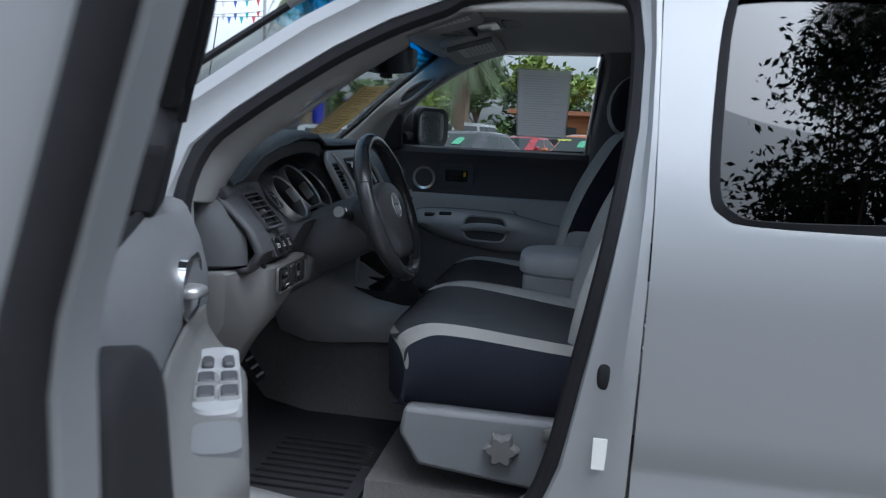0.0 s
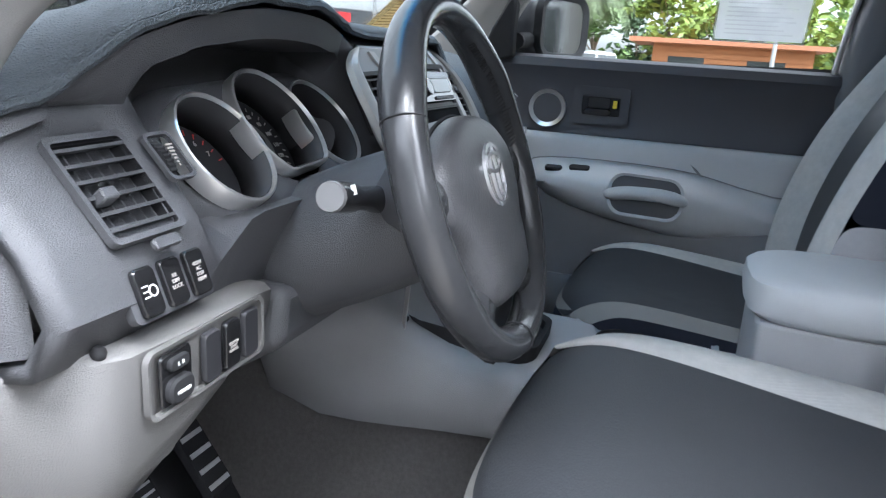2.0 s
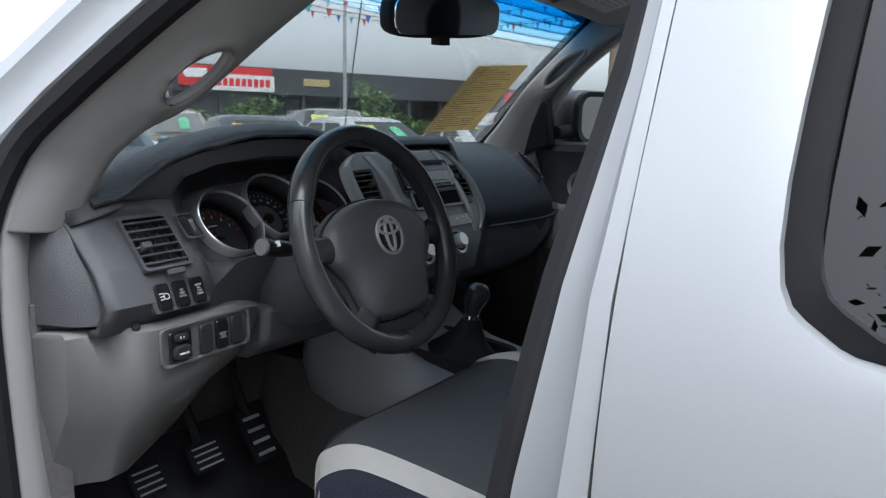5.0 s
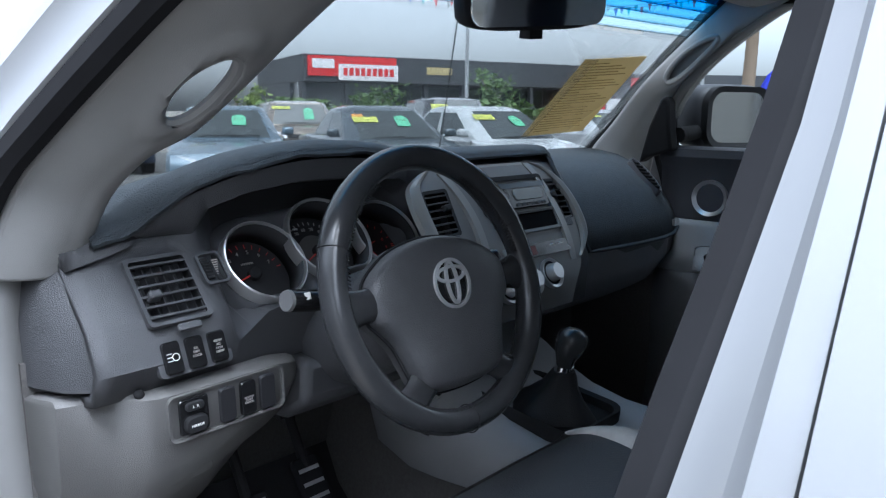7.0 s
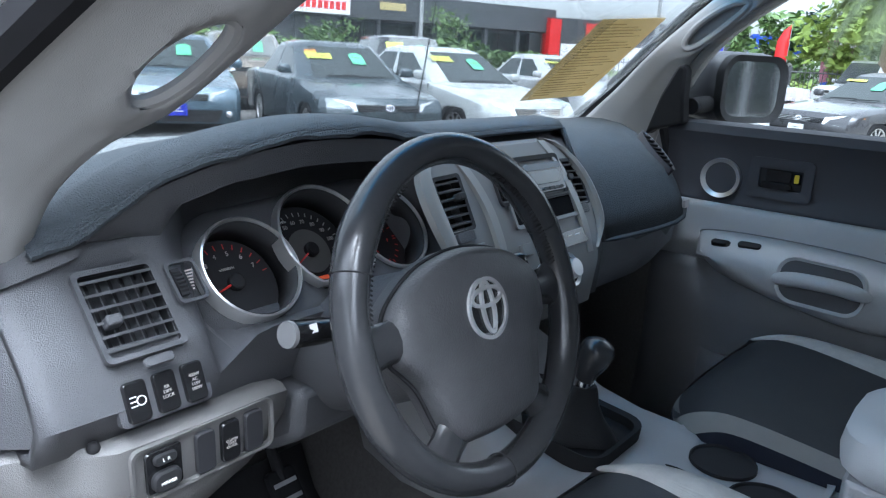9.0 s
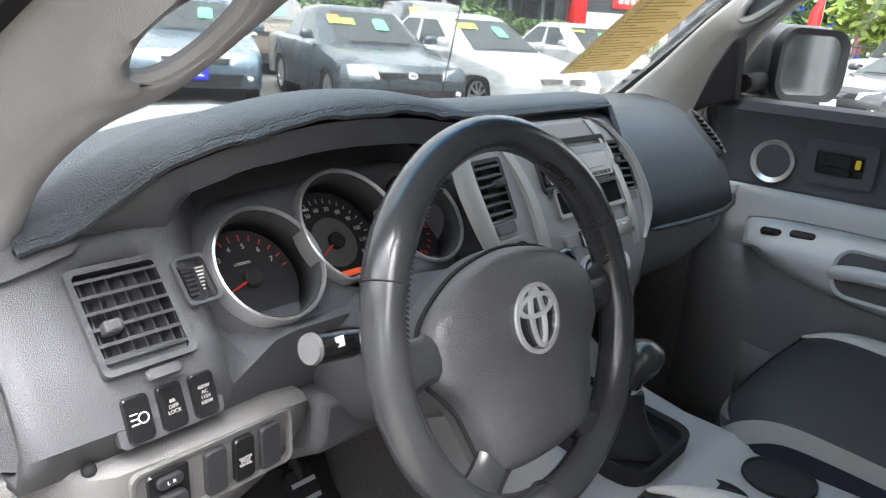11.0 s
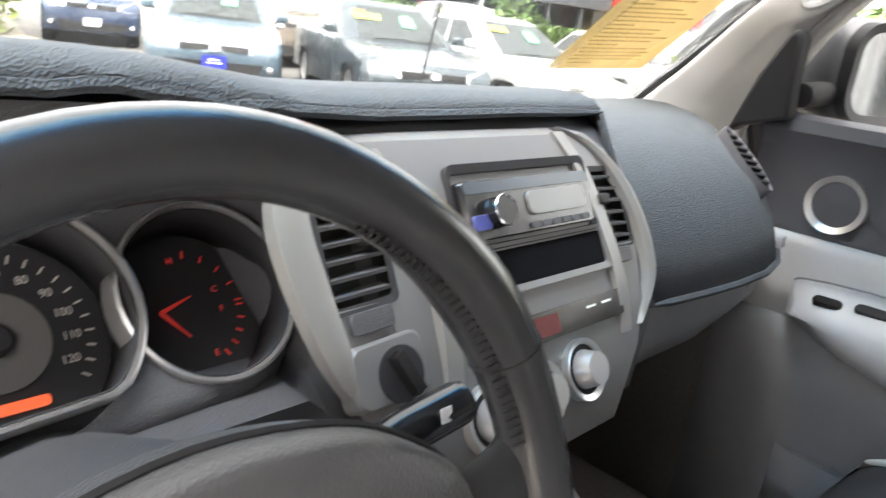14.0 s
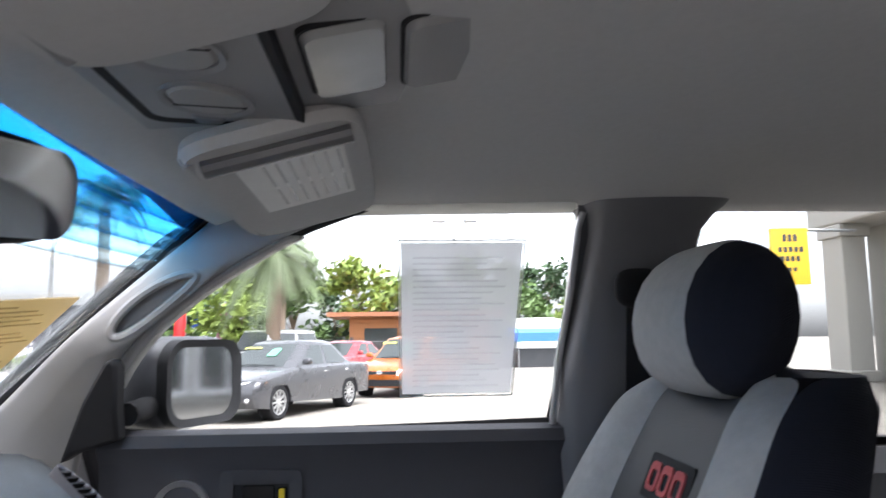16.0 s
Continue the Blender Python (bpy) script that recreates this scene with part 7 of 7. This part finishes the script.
    if sticker:
        left = across if across.x < 0 else -across
        fr0 = (onglass(.5, .80), left, n, left.cross(n))
        if fr0[3].y < 0:
            fr0 = (fr0[0], -left, n, (-left).cross(n))
        fr1 = (on(fr0, -.42, .0, .012), fr0[1], fr0[2], fr0[3])
        for k, words in enumerate(sticker):
            bm = B()
            wd = .40 if len(words) > 3 else .18
            plate(bm, fr1, rrect(wd, .075, .004, 1, 0 if len(words) > 3 else -.10, -.085 * k), 0, .003)
            st = part("sticker", bm, clear_print if len(words) > 3 else amber, ws, "bright yellow windscreen sticker")
            lettering("words", words, .062, face_matrix(fr1, 0 if len(words) > 3 else -.10, -.085 * k, .004), tag_ink, st)
        if price:
            fr2 = (on(fr0, .18, -.16, .012), fr0[1], fr0[2], fr0[3])
            bm = B()
            plate(bm, fr2, [(-.11, -.17), (.11, -.17), (.11, .09), (.05, .15), (-.05, .15), (-.11, .09)], 0, .003)
            st = part("price_tag", bm, tag_green, ws, "green sale tag")
            lettering("words", "SALE", .075, face_matrix(fr2, 0, .02, .004), tag_ink, st)
    return t


car("slate blue compact sedan parked nose forward on asphalt", (5.75, 10.9), (-.50, -.87), (.09, .135, .175), 4.64, 1.78, 1.46, sticker=("13", "GAS SAVER"), plate_mat=plate_blue)
car("dark grey midsize sedan with yellow windscreen stickers", (7.35, 8.80), (-.40, -.917), (.055, .072, .085), 4.81, 1.82, 1.47, sticker=("12", "LIKE NEW", "GAS SAVER"))
car("white sedan with chrome grille and a green sale tag", (9.05, 7.90), (-.24, -.97), (.40, .415, .42), 4.87, 1.83, 1.48, sticker=("EXTRA CLEAN", "GAS SAVER"), chrome_grille=True, metal=.0)
car("small white hatchback parked beyond the row", (17.5, 14.8), (-.78, -.62), (.5, .5, .5), 4.1, 1.75, 1.55, hatch=True, metal=0, sticker=("GAS SAVER",))
car("brown boxy hatchback parked in the second row", (9.6, 14.4), (-.45, -.89), (.20, .165, .135), 4.1, 1.79, 1.61, boxy=True, sticker=("GAS SAVER",))
car("dark blue crossover parked in the second row", (6.2, 17.0), (-.35, -.94), (.03, .05, .10), 4.1, 1.79, 1.56, hatch=True, plate_mat=plate_white)
car("black sport utility vehicle with a pale roof", (12.6, 12.2), (-.55, -.84), (.03, .03, .035), 4.5, 1.83, 1.72, boxy=True, sticker=("LIKE NEW", "GAS SAVER"))
car("grey sedan with alloy wheels on the open lot", (15.35, 2.2), (-.914, .406), (.06, .06, .066), 4.86, 1.85, 1.47, plate_mat=plate_white, sticker=("GAS SAVER",), chrome_grille=True)
car("orange hatchback parked behind a grey sedan", (20.4, -.55), (-.93, .36), (.42, .11, .015), 4.37, 1.77, 1.55, hatch=True, metal=.1, sticker=("GAS SAVER",))
car("white sedan with a twin dark grille", (13.4, 4.9), (-.92, -.39), (.40, .41, .42), 4.53, 1.8, 1.43, metal=0)
car("silver sedan parked by the fence", (20.2, 6.8), (-.93, .36), (.45, .46, .48), 4.8, 1.83, 1.46)
car("white sedan parked by the hedge", (14.4, 9.0), (-.35, -.94), (.40, .41, .42), 4.7, 1.8, 1.47, metal=0, sticker=("GAS SAVER",))
car("dark red sedan parked near the hut", (25.5, 1.6), (-.9, .43), (.35, .02, .03), 4.6, 1.8, 1.45, metal=.1)
car("white pickup-height van parked far back", (28.0, 4.5), (-.9, .43), (.5, .5, .5), 4.8, 1.9, 1.9, boxy=True, metal=0)
car("black sedan parked behind the camera's side of the lot", (-9.5, -6.5), (.95, .3), (.03, .03, .035), 4.8, 1.83, 1.46)

# ---- planting ----
hedge([(2.6, 14.5), (4.2, 17.5), (5.2, 24)], 1.25, .8, leaf_mats[1], 3, 2600, .11, "bright yellow-green hedge beside the drive")
hedge([(14, 22), (18.5, 19.5), (24, 15.5)], 1.9, 1.0, leaf_mats[0], 5, 3200, .16, "dense green hedge behind the parked cars")
hedge([(25, 13), (29, 10), (33, 3)], 1.3, .6, leaf_mats[1], 6, 2000, .14, "green hedge along the dark fence")
for k, (x, y, h, r) in enumerate(((17.5, 20.5, 2.8, 1.1), (13.4, 23, 2.6, 1.0), (21.5, 18.0, 3.0, 1.2))):
    broad_tree(x, y, h, r, leaf_mats[k % 2], 20 + k, "small green shrub tree in the hedge", 900, .10, .05)
palm(27.0, 4.3, 4.6, 1, 2.7)
palm(33.0, 12.8, 8.2, 2)
palm(44.0, 6.6, 6.0, 4, 2.4)
for k in range(13):
    q = k / 12
    broad_tree(56 + 6 * math.sin(k * 2.1), 16 - 34 * q, 5.2 + 2.2 * abs(math.sin(k * 1.7)), 3.2, leaf_mats[(k * 2) % 3], 40 + k, "distant leafy tree behind the lot", 1100, .34, .1)
for k, (x, y, h) in enumerate(((-13, -7.5, 6.5), (-15, -3, 7.5), (-14, 2.5, 6.0), (-16, -12, 7), (-18, 7, 7.5))):
    broad_tree(x, y, h, 2.6, leaf_mats[2], 70 + k, "dark leafy tree across the lot", 1500, .2, .15)
palm(-6.6, -5.6, 12.0, 9, 2.6)
broad_tree(-11.5, -6.8, 10.0, 3.2, leaf_mats[2], 43, "broad dark leafy tree across the lot", 7000, .10)
broad_tree(-8.2, -3.4, 11.2, 3.2, leaf_mats[2], 41, "tall dark leafy tree beside the lot", 15000, .07)

# ---- buildings ----
wall_dark = material("charcoal_cladding", (.045, .047, .052), .6, vary=.1, scale=2)
wall_white = material("cream_render", (.33, .318, .29), .9, vary=.06, scale=3, bump=.3, bump_scale=60)
red_sign = material("red_sign", (.55, .02, .02), .4)
wall_orange = material("orange_brown_boards", (.36, .15, .06), .8, vary=.15, scale=6)
blue_wall = material("blue_render", (.02, .07, .42), .6)
yellow_sign = material("yellow_sign", (.75, .48, .03), .5)


def oriented(o, d):
    """A frame on the ground: along d, up, and out of the face."""
    d = V((d[0], d[1], 0)).normalized()
    return (V((o[0], o[1], 0)), d, V((0, 0, 1)), d.cross(V((0, 0, 1))))


dl = thing("showroom", "long charcoal showroom with a red sign and glass front", "showroom")
fr = oriented((29.0, 41.0), (22.5, -8.0))
bm = B()
plate(bm, fr, [(0, 3.3), (24.5, 3.3), (24.5, 5.1), (0, 5.1)], -12, .8)
part("fascia", bm, wall_dark, dl, bevel=.05)
bm = B()
plate(bm, fr, [(0, 0), (24.5, 0), (24.5, 3.3), (0, 3.3)], -12, -2.5)
part("wall", bm, wall_dark, dl)
for k in range(8):
    bm = B()
    plate(bm, fr, [(.3 + 3.0 * k, .3), (3.1 + 3.0 * k, .3), (3.1 + 3.0 * k, 3.1), (.3 + 3.0 * k, 3.1)], -2.48, -2.4)
    part("window", bm, car_glass, dl, "dark showroom glass")
    bm = B()
    plate(bm, fr, [(3.0 * k, 0), (3.0 * k + .28, 0), (3.0 * k + .28, 3.3), (3.0 * k, 3.3)], .1, .5)
    part("column", bm, wall_dark, dl)
bm = B()
plate(bm, fr, [(-.2, 0), (24.6, 0), (24.6, .9), (-.2, .9)], 2.0, 2.2)
part("low_wall", bm, wall_white, dl)
bm = B()
plate(bm, fr, [(23.6, 0), (24.7, 0), (24.7, 4.4), (23.6, 4.4)], .82, 1.3)
part("red_pier", bm, red_sign, dl, "bright red entrance pier")
bm = B()
plate(bm, fr, [(.3, 3.7), (6.6, 3.7), (6.6, 5.0), (.3, 5.0)], .82, .95)
sg = part("sign_board", bm, red_sign, dl, "red and white sign board")
bm = B()
plate(bm, fr, [(2.4, 3.45), (6.7, 3.45), (6.7, 4.5), (2.4, 4.5)], .96, 1.02)
plate(bm, fr, [(.6, 4.2), (2.1, 4.2), (2.1, 4.8), (.6, 4.8)], .96, 1.0)
part("sign_panel", bm, plate_white, sg)
bm = B()
for k in range(9):
    plate(bm, fr, [(2.7 + .42 * k, 3.75), (3.0 + .42 * k, 3.75), (3.02 + .42 * k, 4.25), (2.72 + .42 * k, 4.25)], 1.03, 1.05)
part("sign_block", bm, red_sign, sg)
bm = B()
plate(bm, fr, [(9, 4.0), (11, 4.0), (11, 4.5), (9, 4.5)], .82, .86)
part("small_sign", bm, material("gilt", (.4, .33, .15), .5), dl)
ws2 = thing("glass_wing", "grey glazed wing at the end of the showroom", "showroom wing")
fr = oriented((29.0, 41.0), (6.0, 12.0))
bm = B()
plate(bm, fr, [(0, 0), (13, 0), (13, 4.9), (0, 4.9)], .0, 6)
part("wall", bm, wall_dark, ws2)
for k in range(6):
    bm = B()
    plate(bm, fr, [(.5 + 2.1 * k, .3), (2.3 + 2.1 * k, .3), (2.3 + 2.1 * k, 4.2), (.5 + 2.1 * k, 4.2)], -.06, -.01)
    part("window", bm, lamp_clear, ws2)
far = thing("service_shop", "low charcoal workshop with a red sign", "workshop")
fr = oriented((52.5, 33.5), (14.0, -13.0))
bm = B()
plate(bm, fr, [(0, 0), (17, 0), (17, 4.6), (0, 4.6)], -9, 0)
part("wall", bm, wall_dark, far)
bm = B()
plate(bm, fr, [(3.5, 3.0), (7.6, 3.0), (7.6, 4.3), (3.5, 4.3)], .02, .12)
sg = part("sign_board", bm, red_sign, far, "red sign board")
bm = B()
for k in range(5):
    plate(bm, fr, [(4.0 + .5 * k, 3.4), (4.35 + .5 * k, 3.4), (4.35 + .5 * k, 3.9), (4.0 + .5 * k, 3.9)], .125, .14)
part("sign_block", bm, plate_white, sg)
bm = B()
plate(bm, fr, [(1.5, .0), (8.5, .0), (8.5, 2.6), (1.5, 2.6)], .02, .06)
part("roller_door", bm, plate_white, far, "white roller door")
bm = B()
plate(bm, fr, [(-.2, 0), (.7, 0), (.7, 4.3), (-.2, 4.3)], .02, .5)
part("red_pier", bm, red_sign, far)
hut = thing("hut", "orange-brown boarded hut with a flat overhanging roof", "hut")
bm = B()
box(bm, (45, -6.0, 0), (50, 2.6, 2.9))
part("wall", bm, wall_orange, hut)
bm = B()
box(bm, (43.8, -6.8, 2.9), (51, 3.9, 3.15))
part("roof", bm, material("hut_roof", (.30, .12, .06), .7), hut, "flat overhanging roof")
for y in (-4.6, -.3):
    bm = B()
    box(bm, (44.93, y, .9), (44.99, y + 2.0, 2.2))
    part("window", bm, car_glass, hut)
for k in range(9):
    bm = B()
    box(bm, (44.94, -6.0, .3 * k + .1), (44.985, 2.6, .3 * k + .36))
    part("board", bm, wall_orange, hut)
blu = thing("blue_shop", "bright blue shop with a white roller door", "shop")
fr = oriented((56.5, 18.2), (1.6, -4.4))
bm = B()
plate(bm, fr, [(0, 0), (5.6, 0), (5.6, 3.9), (0, 3.9)], -6, 0)
part("wall", bm, blue_wall, blu)
bm = B()
plate(bm, fr, [(2.6, 0), (5.0, 0), (5.0, 2.6), (2.6, 2.6)], .02, .08)
part("roller_door", bm, plate_white, blu)
bm = B()
plate(bm, fr, [(.4, 2.2), (2.2, 2.2), (2.2, 3.1), (.4, 3.1)], .02, .08)
sg = part("sign_board", bm, plate_blue, blu)
bm = B()
for k in range(2):
    plate(bm, fr, [(.55, 2.4 + .35 * k), (2.0, 2.4 + .35 * k), (2.0, 2.6 + .35 * k), (.55, 2.6 + .35 * k)], .085, .1)
part("sign_block", bm, plate_white, sg)
for k, (x, y, mt) in enumerate(((52.0, 14.3, red_sign), (50.5, 18.0, plate_blue), (53.0, 11.6, material("pink_flag", (.6, .25, .35), .7)))):
    fl = thing("feather_flag", "tall feather flag on a thin pole", "flag", "feather flags", at=(x, y, 0))
    bm = B()
    tube(bm, [(0, 0, 0), (0, 0, 4.4)], .03, 6)
    part("pole", bm, galv, fl)
    bm = B()
    loft(bm, [[V((0, .02, z)), V((.02, w, z - .1))] for z, w in ((.9, .75), (2.0, .85), (3.4, .8), (4.1, .45), (4.4, .1))], closed=False)
    part("cloth", bm, mt, fl, solid=.01)
tent = thing("market_stall", "blue canopy stall with a dark counter", "stall")
bm = B()
box(bm, (37, -9.2, .0), (39, -6.4, .95))
part("counter", bm, wall_dark, tent)
bm = B()
loft(bm, [[V((x, y, z)) for x, z in ((36.6, 1.3), (36.6, 1.75), (39.2, 2.0), (39.2, 1.4))] for y in (-9.4, -6.2)])
part("canopy", bm, material("blue_canvas", (.05, .18, .55), .7), tent)
bm = B()
for y in (-9.2, -6.4):
    tube(bm, [(36.8, y, 0), (36.8, y, 1.4)], .03, 6)
part("stall_post", bm, galv, tent)
shed = thing("white_shed", "white vaulted shed roof beyond the stall", "shed")
bm = B()
loft(bm, [[V((50 + x, y, z)) for x, z in ((0, 0), (0, 2.1), (1.2, 2.8), (4, 3.0), (6, 2.1), (6, 0))] for y in (-17, -8.5)])
part("wall", bm, plate_white, shed)

# cream building with square columns on the far side of the lot
hall = thing("cream_building", "cream rendered building with square columns and tall windows", "building")
bm = B()
box(bm, (-30, -24, 0), (22.5, -15.6, 6.6))
part("wall", bm, wall_white, hall)
bm = B()
box(bm, (-30, -15.7, 4.9), (23.2, -14.0, 6.8))
part("canopy", bm, wall_white, hall, bevel=.08)
for k in range(9):
    x = 21.5 - 5.6 * k
    bm = B()
    box(bm, (x, -14.9, 0), (x + 1.1, -14.1, 4.9))
    box(bm, (x - .1, -15.0, 0), (x + 1.2, -14.0, .35))
    box(bm, (x - .1, -15.0, 4.5), (x + 1.2, -14.0, 4.9))
    part("column", bm, wall_white, hall, bevel=.04)
    for j in range(2):
        x0 = x - 3.9 + 1.9 * j
        bm = B()
        box(bm, (x0, -15.62, .25), (x0 + 1.6, -15.54, 3.9))
        wn = part("window", bm, car_glass, hall, "dark tall window")
        bm = B()
        for a0, a1, z0, z1 in ((x0 - .06, x0 + .04, .2, 4.0), (x0 + 1.56, x0 + 1.66, .2, 4.0), (x0, x0 + 1.6, 3.86, 4.0), (x0, x0 + 1.6, .2, .32), (x0, x0 + 1.6, 2.7, 2.8), (x0 + .76, x0 + .84, .2, 2.8)):
            box(bm, (a0, -15.56, z0), (a1, -15.48, z1))
        part("window_frame", bm, plate_white, wn)
ys = thing("projecting_sign", "yellow projecting sign with dark letter shapes", "sign")
bm = B()
sfr = oriented((20.75, -11.5), (-.0, -1.0))
sfr = frame_at((20.8, -12.0, 3.9), (-.06, -1, 0), (0, 0, 1))
plate(bm, sfr, [(-.55, -.95), (.55, -.95), (.55, .75), (-.55, .75)], -.1, .1)
part("board", bm, yellow_sign, ys)
bm = B()
for b, w, h in ((.45, .5, .22), (.10, .8, .16), (-.18, .7, .16), (-.5, .6, .12)):
    n = int(w / .16)
    for k in range(n):
        for c0, c1 in ((.1, .112), (-.112, -.1)):
            plate(bm, sfr, rrect(.11, h, .02, 1, -w / 2 + .16 * k + .08, b), c0, c1)
part("letter_block", bm, wall_dark, ys)
bm = B()
tube(bm, [(20.8, -12.5, 4.6), (20.9, -14.2, 4.6)], .05, 8)
part("bracket", bm, galv, ys)

# fence of dark pickets
fence = thing("fence", "dark metal picket fence behind the parked cars", "fence")
fence_mat = material("dark_fence_paint", (.05, .05, .055), .6)
a, b = V((22.5, 12.5, 0)), V((33, -2.0, 0))
for k in range(9):
    p = a.lerp(b, k / 8)
    bm = B()
    box(bm, (p.x - .05, p.y - .05, 0), (p.x + .05, p.y + .05, 1.6))
    part("post", bm, fence_mat, fence)
for z in (.25, 1.4):
    bm = B()
    tube(bm, [a + V((0, 0, z)), b + V((0, 0, z))], .03, 6)
    part("rail", bm, fence_mat, fence)
pick = None
for k in range(120):
    p = a.lerp(b, (k + .5) / 120)
    if pick is None:
        bm = B()
        box(bm, (-.012, -.012, .1), (.012, .012, 1.55))
        pick = part("picket", bm, fence_mat, fence, smooth=False)
        pick.location = p
    else:
        o = new("picket", pick.data)
        o.parent = fence
        o.location = p

# lamp posts and bunting
for x, y, h in ((36.4, 16.5, 8.6), (30.0, 27.0, 8.6), (40.0, -3.5, 8.0)):
    lp = thing("lamp_post", "tall grey lamp post with twin heads", "lamp post", "lamp posts", at=(x, y, 0))
    bm = B()
    tube(bm, [(0, 0, 0), (0, 0, h)], [.12, .08], 10)
    part("pole", bm, galv, lp)
    for s in (-1, 1):
        bm = B()
        box(bm, (-.25, s * .9 - .35, h - .05), (.25, s * .9 + .35, h + .2))
        tube(bm, [(0, 0, h), (0, s * .9, h + .05)], .05, 6)
        part("lamp_head", bm, galv, lp, bevel=.03)
flag_mats = [material("pennant_teal", (.03, .35, .38), .6), material("pennant_red", (.5, .05, .06), .6), material("pennant_white", (.6, .6, .62), .6), material("pennant_blue", (.05, .12, .4), .6)]
for si, (p0, p1, sag) in enumerate((((12, 24, 7.8), (36.4, 16.5, 8.0), 1.5), ((8, 22, 7.6), (36.4, 16.5, 7.4), 1.8), ((22, 26, 7.0), (33.5, 13, 6.9), 1.0))):
    p0, p1 = V(p0), V(p1)
    bt = thing("bunting", "string of small coloured pennants over the lot", "bunting", "bunting strings")
    line = [p0.lerp(p1, k / 30) - V((0, 0, 4 * sag * (k / 30) * (1 - k / 30))) for k in range(31)]
    bm = B()
    tube(bm, line, .012, 4)
    part("string", bm, fence_mat, bt)
    for k in range(30):
        bm = B()
        p, q = line[k].lerp(line[k + 1], .25), line[k].lerp(line[k + 1], .55)
        lo = line[k].lerp(line[k + 1], .4) - V((0, 0, .34))
        loft(bm, [[p + e, q + e, lo + e] for e in (V((0, 0, 0)), V((0, .01, 0)))])
        part("pennant", bm, flag_mats[k % 4], bt, smooth=False)
